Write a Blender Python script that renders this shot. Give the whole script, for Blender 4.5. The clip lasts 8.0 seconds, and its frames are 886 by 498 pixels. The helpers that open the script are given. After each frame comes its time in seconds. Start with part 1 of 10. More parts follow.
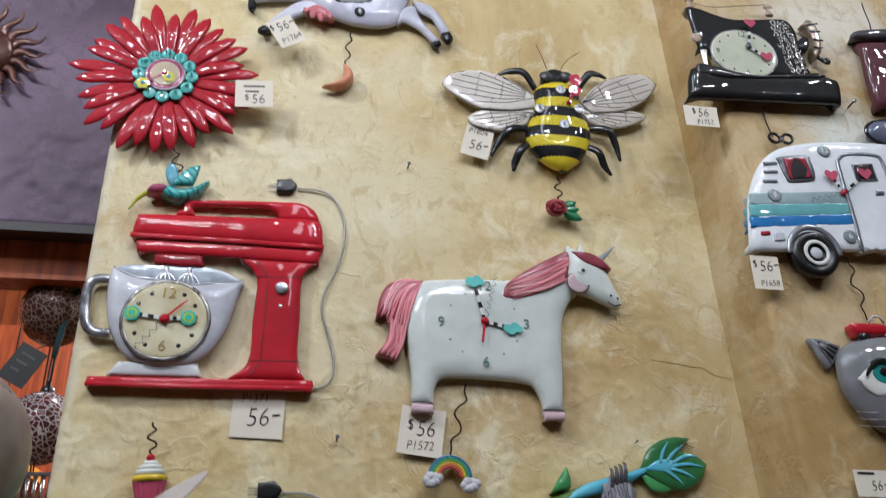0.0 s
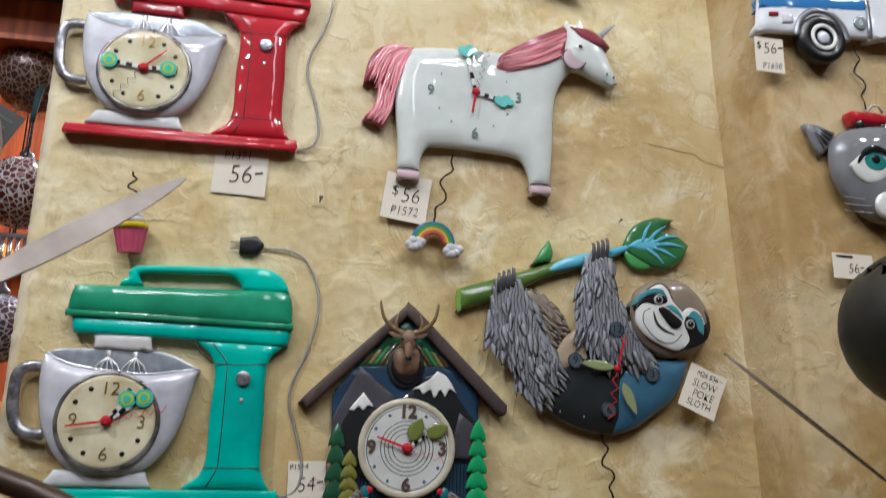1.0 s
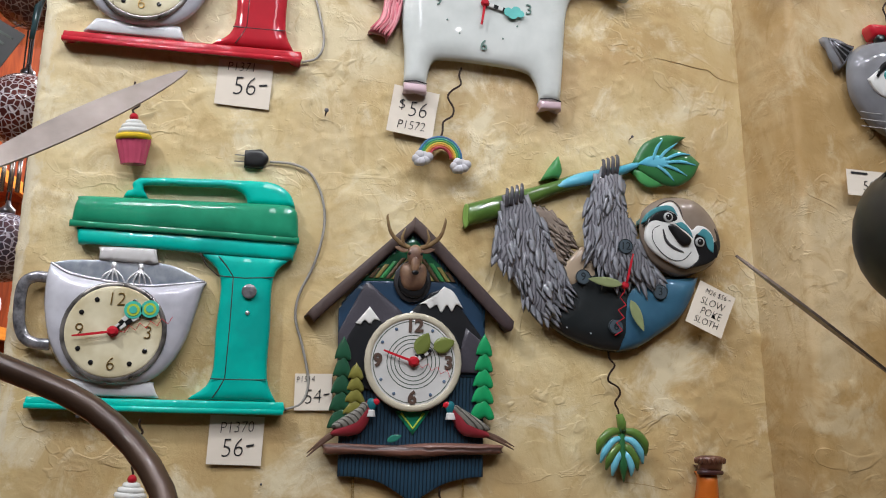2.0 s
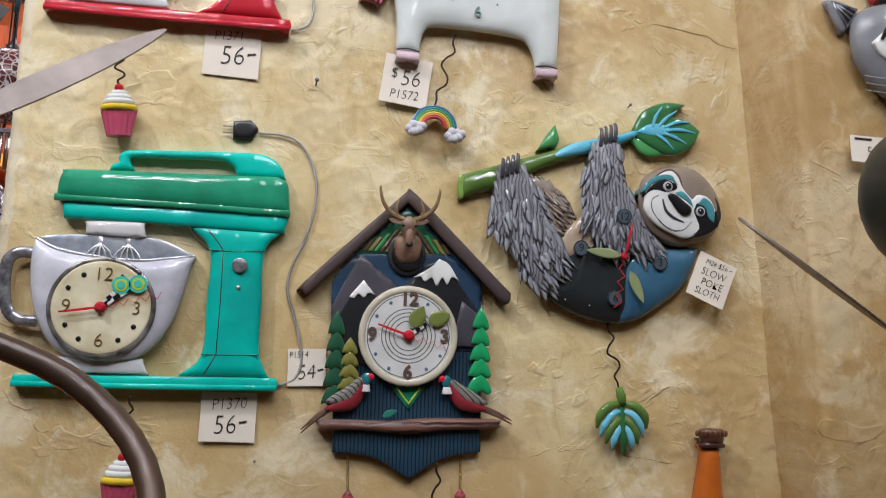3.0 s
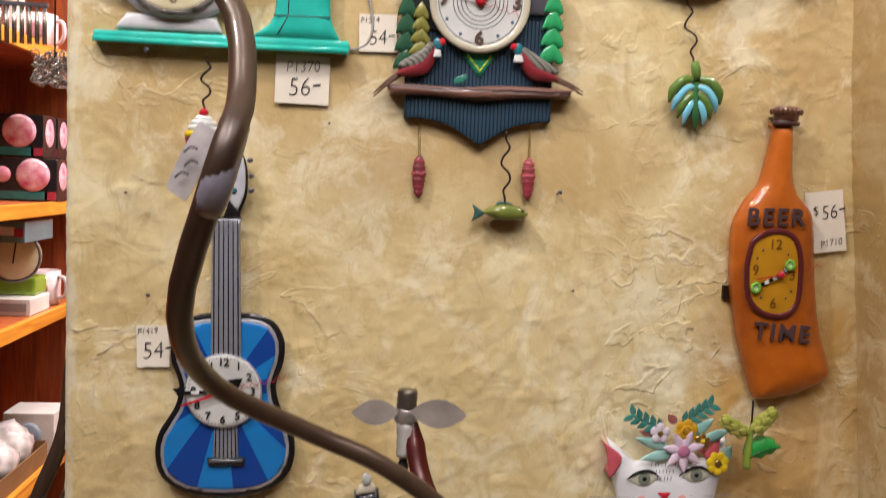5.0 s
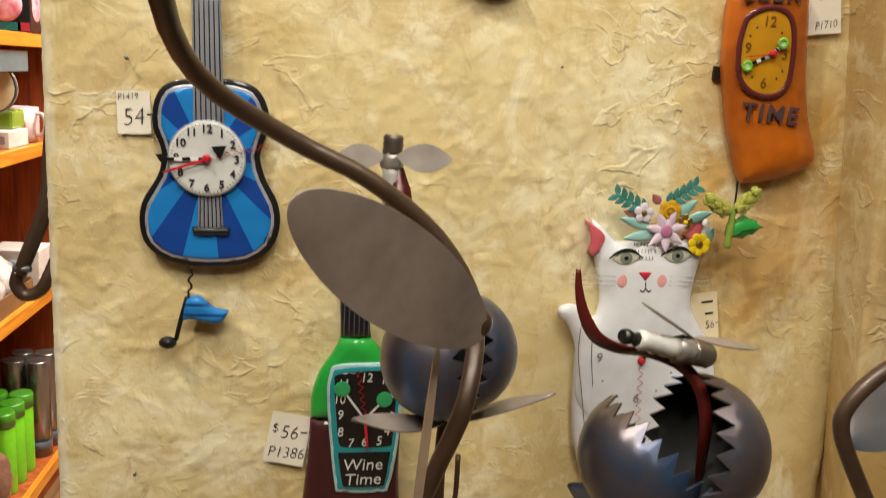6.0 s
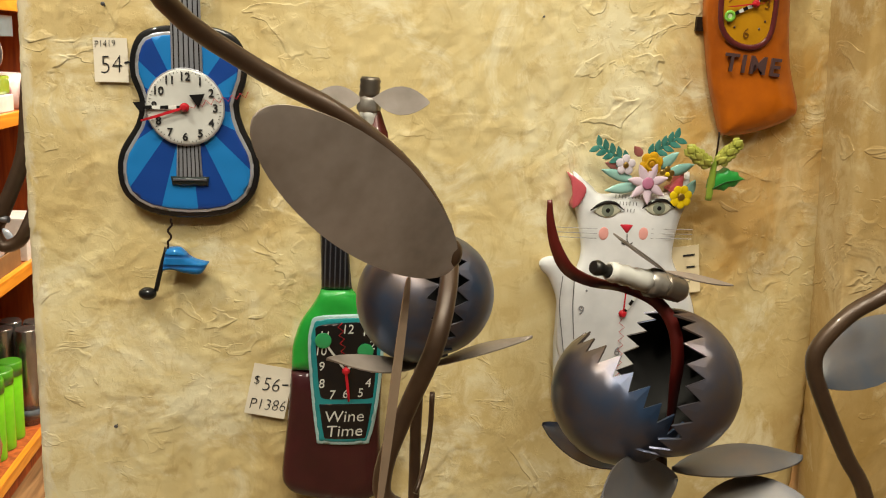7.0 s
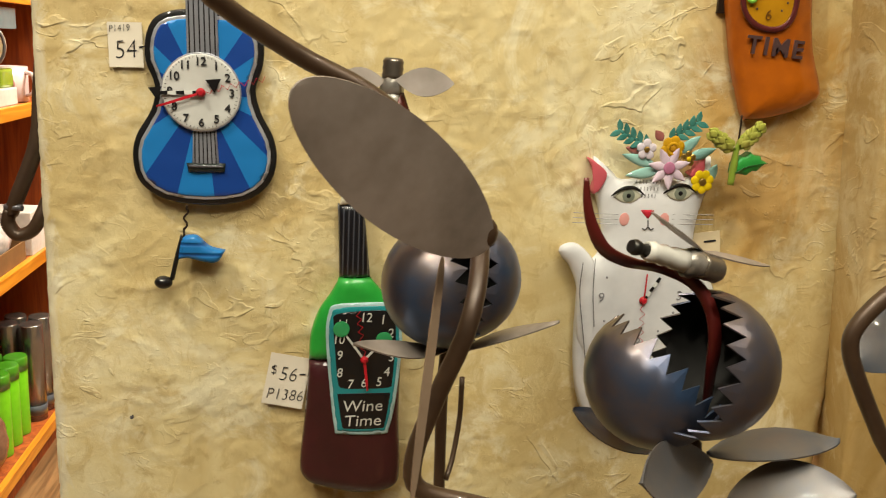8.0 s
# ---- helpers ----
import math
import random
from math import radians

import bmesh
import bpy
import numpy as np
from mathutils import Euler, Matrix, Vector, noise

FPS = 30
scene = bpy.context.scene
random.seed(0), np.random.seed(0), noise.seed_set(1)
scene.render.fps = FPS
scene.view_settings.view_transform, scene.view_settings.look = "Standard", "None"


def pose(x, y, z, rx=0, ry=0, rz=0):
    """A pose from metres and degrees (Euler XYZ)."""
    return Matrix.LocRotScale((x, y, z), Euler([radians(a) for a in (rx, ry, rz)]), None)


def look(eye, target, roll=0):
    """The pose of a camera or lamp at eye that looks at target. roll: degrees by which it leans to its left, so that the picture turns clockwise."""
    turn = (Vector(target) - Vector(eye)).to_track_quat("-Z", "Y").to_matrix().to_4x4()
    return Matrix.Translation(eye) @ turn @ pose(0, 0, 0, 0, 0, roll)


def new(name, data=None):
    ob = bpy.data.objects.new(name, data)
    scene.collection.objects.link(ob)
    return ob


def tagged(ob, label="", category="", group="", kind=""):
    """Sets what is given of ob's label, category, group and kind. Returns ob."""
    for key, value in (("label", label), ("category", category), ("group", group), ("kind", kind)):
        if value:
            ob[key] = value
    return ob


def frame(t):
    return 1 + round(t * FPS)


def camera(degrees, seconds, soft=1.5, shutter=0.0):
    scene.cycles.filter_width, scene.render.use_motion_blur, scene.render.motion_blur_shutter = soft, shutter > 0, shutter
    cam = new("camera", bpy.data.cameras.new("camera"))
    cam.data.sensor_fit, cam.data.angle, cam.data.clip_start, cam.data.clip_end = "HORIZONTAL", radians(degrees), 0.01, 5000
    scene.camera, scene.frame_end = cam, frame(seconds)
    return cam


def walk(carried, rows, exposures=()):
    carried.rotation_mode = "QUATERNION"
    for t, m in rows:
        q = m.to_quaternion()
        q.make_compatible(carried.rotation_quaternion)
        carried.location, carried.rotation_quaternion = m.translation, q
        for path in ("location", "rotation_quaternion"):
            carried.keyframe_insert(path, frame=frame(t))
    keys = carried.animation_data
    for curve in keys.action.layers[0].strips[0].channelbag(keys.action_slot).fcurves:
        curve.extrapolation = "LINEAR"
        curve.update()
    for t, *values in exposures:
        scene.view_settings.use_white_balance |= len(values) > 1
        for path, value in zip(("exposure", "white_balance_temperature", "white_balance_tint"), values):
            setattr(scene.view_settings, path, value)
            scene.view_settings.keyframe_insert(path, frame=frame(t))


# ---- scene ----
from mathutils.geometry import delaunay_2d_cdt

cam = camera(55.6, 8.0, soft=1.05, shutter=0.3)
PATH = [
    (0, (-0.073, -1.081, 1.548), (0.215, 0.711, 2.387), -0.8),
    (0.5, (-0.068, -1.049, 1.497), (0.27, 0.784, 2.224), 0.4),
    (1, (-0.063, -1.027, 1.465), (0.276, 0.883, 1.953), 1.6),
    (1.5, (-0.063, -1.016, 1.443), (0.27, 0.92, 1.82), 2.0),
    (3, (-0.05, -0.986, 1.426), (0.287, 0.961, 1.739), 1.4),
    (3.5, (-0.053, -0.973, 1.41), (0.28, 0.985, 1.64), 1.0),
    (4, (-0.035, -0.989, 1.404), (0.288, 0.973, 1.616), 1.1),
    (4.5, (-0.036, -0.99, 1.354), (0.237, 0.99, 1.434), 1.1),
    (5, (-0.055, -0.982, 1.271), (0.157, 1.001, 1.115), 2.3),
    (5.2, (-0.049, -0.987, 1.248), (0.151, 0.993, 1.047), 2.6),
    (6.3, (-0.052, -0.997, 1.11), (0.216, 0.933, 0.66), 3.4),
    (6.5, (-0.048, -1.002, 1.106), (0.217, 0.928, 0.653), 3.4),
    (7, (-0.034, -1.0, 1.102), (0.236, 0.929, 0.646), 3.4),
    (7.5, (-0.029, -0.994, 1.099), (0.247, 0.932, 0.638), 3.3),
    (8, (-0.056, -0.987, 1.087), (0.217, 0.939, 0.622), 3.1),
]
EXPOSURES = [(0.0, -1.32, 5400, 15), (1.0, -1.00, 5600, 15), (1.5, -0.84, 5700, 16), (3.0, -0.78, 5620, 19), (3.5, -0.74, 5680, 20), (4.0, -0.66, 5880, 23), (4.5, -0.44, 6060, 22), (5.0, -0.22, 6200, 22), (6.5, 0.13, 6880, 7), (8.0, 0.13, 7180, 7)]
walk(cam, [(t, look(eye, target, roll)) for t, eye, target, roll in PATH], EXPOSURES)

# ---- world and lamps: a closed shop lit from its ceiling ----
world = bpy.data.worlds.new("world")
world.use_nodes = True
world.node_tree.nodes["Background"].inputs[0].default_value = (1.0, 0.86, 0.66, 1)
world.node_tree.nodes["Background"].inputs[1].default_value = 0.05
scene.world = world


def lamp(name, eye, target, watts, size, colour, long=0):
    data = bpy.data.lights.new(name, "AREA")
    data.energy, data.size, data.color = watts, size, colour
    if long:
        data.shape, data.size_y = "RECTANGLE", long
    ob = new(name, data)
    ob.matrix_world = look(eye, target)
    return ob


for x, y, w in ((-1.3, -0.95, 44), (1.5, -1.05, 13), (-1.5, -2.2, 10), (0.3, -2.0, 12)):
    lamp("ceiling_spot", (x, y, 3.18), (x * 0.15 + 0.1, 0.0, 1.3), w, 0.10, (1.0, 0.95, 0.82), 0.10)
for x, y in ((-1.3, -1.5), (-0.6, -1.9), (0.9, -1.7), (1.8, -2.2), (-2.1, -1.1), (0.8, -1.25), (-0.25, -1.2), (0.3, -1.05), (-0.85, -1.15), (1.25, -1.4)):
    lamp("small_spot", (x, y, 3.2), (x * 0.15, 0.0, 1.3), 2.7, 0.04, (1.0, 0.95, 0.84))
for x, y, w, l in ((-0.55, -1.5, 8.5, 0.32), (0.35, -1.5, 8.5, 0.32), (-0.7, -2.15, 9, 0.4), (0.6, -2.15, 9, 0.4)):
    lamp("ceiling_tube", (x, y, 3.2), (0.05, 0.0, 1.15), w, l, (1.0, 0.96, 0.86), 0.055)
# unseen broad panels added as fill, before and behind the wall
lamp("ceiling_fill", (0.0, -2.0, 3.22), (0.0, -1.95, 0), 22, 0.2, (1.0, 0.97, 0.88), 2.4)
lamp("ceiling_fill", (-0.62, 1.0, 3.22), (-0.75, 1.1, 0), 18, 0.3, (1.0, 0.93, 0.78), 1.4)
# unseen lamps added behind the wall to brighten the shelf unit
lamp("aisle_fill", (-0.35, 0.55, 3.12), (-0.95, 1.45, 0.9), 70, 0.4, (1.0, 0.94, 0.82), 1.0)
lamp("aisle_fill", (0.7, 1.5, 3.0), (-0.95, 1.2, 0.7), 165, 0.4, (1.0, 0.94, 0.82), 1.0)

# ---- shape tools ----


def smooth(pts, closed=True, n=4):
    """A curve through the points; a third value marks a corner."""
    m, out = len(pts), []
    for i in range(m if closed else m - 1):
        a, b = pts[i], pts[(i + 1) % m]
        p, q = pts[i - 1], pts[(i + 2) % m]
        A, B = np.array(a[:2]), np.array(b[:2])
        ca, cb = len(a) > 2, len(b) > 2
        if not closed:
            ca, cb = ca or i == 0, cb or i == m - 2
        A0 = 2 * A - B if ca else np.array(p[:2])
        B0 = 2 * B - A if cb else np.array(q[:2])
        if ca and cb:
            A0, B0 = 2 * A - B, 2 * B - A
        for k in range(n):
            s = k / n
            out.append(0.5 * (2 * A + (B - A0) * s + (2 * A0 - 5 * A + 4 * B - B0) * s * s + (3 * A - A0 - 3 * B + B0) * s ** 3))
    if not closed:
        out.append(np.array(pts[-1][:2]))
    return np.array(out)


def resample(p, step):
    p = np.array(p)
    q = np.vstack([p, p[:1]])
    step = min(step, np.linalg.norm(q[1:] - q[:-1], axis=1).sum() / 16)
    out = []
    for a, b in zip(q[:-1], q[1:]):
        L = np.linalg.norm(b - a)
        k = max(1, int(L / step))
        for j in range(k):
            c = a + (b - a) * j / k
            if not out or np.linalg.norm(c - out[-1]) > step * 0.3:
                out.append(c)
    return np.array(out)


def to_edge(pts, ring):
    a, b = ring, np.roll(ring, -1, 0)
    ab = b - a
    ap = pts[:, None, :] - a[None]
    s = np.clip((ap * ab).sum(2) / ((ab * ab).sum(1) + 1e-12), 0, 1)
    d = np.linalg.norm(ap - s[..., None] * ab, axis=2).min(1)
    x, y = pts[:, 0, None], pts[:, 1, None]
    cross = ((a[:, 1] > y) != (b[:, 1] > y)) & (x < (b[:, 0] - a[:, 0]) * (y - a[:, 1]) / (b[:, 1] - a[:, 1] + 1e-15) + a[:, 0])
    return d, cross.sum(1) % 2 == 1


def relief(pts, base, rise=0.0, edge=0.008, step=0.007, y0=0.0, lift=None, n=4, bm=None):
    """A body cast in resin: outline in x and z, standing base proud of y0, with a crown that rises within edge of its rim."""
    bm = bm or bmesh.new()
    ring = resample(smooth(pts, True, n), step)
    area = (ring[:, 0] * np.roll(ring[:, 1], -1) - ring[:, 1] * np.roll(ring[:, 0], -1)).sum()
    if area < 0:
        ring = ring[::-1]
    cloud = []
    tang = np.roll(ring, -1, 0) - np.roll(ring, 1, 0)
    nrm = np.stack([-tang[:, 1], tang[:, 0]], 1)
    nrm /= np.linalg.norm(nrm, axis=1, keepdims=True) + 1e-9
    for f in (0.1, 0.3, 0.62):
        q = ring + nrm * edge * f
        d, ok = to_edge(q, ring)
        cloud += list(q[ok & (d > edge * f * 0.9)])
    lo, hi = ring.min(0), ring.max(0)
    gx, gy = np.arange(lo[0], hi[0], step), np.arange(lo[1], hi[1], step * 0.87)
    grid = np.array([(x + (j % 2) * step / 2, y) for j, y in enumerate(gy) for x in gx])
    if len(grid):
        d, ok = to_edge(grid, ring)
        cloud += list(grid[ok & (d > max(edge * 0.8, step * 0.4))])
    N = len(ring)
    allp = [Vector(p) for p in ring] + [Vector(p) for p in cloud]
    vs, _, fs, ov, _, _ = delaunay_2d_cdt(allp, [(i, (i + 1) % N) for i in range(N)], [list(range(N))], 1, 1e-6)
    P = np.array([tuple(v) for v in vs])
    d, _ = to_edge(P, ring)
    s = np.clip(d / max(edge, 1e-6), 0, 1)
    h = y0 + base + rise * np.sqrt(np.maximum(0, 1 - (1 - s) ** 2))
    if lift is not None:
        h = h + lift(P[:, 0], P[:, 1], d)
    verts = [bm.verts.new((p[0], -k, p[1])) for p, k in zip(P, h)]
    for f in fs:
        try:
            bm.faces.new([verts[i] for i in f]).smooth = True
        except ValueError:
            pass
    where = {}
    for i, o in enumerate(ov):
        for k in o:
            where[k] = i
    # castings draw in towards the wall behind their front edge
    rear = ring.copy()
    if y0 == 0 and base >= 0.014:
        draft, want = np.zeros(N), min(0.55 * base, 0.010)
        for f in (0.25, 0.5, 0.75, 1.0):
            d, ok = to_edge(ring + nrm * want * f, ring)
            draft = np.where(ok & (d > want * f * 0.8), want * f, draft)
        draft = np.minimum(draft, np.minimum(np.roll(draft, 1), np.roll(draft, -1)) + 0.002)
        rear = ring + nrm * draft[:, None]
    back = {}
    for k in range(N):
        i = where.get(k)
        if i is not None and i not in back:
            back[i] = bm.verts.new((rear[k][0], -y0, rear[k][1]))
    for k in range(N):
        i, j = where.get(k), where.get((k + 1) % N)
        if i is None or j is None or i == j:
            continue
        try:
            bm.faces.new((verts[j], verts[i], back[i], back[j])).smooth = True
        except ValueError:
            pass
    return bm


def oval(cx, cz, rx, rz=None, n=20, turn=0.0):
    rz = rz or rx
    c, s = math.cos(radians(turn)), math.sin(radians(turn))
    out = []
    for i in range(n):
        a = 2 * math.pi * i / n
        x, z = rx * math.cos(a), rz * math.sin(a)
        out.append((cx + x * c - z * s, cz + x * s + z * c))
    return out


def rod(path, r, seg=8, bm=None, closed=False, n=4, flat=1.0):
    """A round bar along a path of points (x, y, z); r: one radius, or one at each point; flat squeezes it in depth."""
    bm = bm or bmesh.new()
    P = [np.array(p, float) for p in path]
    R = list(r) if isinstance(r, (list, tuple)) else [r] * len(P)
    m = len(P)
    pts, rad = [], []
    for i in range(m if closed else m - 1):
        A, B = P[i], P[(i + 1) % m]
        A0 = P[i - 1] if (closed or i > 0) else 2 * A - B
        B0 = P[(i + 2) % m] if (closed or i < m - 2) else 2 * B - A
        for k in range(n):
            s = k / n
            pts.append(0.5 * (2 * A + (B - A0) * s + (2 * A0 - 5 * A + 4 * B - B0) * s * s + (3 * A - A0 - 3 * B + B0) * s ** 3))
            rad.append(R[i] * (1 - s) + R[(i + 1) % m] * s)
    if not closed:
        pts.append(P[-1])
        rad.append(R[-1])
    rings, up = [], None
    k = len(pts)
    for i, p in enumerate(pts):
        t = pts[(i + 1) % k if closed else min(i + 1, k - 1)] - pts[i - 1 if closed else max(i - 1, 0)]
        t = t / (np.linalg.norm(t) + 1e-12)
        if up is None:
            up = np.cross(t, [0, 1, 0] if abs(t[1]) < 0.9 else [1, 0, 0])
        up = up - t * (up @ t)
        up /= np.linalg.norm(up) + 1e-12
        side = np.cross(t, up)
        ring = []
        for j in range(seg):
            a = 2 * math.pi * j / seg
            o = (up * math.cos(a) + side * math.sin(a)) * rad[i]
            o[1] *= flat
            ring.append(bm.verts.new(p + o))
        rings.append(ring)
    for i in range(k if closed else k - 1):
        A, B = rings[i], rings[(i + 1) % k]
        for j in range(seg):
            bm.faces.new((A[j], A[(j + 1) % seg], B[(j + 1) % seg], B[j])).smooth = True
    if not closed:
        bm.faces.new(rings[0][::-1])
        bm.faces.new(rings[-1])
    return bm


def ball(c, r, bm=None, seg=14, turn=None):
    """An ellipsoid at c with radii r = (x, y, z)."""
    bm = bm or bmesh.new()
    r = (r, r, r) if isinstance(r, (int, float)) else r
    m = Matrix.Translation(c) @ (turn or Matrix.Identity(4)) @ Matrix.Diagonal((*r, 1))
    for v in bmesh.ops.create_uvsphere(bm, u_segments=seg, v_segments=max(6, seg * 2 // 3), radius=1, matrix=m)["verts"]:
        for f in v.link_faces:
            f.smooth = True
    return bm


def box(lo, hi, bevel=0.0, bm=None, turn=None):
    out = bm or bmesh.new()
    one = bmesh.new()
    lo, hi = Vector(lo), Vector(hi)
    bmesh.ops.create_cube(one, size=1, matrix=Matrix.Translation((lo + hi) / 2) @ (turn or Matrix.Identity(4)) @ Matrix.Diagonal((*(hi - lo), 1)))
    if bevel:
        bmesh.ops.bevel(one, geom=one.edges[:], offset=bevel, segments=2, profile=0.6, affect="EDGES")
    made = {v: out.verts.new(v.co) for v in one.verts}
    for f in one.faces:
        out.faces.new([made[v] for v in f.verts])
    one.free()
    return out


def lathe(profile, c=(0, 0, 0), seg=20, bm=None, axis="z"):
    """A turned body: profile of (radius, height) pairs about an upright axis."""
    bm = bm or bmesh.new()
    rings = []
    for r, h in profile:
        ring = []
        for j in range(seg):
            a = 2 * math.pi * j / seg
            x, y = r * math.cos(a), r * math.sin(a)
            ring.append(bm.verts.new((c[0] + x, c[1] + y, c[2] + h) if axis == "z" else (c[0] + x, c[1] - h, c[2] + y)))
        rings.append(ring)
    for A, B in zip(rings[:-1], rings[1:]):
        for j in range(seg):
            bm.faces.new((A[j], A[(j + 1) % seg], B[(j + 1) % seg], B[j])).smooth = True
    for ring in (rings[0][::-1], rings[-1]):
        bm.faces.new(ring)
    bmesh.ops.recalc_face_normals(bm, faces=bm.faces[:])
    return bm


def part(name, bm, material, parent, label=""):
    me = bpy.data.meshes.new(name)
    bm.normal_update()
    bm.to_mesh(me)
    bm.free()
    me.materials.append(material)
    ob = new(name, me)
    ob.parent = parent
    if label:
        tagged(ob, label)
    return ob


def thing(name, place, label, category, group="", turn=0.0, depth=0.0):
    ob = new(name)
    ob.empty_display_size = 0.02
    depth = depth or (0.52 if category == "wall clock" else 1.0)
    ob.matrix_world = pose(*place, 0, turn, 0) @ Matrix.Diagonal((1, depth, 1, 1))
    return tagged(ob, label, category, group)


def writing(name, words, size, material, parent, at, y, turn=0.0, thick=0.0006, shear=0.0, wide=1.0, bold=0.0, gap=1.0):
    """Raised letters in the built-in face, centred at (x, z), their front towards -y."""
    cu = bpy.data.curves.new("letters", "FONT")
    cu.body, cu.size, cu.align_x, cu.align_y = words, size, "CENTER", "CENTER"
    cu.space_character = gap
    cu.extrude, cu.shear, cu.offset, cu.resolution_u = thick / 2, shear, bold, 3
    tmp = bpy.data.objects.new("letters", cu)
    scene.collection.objects.link(tmp)
    me = bpy.data.meshes.new_from_object(tmp.evaluated_get(bpy.context.evaluated_depsgraph_get()))
    bpy.data.objects.remove(tmp)
    bpy.data.curves.remove(cu)
    me.transform(pose(at[0], -y, at[1], 0, turn, 0) @ pose(0, 0, 0, 90, 0, 0) @ Matrix.Diagonal((wide, 1, 1, 1)))
    me.materials.clear()
    me.materials.append(material)
    ob = new(name, me)
    ob.parent = parent
    return ob


# ---- materials ----


def rgb(h):
    """Linear colour of a paint named by its hex value."""
    v = [int(h[i:i + 2], 16) / 255 for i in (0, 2, 4)]
    return tuple(c / 12.92 if c <= 0.04045 else ((c + 0.055) / 1.055) ** 2.4 for c in v) + (1,)


def node(nt, kind, **values):
    nd = nt.nodes.new(kind)
    for k, v in values.items():
        nd.inputs[k.replace("_", " ")].default_value = v
    return nd


PAINTS = {}


def paint(name, colour, rough=0.25, metal=0.0, coat=1.0, vary=0.12, grain=60.0, bump=0.08, second=None, blot=9.0):
    """A hand-painted, glazed surface: broad brush variation, fine grain, a clear coat."""
    if name in PAINTS:
        return PAINTS[name]
    m = bpy.data.materials.new(name)
    m.use_nodes = True
    nt = m.node_tree
    b = nt.nodes["Principled BSDF"]
    co = nt.nodes.new("ShaderNodeTexCoord")
    n1, n2 = node(nt, "ShaderNodeTexNoise", Scale=blot, Detail=4.0), node(nt, "ShaderNodeTexNoise", Scale=grain, Detail=3.0)
    nt.links.new(co.outputs["Object"], n1.inputs["Vector"])
    nt.links.new(co.outputs["Object"], n2.inputs["Vector"])
    mix = nt.nodes.new("ShaderNodeMix")
    mix.data_type = "RGBA"
    c = rgb(colour) if isinstance(colour, str) else (*colour, 1)
    d = rgb(second) if second else tuple(k * (1 - 2.2 * vary) for k in c[:3]) + (1,)
    mix.inputs["A"].default_value = tuple(min(1, k * (1 + 0.5 * vary)) for k in c[:3]) + (1,)
    mix.inputs["B"].default_value = d
    ad = nt.nodes.new("ShaderNodeMath")
    ad.operation = "MULTIPLY_ADD"
    nt.links.new(n2.outputs[0], ad.inputs[0])
    ad.inputs[1].default_value = 0.35
    nt.links.new(n1.outputs[0], ad.inputs[2])
    ramp = nt.nodes.new("ShaderNodeMapRange")
    ramp.inputs[1].default_value, ramp.inputs[2].default_value = 0.48, 0.9
    nt.links.new(ad.outputs[0], ramp.inputs[0])
    nt.links.new(ramp.outputs[0], mix.inputs["Factor"])
    nt.links.new(mix.outputs["Result"], b.inputs["Base Color"])
    b.inputs["Roughness"].default_value, b.inputs["Metallic"].default_value = rough, metal
    if coat > 0.5 and metal < 0.2:
        # the shine of a glaze lies in its coat
        b.inputs["Roughness"].default_value, b.inputs["Specular IOR Level"].default_value = 0.6, 0.2
    b.inputs["Coat Weight"].default_value, b.inputs["Coat Roughness"].default_value = coat, 0.02
    b.inputs["Coat IOR"].default_value = 1.52
    bp = node(nt, "ShaderNodeBump", Strength=bump, Distance=0.002)
    nt.links.new(ad.outputs[0], bp.inputs["Height"])
    if coat > 0.5:
        lump = node(nt, "ShaderNodeTexNoise", Scale=40.0, Detail=0.0)
        nt.links.new(co.outputs["Object"], lump.inputs["Vector"])
        bl = node(nt, "ShaderNodeBump", Strength=0.4, Distance=0.003)
        nt.links.new(lump.outputs[0], bl.inputs["Height"])
        nt.links.new(bl.outputs[0], bp.inputs["Normal"])
        nt.links.new(bl.outputs[0], b.inputs["Coat Normal"])
    nt.links.new(bp.outputs[0], b.inputs["Normal"])
    PAINTS[name] = m
    return m


def lines(name, colour, second, period, direction="X", rough=0.5, coat=0.1, sharp=0.25, bump=0.5, warp=0.0):
    """A painted surface with carved grooves at an even spacing."""
    m = paint(name, colour, rough, 0.0, coat)
    nt = m.node_tree
    b = nt.nodes["Principled BSDF"]
    co = nt.nodes["Texture Coordinate"]
    w = node(nt, "ShaderNodeTexWave", Scale=0.314 / period, Distortion=warp, Detail=2.0)
    w.bands_direction, w.wave_profile = direction, "SIN"
    nt.links.new(co.outputs["Object"], w.inputs["Vector"])
    mr = nt.nodes.new("ShaderNodeMapRange")
    mr.inputs[1].default_value, mr.inputs[2].default_value = 0.0, sharp
    nt.links.new(w.outputs["Fac"], mr.inputs[0])
    mix = nt.nodes.new("ShaderNodeMix")
    mix.data_type = "RGBA"
    mix.inputs["A"].default_value = rgb(second)
    old = b.inputs["Base Color"].links[0].from_socket
    nt.links.new(old, mix.inputs["B"])
    nt.links.new(mr.outputs[0], mix.inputs["Factor"])
    nt.links.new(mix.outputs["Result"], b.inputs["Base Color"])
    bp = node(nt, "ShaderNodeBump", Strength=bump, Distance=0.002)
    nt.links.new(mr.outputs[0], bp.inputs["Height"])
    nt.links.new(bp.outputs[0], b.inputs["Normal"])
    return m


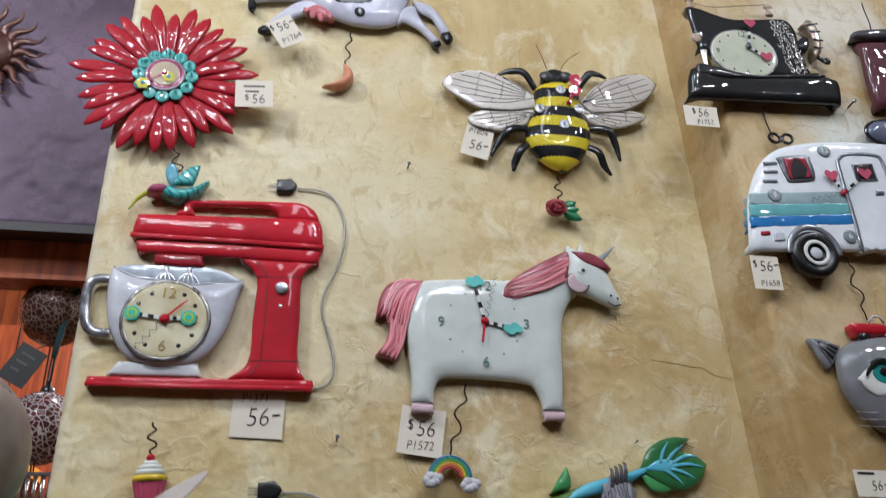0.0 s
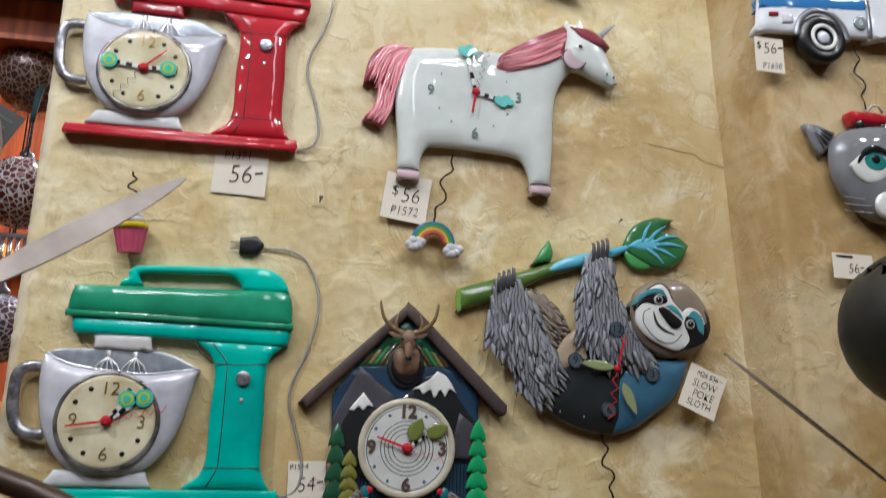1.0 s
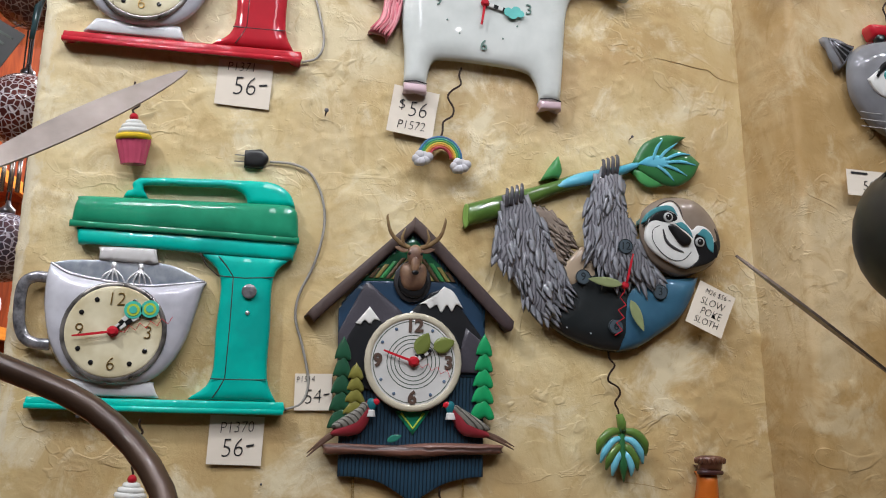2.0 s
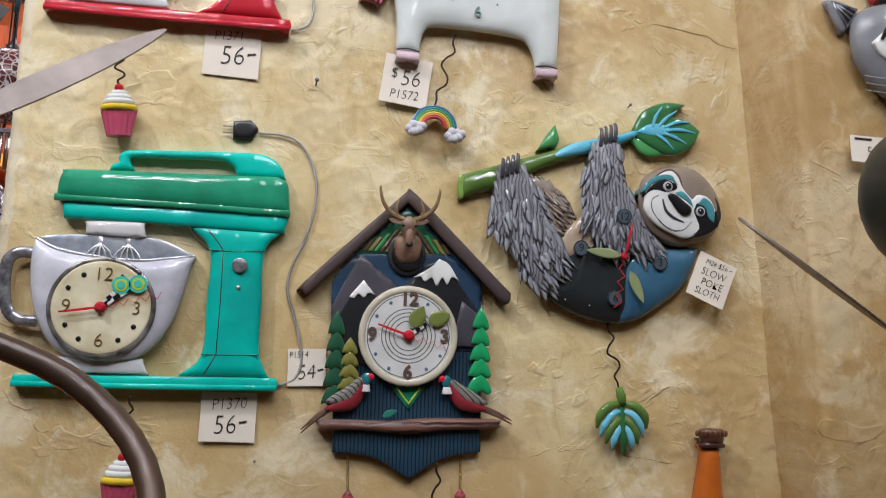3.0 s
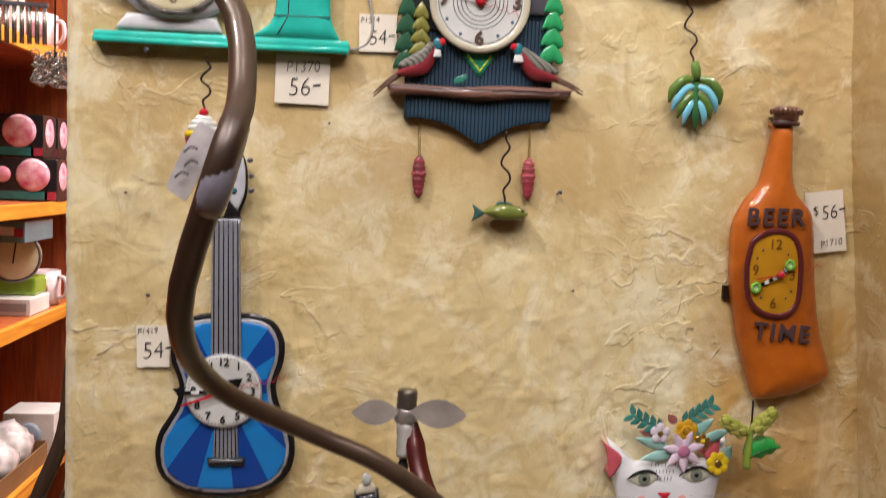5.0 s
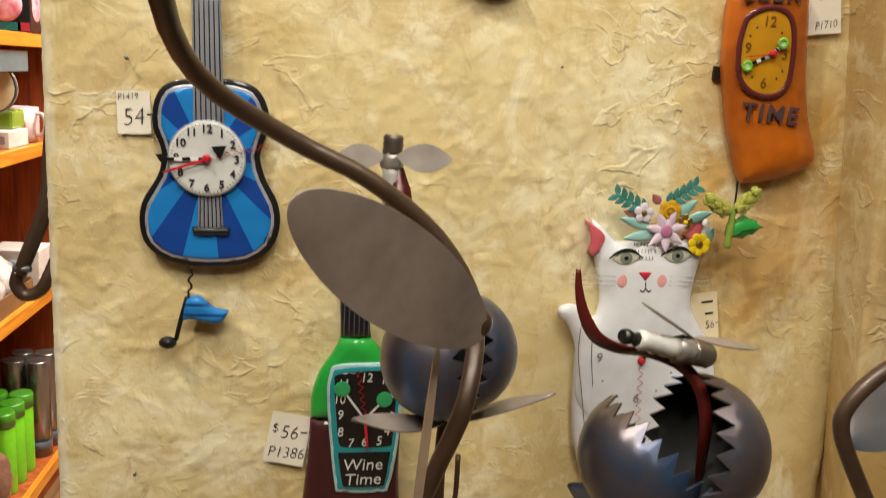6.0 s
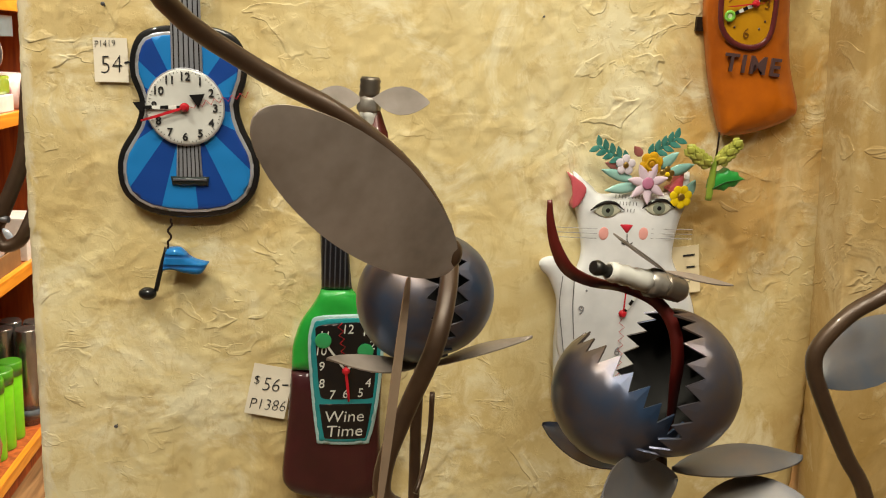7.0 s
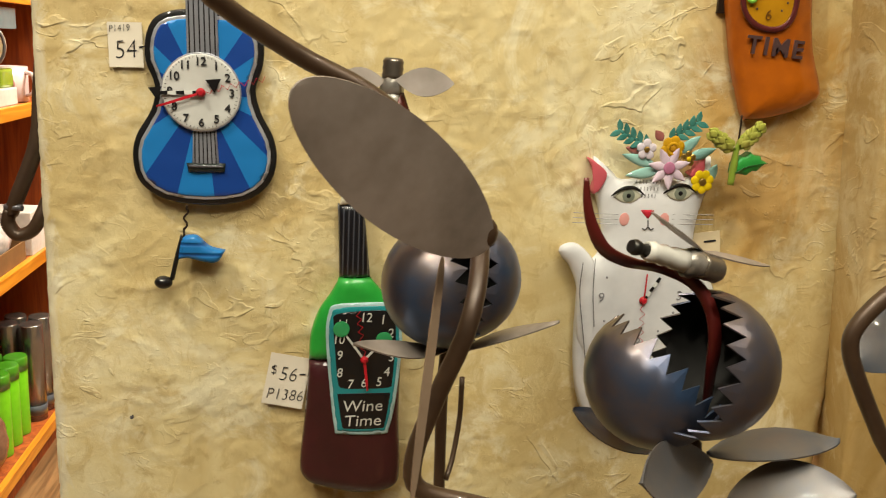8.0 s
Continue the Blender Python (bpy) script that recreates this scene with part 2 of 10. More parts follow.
def plaster(name, tones, relief_depth=1.0, arris=None, washes=()):
    """Hand-trowelled lime plaster with rubbed-in colour: pale cream, straw, tan and ochre clouds, thin trowel lips and pits."""
    m = bpy.data.materials.new(name)
    m.use_nodes = True
    nt = m.node_tree
    b = nt.nodes["Principled BSDF"]
    co = nt.nodes.new("ShaderNodeTexCoord")

    def tex(scale, detail=4.0, rough=0.55, warp=0.0, shift=0.0, stretch=(1, 1, 1)):
        mp = nt.nodes.new("ShaderNodeMapping")
        mp.inputs["Location"].default_value = (shift, shift * 0.7, shift * 1.3)
        mp.inputs["Scale"].default_value = stretch
        nt.links.new(co.outputs["Object"], mp.inputs["Vector"])
        q = node(nt, "ShaderNodeTexNoise", Scale=scale, Detail=detail, Roughness=rough, Distortion=warp)
        nt.links.new(mp.outputs[0], q.inputs["Vector"])
        return q.outputs[0]

    def ramp(src, stops):
        r = nt.nodes.new("ShaderNodeValToRGB")
        els = r.color_ramp.elements
        while len(els) < len(stops):
            els.new(0.5)
        for e, (at, c) in zip(els, stops):
            e.position = at
            e.color = rgb(c) if isinstance(c, str) else (c, c, c, 1)
        nt.links.new(src, r.inputs[0])
        return r.outputs[0]

    def calc(op, u, v):
        q = nt.nodes.new("ShaderNodeMath")
        q.operation = op
        for k, w in enumerate((u, v)):
            if isinstance(w, (int, float)):
                q.inputs[k].default_value = w
            else:
                nt.links.new(w, q.inputs[k])
        return q.outputs[0]

    def blend(fac, u, v):
        q = nt.nodes.new("ShaderNodeMix")
        q.data_type = "RGBA"
        nt.links.new(fac, q.inputs["Factor"])
        for k, w in (("A", u), ("B", v)):
            if isinstance(w, str):
                q.inputs[k].default_value = rgb(w)
            else:
                nt.links.new(w, q.inputs[k])
        return q.outputs["Result"]

    rough = ramp(tex(3.2, 3.0, 0.5, 0.4, 5.0), ((0.40, 0.15), (0.58, 1.0)))
    # thin lips left by the trowel: each layer ends in a sharp edge and fades away behind it
    lips = None
    for scale, cut, shift, amount in ((9, 0.57, 2.0, 0.75), (19, 0.58, 7.0, 0.5), (44, 0.60, 3.0, 0.2)):
        k = ramp(tex(scale, 3.0, 0.5, 1.3, shift, (1, 1, 1.3)), ((cut, 0.0), (cut + 0.02, 1.0), (cut + 0.09, 0.3), (cut + 0.2, 0.1)))
        gate = ramp(tex(scale * 1.7, 2.0, 0.5, 0.3, shift + 3.0), ((0.47, 0.0), (0.56, 1.0)))
        k = calc("MULTIPLY", calc("MULTIPLY", k, gate), amount)
        lips = k if lips is None else calc("ADD", lips, k)
    lips = calc("MULTIPLY", lips, rough)
    base = ramp(tex(2.7, 6.0, 0.62, 0.9), ((0.34, tones[0]), (0.46, tones[1]), (0.56, tones[2]), (0.68, tones[3])))
    rubbed = ramp(tex(6.5, 5.0, 0.62, 1.1, 11.0, (1.25, 1, 0.8)), ((0.5, 0.0), (0.63, 0.75)))
    col = blend(rubbed, base, tones[1])
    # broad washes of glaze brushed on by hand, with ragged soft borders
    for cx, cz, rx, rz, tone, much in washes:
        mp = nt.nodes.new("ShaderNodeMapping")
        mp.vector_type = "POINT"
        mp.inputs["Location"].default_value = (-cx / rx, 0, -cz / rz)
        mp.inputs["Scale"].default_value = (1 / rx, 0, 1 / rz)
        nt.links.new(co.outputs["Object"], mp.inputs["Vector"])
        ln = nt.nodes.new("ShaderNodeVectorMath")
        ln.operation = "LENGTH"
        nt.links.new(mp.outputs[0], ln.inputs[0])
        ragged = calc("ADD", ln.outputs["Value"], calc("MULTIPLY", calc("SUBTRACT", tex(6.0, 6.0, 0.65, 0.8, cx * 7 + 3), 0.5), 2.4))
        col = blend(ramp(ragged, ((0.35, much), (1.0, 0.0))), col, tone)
    pale = ramp(tex(11.0, 6.0, 0.68, 0.6, 4.0), ((0.52, 0.0), (0.64, 0.7)))
    col = blend(pale, col, tones[3])
    scumble = ramp(tex(27.0, 6.0, 0.7, 1.2, 8.0, (1, 1, 0.7)), ((0.53, 0.0), (0.64, 0.5)))
    col = blend(scumble, col, tones[0])
    col = blend(calc("MULTIPLY", lips, 0.2), col, tones[3])
    dirt = ramp(tex(70.0, 4.0, 0.7, 0.2, 9.0), ((0.62, 0.0), (0.74, 0.5)))
    col = blend(calc("MULTIPLY", dirt, rough), col, tones[4])
    if arris is not None:
        # chalky chips where the corner has been knocked
        sep, near = nt.nodes.new("ShaderNodeSeparateXYZ"), nt.nodes.new("ShaderNodeMapRange")
        nt.links.new(co.outputs["Object"], sep.inputs[0])
        nt.links.new(sep.outputs[0], near.inputs[0])
        near.inputs[1].default_value, near.inputs[2].default_value = arris + 0.05, arris
        chips = ramp(calc("ADD", calc("MULTIPLY", near.outputs[0], 0.42), calc("MULTIPLY", tex(26.0, 5.0, 0.65, 0.8, 2.5, (1.6, 1, 0.6)), 0.6)), ((0.60, 0.0), (0.68, 0.55)))
        col = blend(chips, col, "d2ccb8")
    nt.links.new(col, b.inputs["Base Color"])
    b.inputs["Roughness"].default_value = 0.55
    b.inputs["Specular IOR Level"].default_value = 0.35
    grain = calc("ADD", calc("MULTIPLY", tex(230.0, 4.0, 0.6), 0.3), calc("MULTIPLY", tex(75.0, 6.0, 0.65, 0.6), 0.7))
    grain = calc("MULTIPLY", grain, calc("ADD", calc("MULTIPLY", ramp(tex(8.0, 4.0, 0.6, 0.8, 6.0), ((0.48, 0.0), (0.6, 1.0))), 0.9), 0.35))
    bp2 = node(nt, "ShaderNodeBump", Strength=0.5, Distance=0.002)
    nt.links.new(grain, bp2.inputs["Height"])
    bp = node(nt, "ShaderNodeBump", Strength=0.55 * relief_depth, Distance=0.0026)
    nt.links.new(lips, bp.inputs["Height"])
    nt.links.new(bp2.outputs[0], bp.inputs["Normal"])
    nt.links.new(bp.outputs[0], b.inputs["Normal"])
    return m


def wood(name, light, dark, scale=3.0, axis=2, rough=0.4, coat=0.2):
    m = bpy.data.materials.new(name)
    m.use_nodes = True
    nt = m.node_tree
    b = nt.nodes["Principled BSDF"]
    co, mp = nt.nodes.new("ShaderNodeTexCoord"), nt.nodes.new("ShaderNodeMapping")
    sc = [14.0, 14.0, 14.0]
    sc[axis] = 1.2
    mp.inputs["Scale"].default_value = sc
    n1 = node(nt, "ShaderNodeTexNoise", Scale=scale, Detail=6.0, Distortion=1.2)
    nt.links.new(co.outputs["Object"], mp.inputs["Vector"])
    nt.links.new(mp.outputs[0], n1.inputs["Vector"])
    ramp = nt.nodes.new("ShaderNodeValToRGB")
    ramp.color_ramp.elements[0].position, ramp.color_ramp.elements[1].position = 0.35, 0.65
    ramp.color_ramp.elements[0].color, ramp.color_ramp.elements[1].color = rgb(dark), rgb(light)
    nt.links.new(n1.outputs[0], ramp.inputs[0])
    nt.links.new(ramp.outputs[0], b.inputs["Base Color"])
    b.inputs["Roughness"].default_value, b.inputs["Coat Weight"].default_value = rough, coat
    bp = node(nt, "ShaderNodeBump", Strength=0.15, Distance=0.002)
    nt.links.new(n1.outputs[0], bp.inputs["Height"])
    nt.links.new(bp.outputs[0], b.inputs["Normal"])
    return m


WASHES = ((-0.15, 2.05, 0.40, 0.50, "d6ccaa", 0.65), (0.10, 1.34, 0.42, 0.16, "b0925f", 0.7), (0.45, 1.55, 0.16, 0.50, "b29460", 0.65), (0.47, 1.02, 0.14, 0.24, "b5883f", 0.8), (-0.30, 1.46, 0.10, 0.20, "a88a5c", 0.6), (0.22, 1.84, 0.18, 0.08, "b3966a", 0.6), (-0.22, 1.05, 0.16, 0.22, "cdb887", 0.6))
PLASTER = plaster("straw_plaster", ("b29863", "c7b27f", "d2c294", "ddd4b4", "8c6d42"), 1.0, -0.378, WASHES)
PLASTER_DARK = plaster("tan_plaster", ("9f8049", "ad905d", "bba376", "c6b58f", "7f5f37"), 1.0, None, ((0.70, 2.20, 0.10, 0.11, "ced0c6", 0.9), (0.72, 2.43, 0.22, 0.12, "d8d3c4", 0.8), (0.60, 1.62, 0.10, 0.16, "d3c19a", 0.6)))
PURPLE = plaster("plum_plaster", ("463647", "564656", "625064", "6e5c70", "3a2a38"), 1.0)
ORANGE_WOOD = wood("orange_stained_wood", "a8531f", "7c3511", rough=0.6, coat=0.0)
PALE_WOOD = wood("honey_pine_edge", "d9922f", "b8701c", axis=1)
RED, RED_DARK = paint("red_enamel", "b91124"), paint("deep_red_enamel", "930d1e")
TEAL, GREEN_DK = paint("teal_enamel", "12bba8", second="0c9a8e"), paint("green_enamel", "228e68", second="17704f")
SILVER = paint("silver_paint", "cacbd1", 0.3, 0.15, 0.9, second="a2a2aa")
ANTIQUE = paint("antique_silver", "b4b4b8", 0.22, 0.6, 0.5, second="47474c", blot=75, grain=200, bump=0.25)
PEWTER = paint("dark_pewter", "6a6a70", 0.28, 0.5, 0.7)
WHITE, IVORY = paint("white_glaze", "dcdcd6", second="c6c8c4"), paint("ivory_dial", "cfc9ac", 0.3, second="b3a780", blot=22, vary=0.2)
BLACK = paint("black_glaze", "0d0d0f")
INK = paint("black_marker_ink", "1c1a1c", 0.7, coat=0.0)
CARD = paint("white_card", "dad1c0", 0.75, coat=0.0, vary=0.03, bump=0.03)
RUST = paint("brown_iron_wire", "33241a", 0.5, 0.6, 0.0)
STEEL = paint("bare_steel", "8d8a86", 0.32, 1.0, 0.0)
GOLD = paint("old_gold", "a98a4a", 0.3, 0.8, 0.4)
HAND_RED = paint("hand_red", "c41c2c", 0.4)
AQUA, LIME = paint("aqua_paint", "4fc4ad"), paint("lime_paint", "b6d143")
PINK = paint("pink_glaze", "d06f7b", second="b04c5c")
YELLOW = paint("yellow_glaze", "e3c21a")
GREY_CORD = paint("grey_cord", "9b9890", 0.5, 0.2, 0.2)
SEAM = paint("dark_seam", "2a1512", 0.6, coat=0.2)


# ---- parts that many of the clocks share ----


def hand(name, parent, c, tip, y, width, material, wavy=0.0, tail=0.0):
    """A flat clock hand from the hub c to its tip; wavy makes it a zigzag of that reach."""
    c, tip = np.array(c), np.array(tip)
    d = tip - c
    L = np.linalg.norm(d)
    d /= L
    s = np.array([-d[1], d[0]])
    bm = bmesh.new()
    if wavy:
        k = max(5, int(L / (wavy * 1.6)))
        pts = [c + d * L * i / k + s * wavy * ((i % 2) * 2 - 1) * (i > 1) for i in range(k + 1)]
        rod([(p[0], -y, p[1]) for p in pts], width / 2, 5, bm, n=1)
    else:
        a, b = c - d * tail, tip
        relief([(*(a + s * width / 2), 1), (*(a - s * width / 2), 1), (*(b - s * width * 0.4), 1), (*(b + s * width * 0.4), 1)], 0.0008, 0, 0.001, 0.01, y, bm=bm)
    return part(name, bm, material, parent)


def checker_hand(name, parent, c, tip, y, width=0.006, upto=1.0):
    """A hand of black and white blocks."""
    c, tip = np.array(c), np.array(tip)
    arm = None
    for i in range(5):
        a, b = c + (tip - c) * upto * i / 5, c + (tip - c) * upto * (i + 1) / 5
        ob = hand("hand_block" if arm else name, arm or parent, a, b, y, width, WHITE if i % 2 else BLACK)
        arm = arm or ob
    return arm


def disc(name, parent, c, r, y, thick, material, rz=None, label="", edge=0.002, step=0.006):
    return part(name, relief(oval(c[0], c[1], r, rz), thick, thick * 0.5, edge, step, y), material, parent, label)


def ring(name, parent, c, r, y, thick, material, rz=None, label="", n=32):
    return part(name, rod([(p[0], -y, p[1]) for p in oval(c[0], c[1], r, rz, n)], thick, 8, closed=True, n=1), material, parent, label)


def hub(parent, c, y, r=0.005, material=None):
    return part("hub", lathe([(r, 0), (r, 0.004), (r * 0.6, 0.006), (r * 0.5, 0.011)], (c[0], -y, c[1]), 12, axis="y"), material or HAND_RED, parent)


def pendulum_wire(parent, a, b, y, r=0.0013, sway=0.005):
    """A crimped iron wire that hangs from a to b."""
    a, b = np.array(a), np.array(b)
    d = (b - a) / np.linalg.norm(b - a)
    s = np.array([-d[1], d[0]])
    offs = (0, 0, 0.9, -0.5, -1, 0.8, 1, -0.4, 0, 0)
    pts = [a + (b - a) * i / 9 + s * sway * o for i, o in enumerate(offs)]
    return part("pendulum_wire", rod([(p[0], -y, p[1]) for p in pts], r, 6, n=3), RUST, parent)


def price_tag(centre, w, h, turn, rows, wall=0.0, label="", curl=0.0012, proud=0.0022, ink=None, card=None):
    """A paper price card; rows of (words, x, z, size) in card heights from its middle."""
    t = thing("price_tag", (centre[0], wall - proud, centre[1]), label, "price tag", "price tags on the wall", turn)
    bm = bmesh.new()
    n = 6
    front = [[None] * (n + 1) for _ in range(n + 1)]
    rear = [[None] * (n + 1) for _ in range(n + 1)]
    for i in range(n + 1):
        for j in range(n + 1):
            u, v = i / n - 0.5, j / n - 0.5
            y = -curl * (0.5 - v) ** 2 - curl * 0.4 * u * u
            front[i][j] = bm.verts.new((u * w, y - 0.0003, v * h))
            rear[i][j] = bm.verts.new((u * w, y, v * h))
    for i in range(n):
        for j in range(n):
            bm.faces.new((front[i][j], front[i + 1][j], front[i + 1][j + 1], front[i][j + 1]))
            bm.faces.new((rear[i][j + 1], rear[i + 1][j + 1], rear[i + 1][j], rear[i][j]))
    for i in range(n):
        for a, b, q, r in ((front[i][0], front[i + 1][0], rear[i + 1][0], rear[i][0]), (front[i + 1][n], front[i][n], rear[i][n], rear[i + 1][n]),
                           (front[0][i + 1], front[0][i], rear[0][i], rear[0][i + 1]), (front[n][i], front[n][i + 1], rear[n][i + 1], rear[n][i])):
            bm.faces.new((b, a, r, q))
    part("card", bm, card or CARD, t)
    for words, x, z, size in rows:
        v = z
        y = curl * (0.5 - v) ** 2 + 0.0009
        if words == "=":
            part("writing_bar", box((x * w - size * w, -y - 0.0003, z * h - 0.0012), (x * w + size * w, -y, z * h + 0.0012)), ink or INK, t)
            continue
        # a price is written with a small raised dollar sign before it and a raised dash behind
        k = size * h
        figure = words.strip("$-") if words[-1] == "-" or words[0] == "$" else words
        half = 0.27 * k * len(figure)
        writing("writing", figure, k, ink or INK, t, (x * w, z * h), y, -4, 0.0003, 0.14, 0.86, -0.019 * k)
        if words[0] == "$":
            writing("writing", "$", k * 0.62, ink or INK, t, (x * w - half - 0.14 * k, z * h + 0.14 * k), y, -6, 0.0003, 0.1, 0.9, -0.010 * k)
        if words[-1] == "-" and figure != words:
            writing("writing", "-", k * 0.9, ink or INK, t, (x * w + half + 0.08 * k, z * h + 0.20 * k), y, -10, 0.0003, 0.1, 1.4, -0.008 * k)
    return t


def leaf_plate(bm, a, b, width, y0, y1, thick=0.0015, n=10, fold=0.0, bow=0.0):
    """A pointed sheet-metal or resin leaf from a to b (x, z), its depth running from y0 to y1, with a fold along its rib."""
    a, b = np.array(a), np.array(b)
    d = b - a
    L = np.linalg.norm(d)
    s = np.array([-d[1], d[0]]) / L
    top, low = [], []
    for i in range(n + 1):
        f = i / n
        w = width * 0.5 * math.sin(math.pi * f ** 0.8) ** 0.75 if 0 < f < 1 else 0.0004
        row_t, row_l = [], []
        for k in (-1, -0.5, 0, 0.5, 1):
            p = a + d * f + s * w * k
            y = y0 + (y1 - y0) * f + fold * abs(k) - bow * math.sin(math.pi * f)
            row_t.append(bm.verts.new((p[0], y - thick, p[1])))
            row_l.append(bm.verts.new((p[0], y, p[1])))
        top.append(row_t)
        low.append(row_l)
    for i in range(n):
        for k in range(4):
            bm.faces.new((top[i][k], top[i + 1][k], top[i + 1][k + 1], top[i][k + 1])).smooth = True
            bm.faces.new((low[i][k + 1], low[i + 1][k + 1], low[i + 1][k], low[i][k])).smooth = True
        for k, q in ((0, 1), (4, -1)):
            f = (top[i][k], low[i][k], low[i + 1][k], top[i + 1][k])
            bm.faces.new(f if q > 0 else f[::-1])
    bmesh.ops.recalc_face_normals(bm, faces=bm.faces[:])
    return bm

# ---- the setting ----


def structure(name, bm, material, label=""):
    ob = part(name, bm, material, None, label)
    return tagged(ob, label, "", "", "structure")


def trowelled(x0, x1, z0, z1, y, thick, step, seed, depth=0.0007):
    """A slab of wall whose front is uneven plaster: broad waves, thin overlapping trowel flakes, worn rims."""
    nx, nz = int((x1 - x0) / step), int((z1 - z0) / step)
    X, Z = np.linspace(x0, x1, nx + 1), np.linspace(z0, z1, nz + 1)
    V = []
    for j, z in enumerate(Z):
        for i, x in enumerate(X):
            p = Vector((x, seed, z))
            wave = noise.noise(p * 5) * 0.0018 + noise.noise(p * 14) * 0.0010
            warp = Vector((noise.noise(p * 11), 0, noise.noise(p * 11 + Vector((7, 0, 0)))))
            rough = min(1, max(0, (noise.noise(p * 2.6 + Vector((3, 0, 9))) + 0.25) * 2.2))
            flake = 0.0
            for s, cut, w in ((22, 0.12, 1.0), (48, 0.26, 0.75)):
                k = noise.noise(Vector((x * s, seed + s, z * s * 1.25)) + warp * 1.1)
                edge = (k - cut) / 0.035
                flake += w * depth * (min(1, max(0, edge)) + 0.9 * math.exp(-(edge - 0.9) ** 2) - 0.35 * max(0, k - cut - 0.05) / 0.3)
            flake = max(0, flake) * (0.1 + 0.9 * rough) + 0.0005 * noise.noise(p * 90) * rough
            rim = min(x - x0, x1 - x) / 0.012
            worn = 0.005 * max(0, 1 - rim) ** 2 * (1 + noise.noise(p * 40))
            side = 0.0
            if i in (0, nx):
                side = (0.0012 * noise.noise(p * 40) + 0.001 * noise.noise(p * 130)) * (1 if i else -1)
            V.append((x + side, y - wave - flake + worn, z))
    F = [(j * (nx + 1) + i, j * (nx + 1) + i + 1, (j + 1) * (nx + 1) + i + 1, (j + 1) * (nx + 1) + i) for j in range(nz) for i in range(nx)]
    rim = [i for i in range(nx + 1)] + [j * (nx + 1) + nx for j in range(1, nz + 1)] + [nz * (nx + 1) + i for i in range(nx - 1, -1, -1)] + [j * (nx + 1) for j in range(nz - 1, 0, -1)]
    base = len(V)
    V += [(V[i][0], y + thick, V[i][2]) for i in rim]
    R = len(rim)
    F += [(rim[(k + 1) % R], rim[k], base + k, base + (k + 1) % R) for k in range(R)]
    F.append(tuple(base + k for k in range(R - 1, -1, -1)))
    me = bpy.data.meshes.new("slab")
    me.from_pydata(V, [], F)
    me.polygons.foreach_set("use_smooth", [True] * len(F))
    return me


def wall_slab(name, material, label, *args):
    me = trowelled(*args)
    me.name = name
    me.materials.append(material)
    return tagged(new(name, me), label, "", "", "structure")


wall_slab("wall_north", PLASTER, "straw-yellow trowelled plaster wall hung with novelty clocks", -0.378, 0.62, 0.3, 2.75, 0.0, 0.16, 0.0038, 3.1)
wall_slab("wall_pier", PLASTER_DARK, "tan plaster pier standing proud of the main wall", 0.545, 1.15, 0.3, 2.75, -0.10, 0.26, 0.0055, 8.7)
for v in bpy.data.objects["wall_pier"].data.vertices:
    # the pier leans a little, and its flank runs back askew
    rise = v.co.z - 1.42
    v.co.x += -0.036 * rise if rise > 0 else -0.055 * rise
    if v.co.y > 0.1 and v.co.x < 0.8:
        v.co.x += -0.008 - (0.054 if rise > 0 else 0.125) * rise
structure("wall_north_base", box((-0.376, 0.004, -0.2), (1.15, 0.15, 0.3)), PLASTER)
structure("wall_north_top", box((-0.376, 0.004, 2.75), (1.15, 0.15, 3.3)), PLASTER)
structure("floor", box((-4, -4, -0.3), (4, 3, -0.2)), wood("shop_floor_boards", "8a6a48", "5c432c", axis=1))
structure("ceiling", box((-4, -4, 3.3), (4, 3, 3.4)), paint("ceiling_grey", "6a645a", 0.8, coat=0.0))
structure("wall_south", box((-4, -4.1, -0.2), (4, -4, 3.3)), paint("shop_wall_umber", "4f4236", 0.8, coat=0.0))
structure("wall_east", box((4, -4, -0.2), (4.1, 3, 3.3)), paint("shop_wall_umber", "4f4236"))
structure("wall_west", box((-4.1, -4, -0.2), (-4, 3, 3.3)), paint("shop_wall_umber", "4f4236"))
structure("wall_far", box((-4, 2.5, -0.2), (4, 2.6, 3.3)), ORANGE_WOOD, "orange-stained timber wall behind the shelves")
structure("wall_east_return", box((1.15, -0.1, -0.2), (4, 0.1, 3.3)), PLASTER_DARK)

# nails, screw holes and pits in the plaster


def nail(x, z, wall=0.0, tilt=30.0, size=1.0):
    t = thing("nail", (x, wall, z), "small dark steel nail driven into the plaster", "nail", "nails in the wall")
    part("nail_shank", rod([(0, 0.004, 0), (0.001 * size, -0.010 * size, 0.002 * size)], 0.0008 * size, 6, n=1), RUST, t)
    part("nail_head", ball((0.001 * size, -0.0105 * size, 0.002 * size), (0.0024 * size, 0.001, 0.0024 * size), seg=10), PEWTER, t)
    return t


for x, z, s in ((0.0487, 2.1829, 1.2), (-0.0404, 1.7772, 1.2)):
    nail(x, z, 0, 30, s)
for x, z, s in ((0.183, 1.2634, 1.2), (0.3578, 1.7811, 0.8), (-0.2896, 1.402, 1.3)):
    nail(x, z, 0, 30, s)
for x, z, s in ((-0.2854, 1.1296, 1.0), (-0.2864, 0.6321, 1.0), (0.2073, 1.1478, 0.6)):
    nail(x, z, 0, 30, s)
for x, z, s in ((-0.3114, 1.2451, 0.7), (-0.0875, 1.3329, 0.6)):
    nail(x, z, 0, 30, s)
nail(0.7232, 2.2848, -0.10, 30, 1.6)


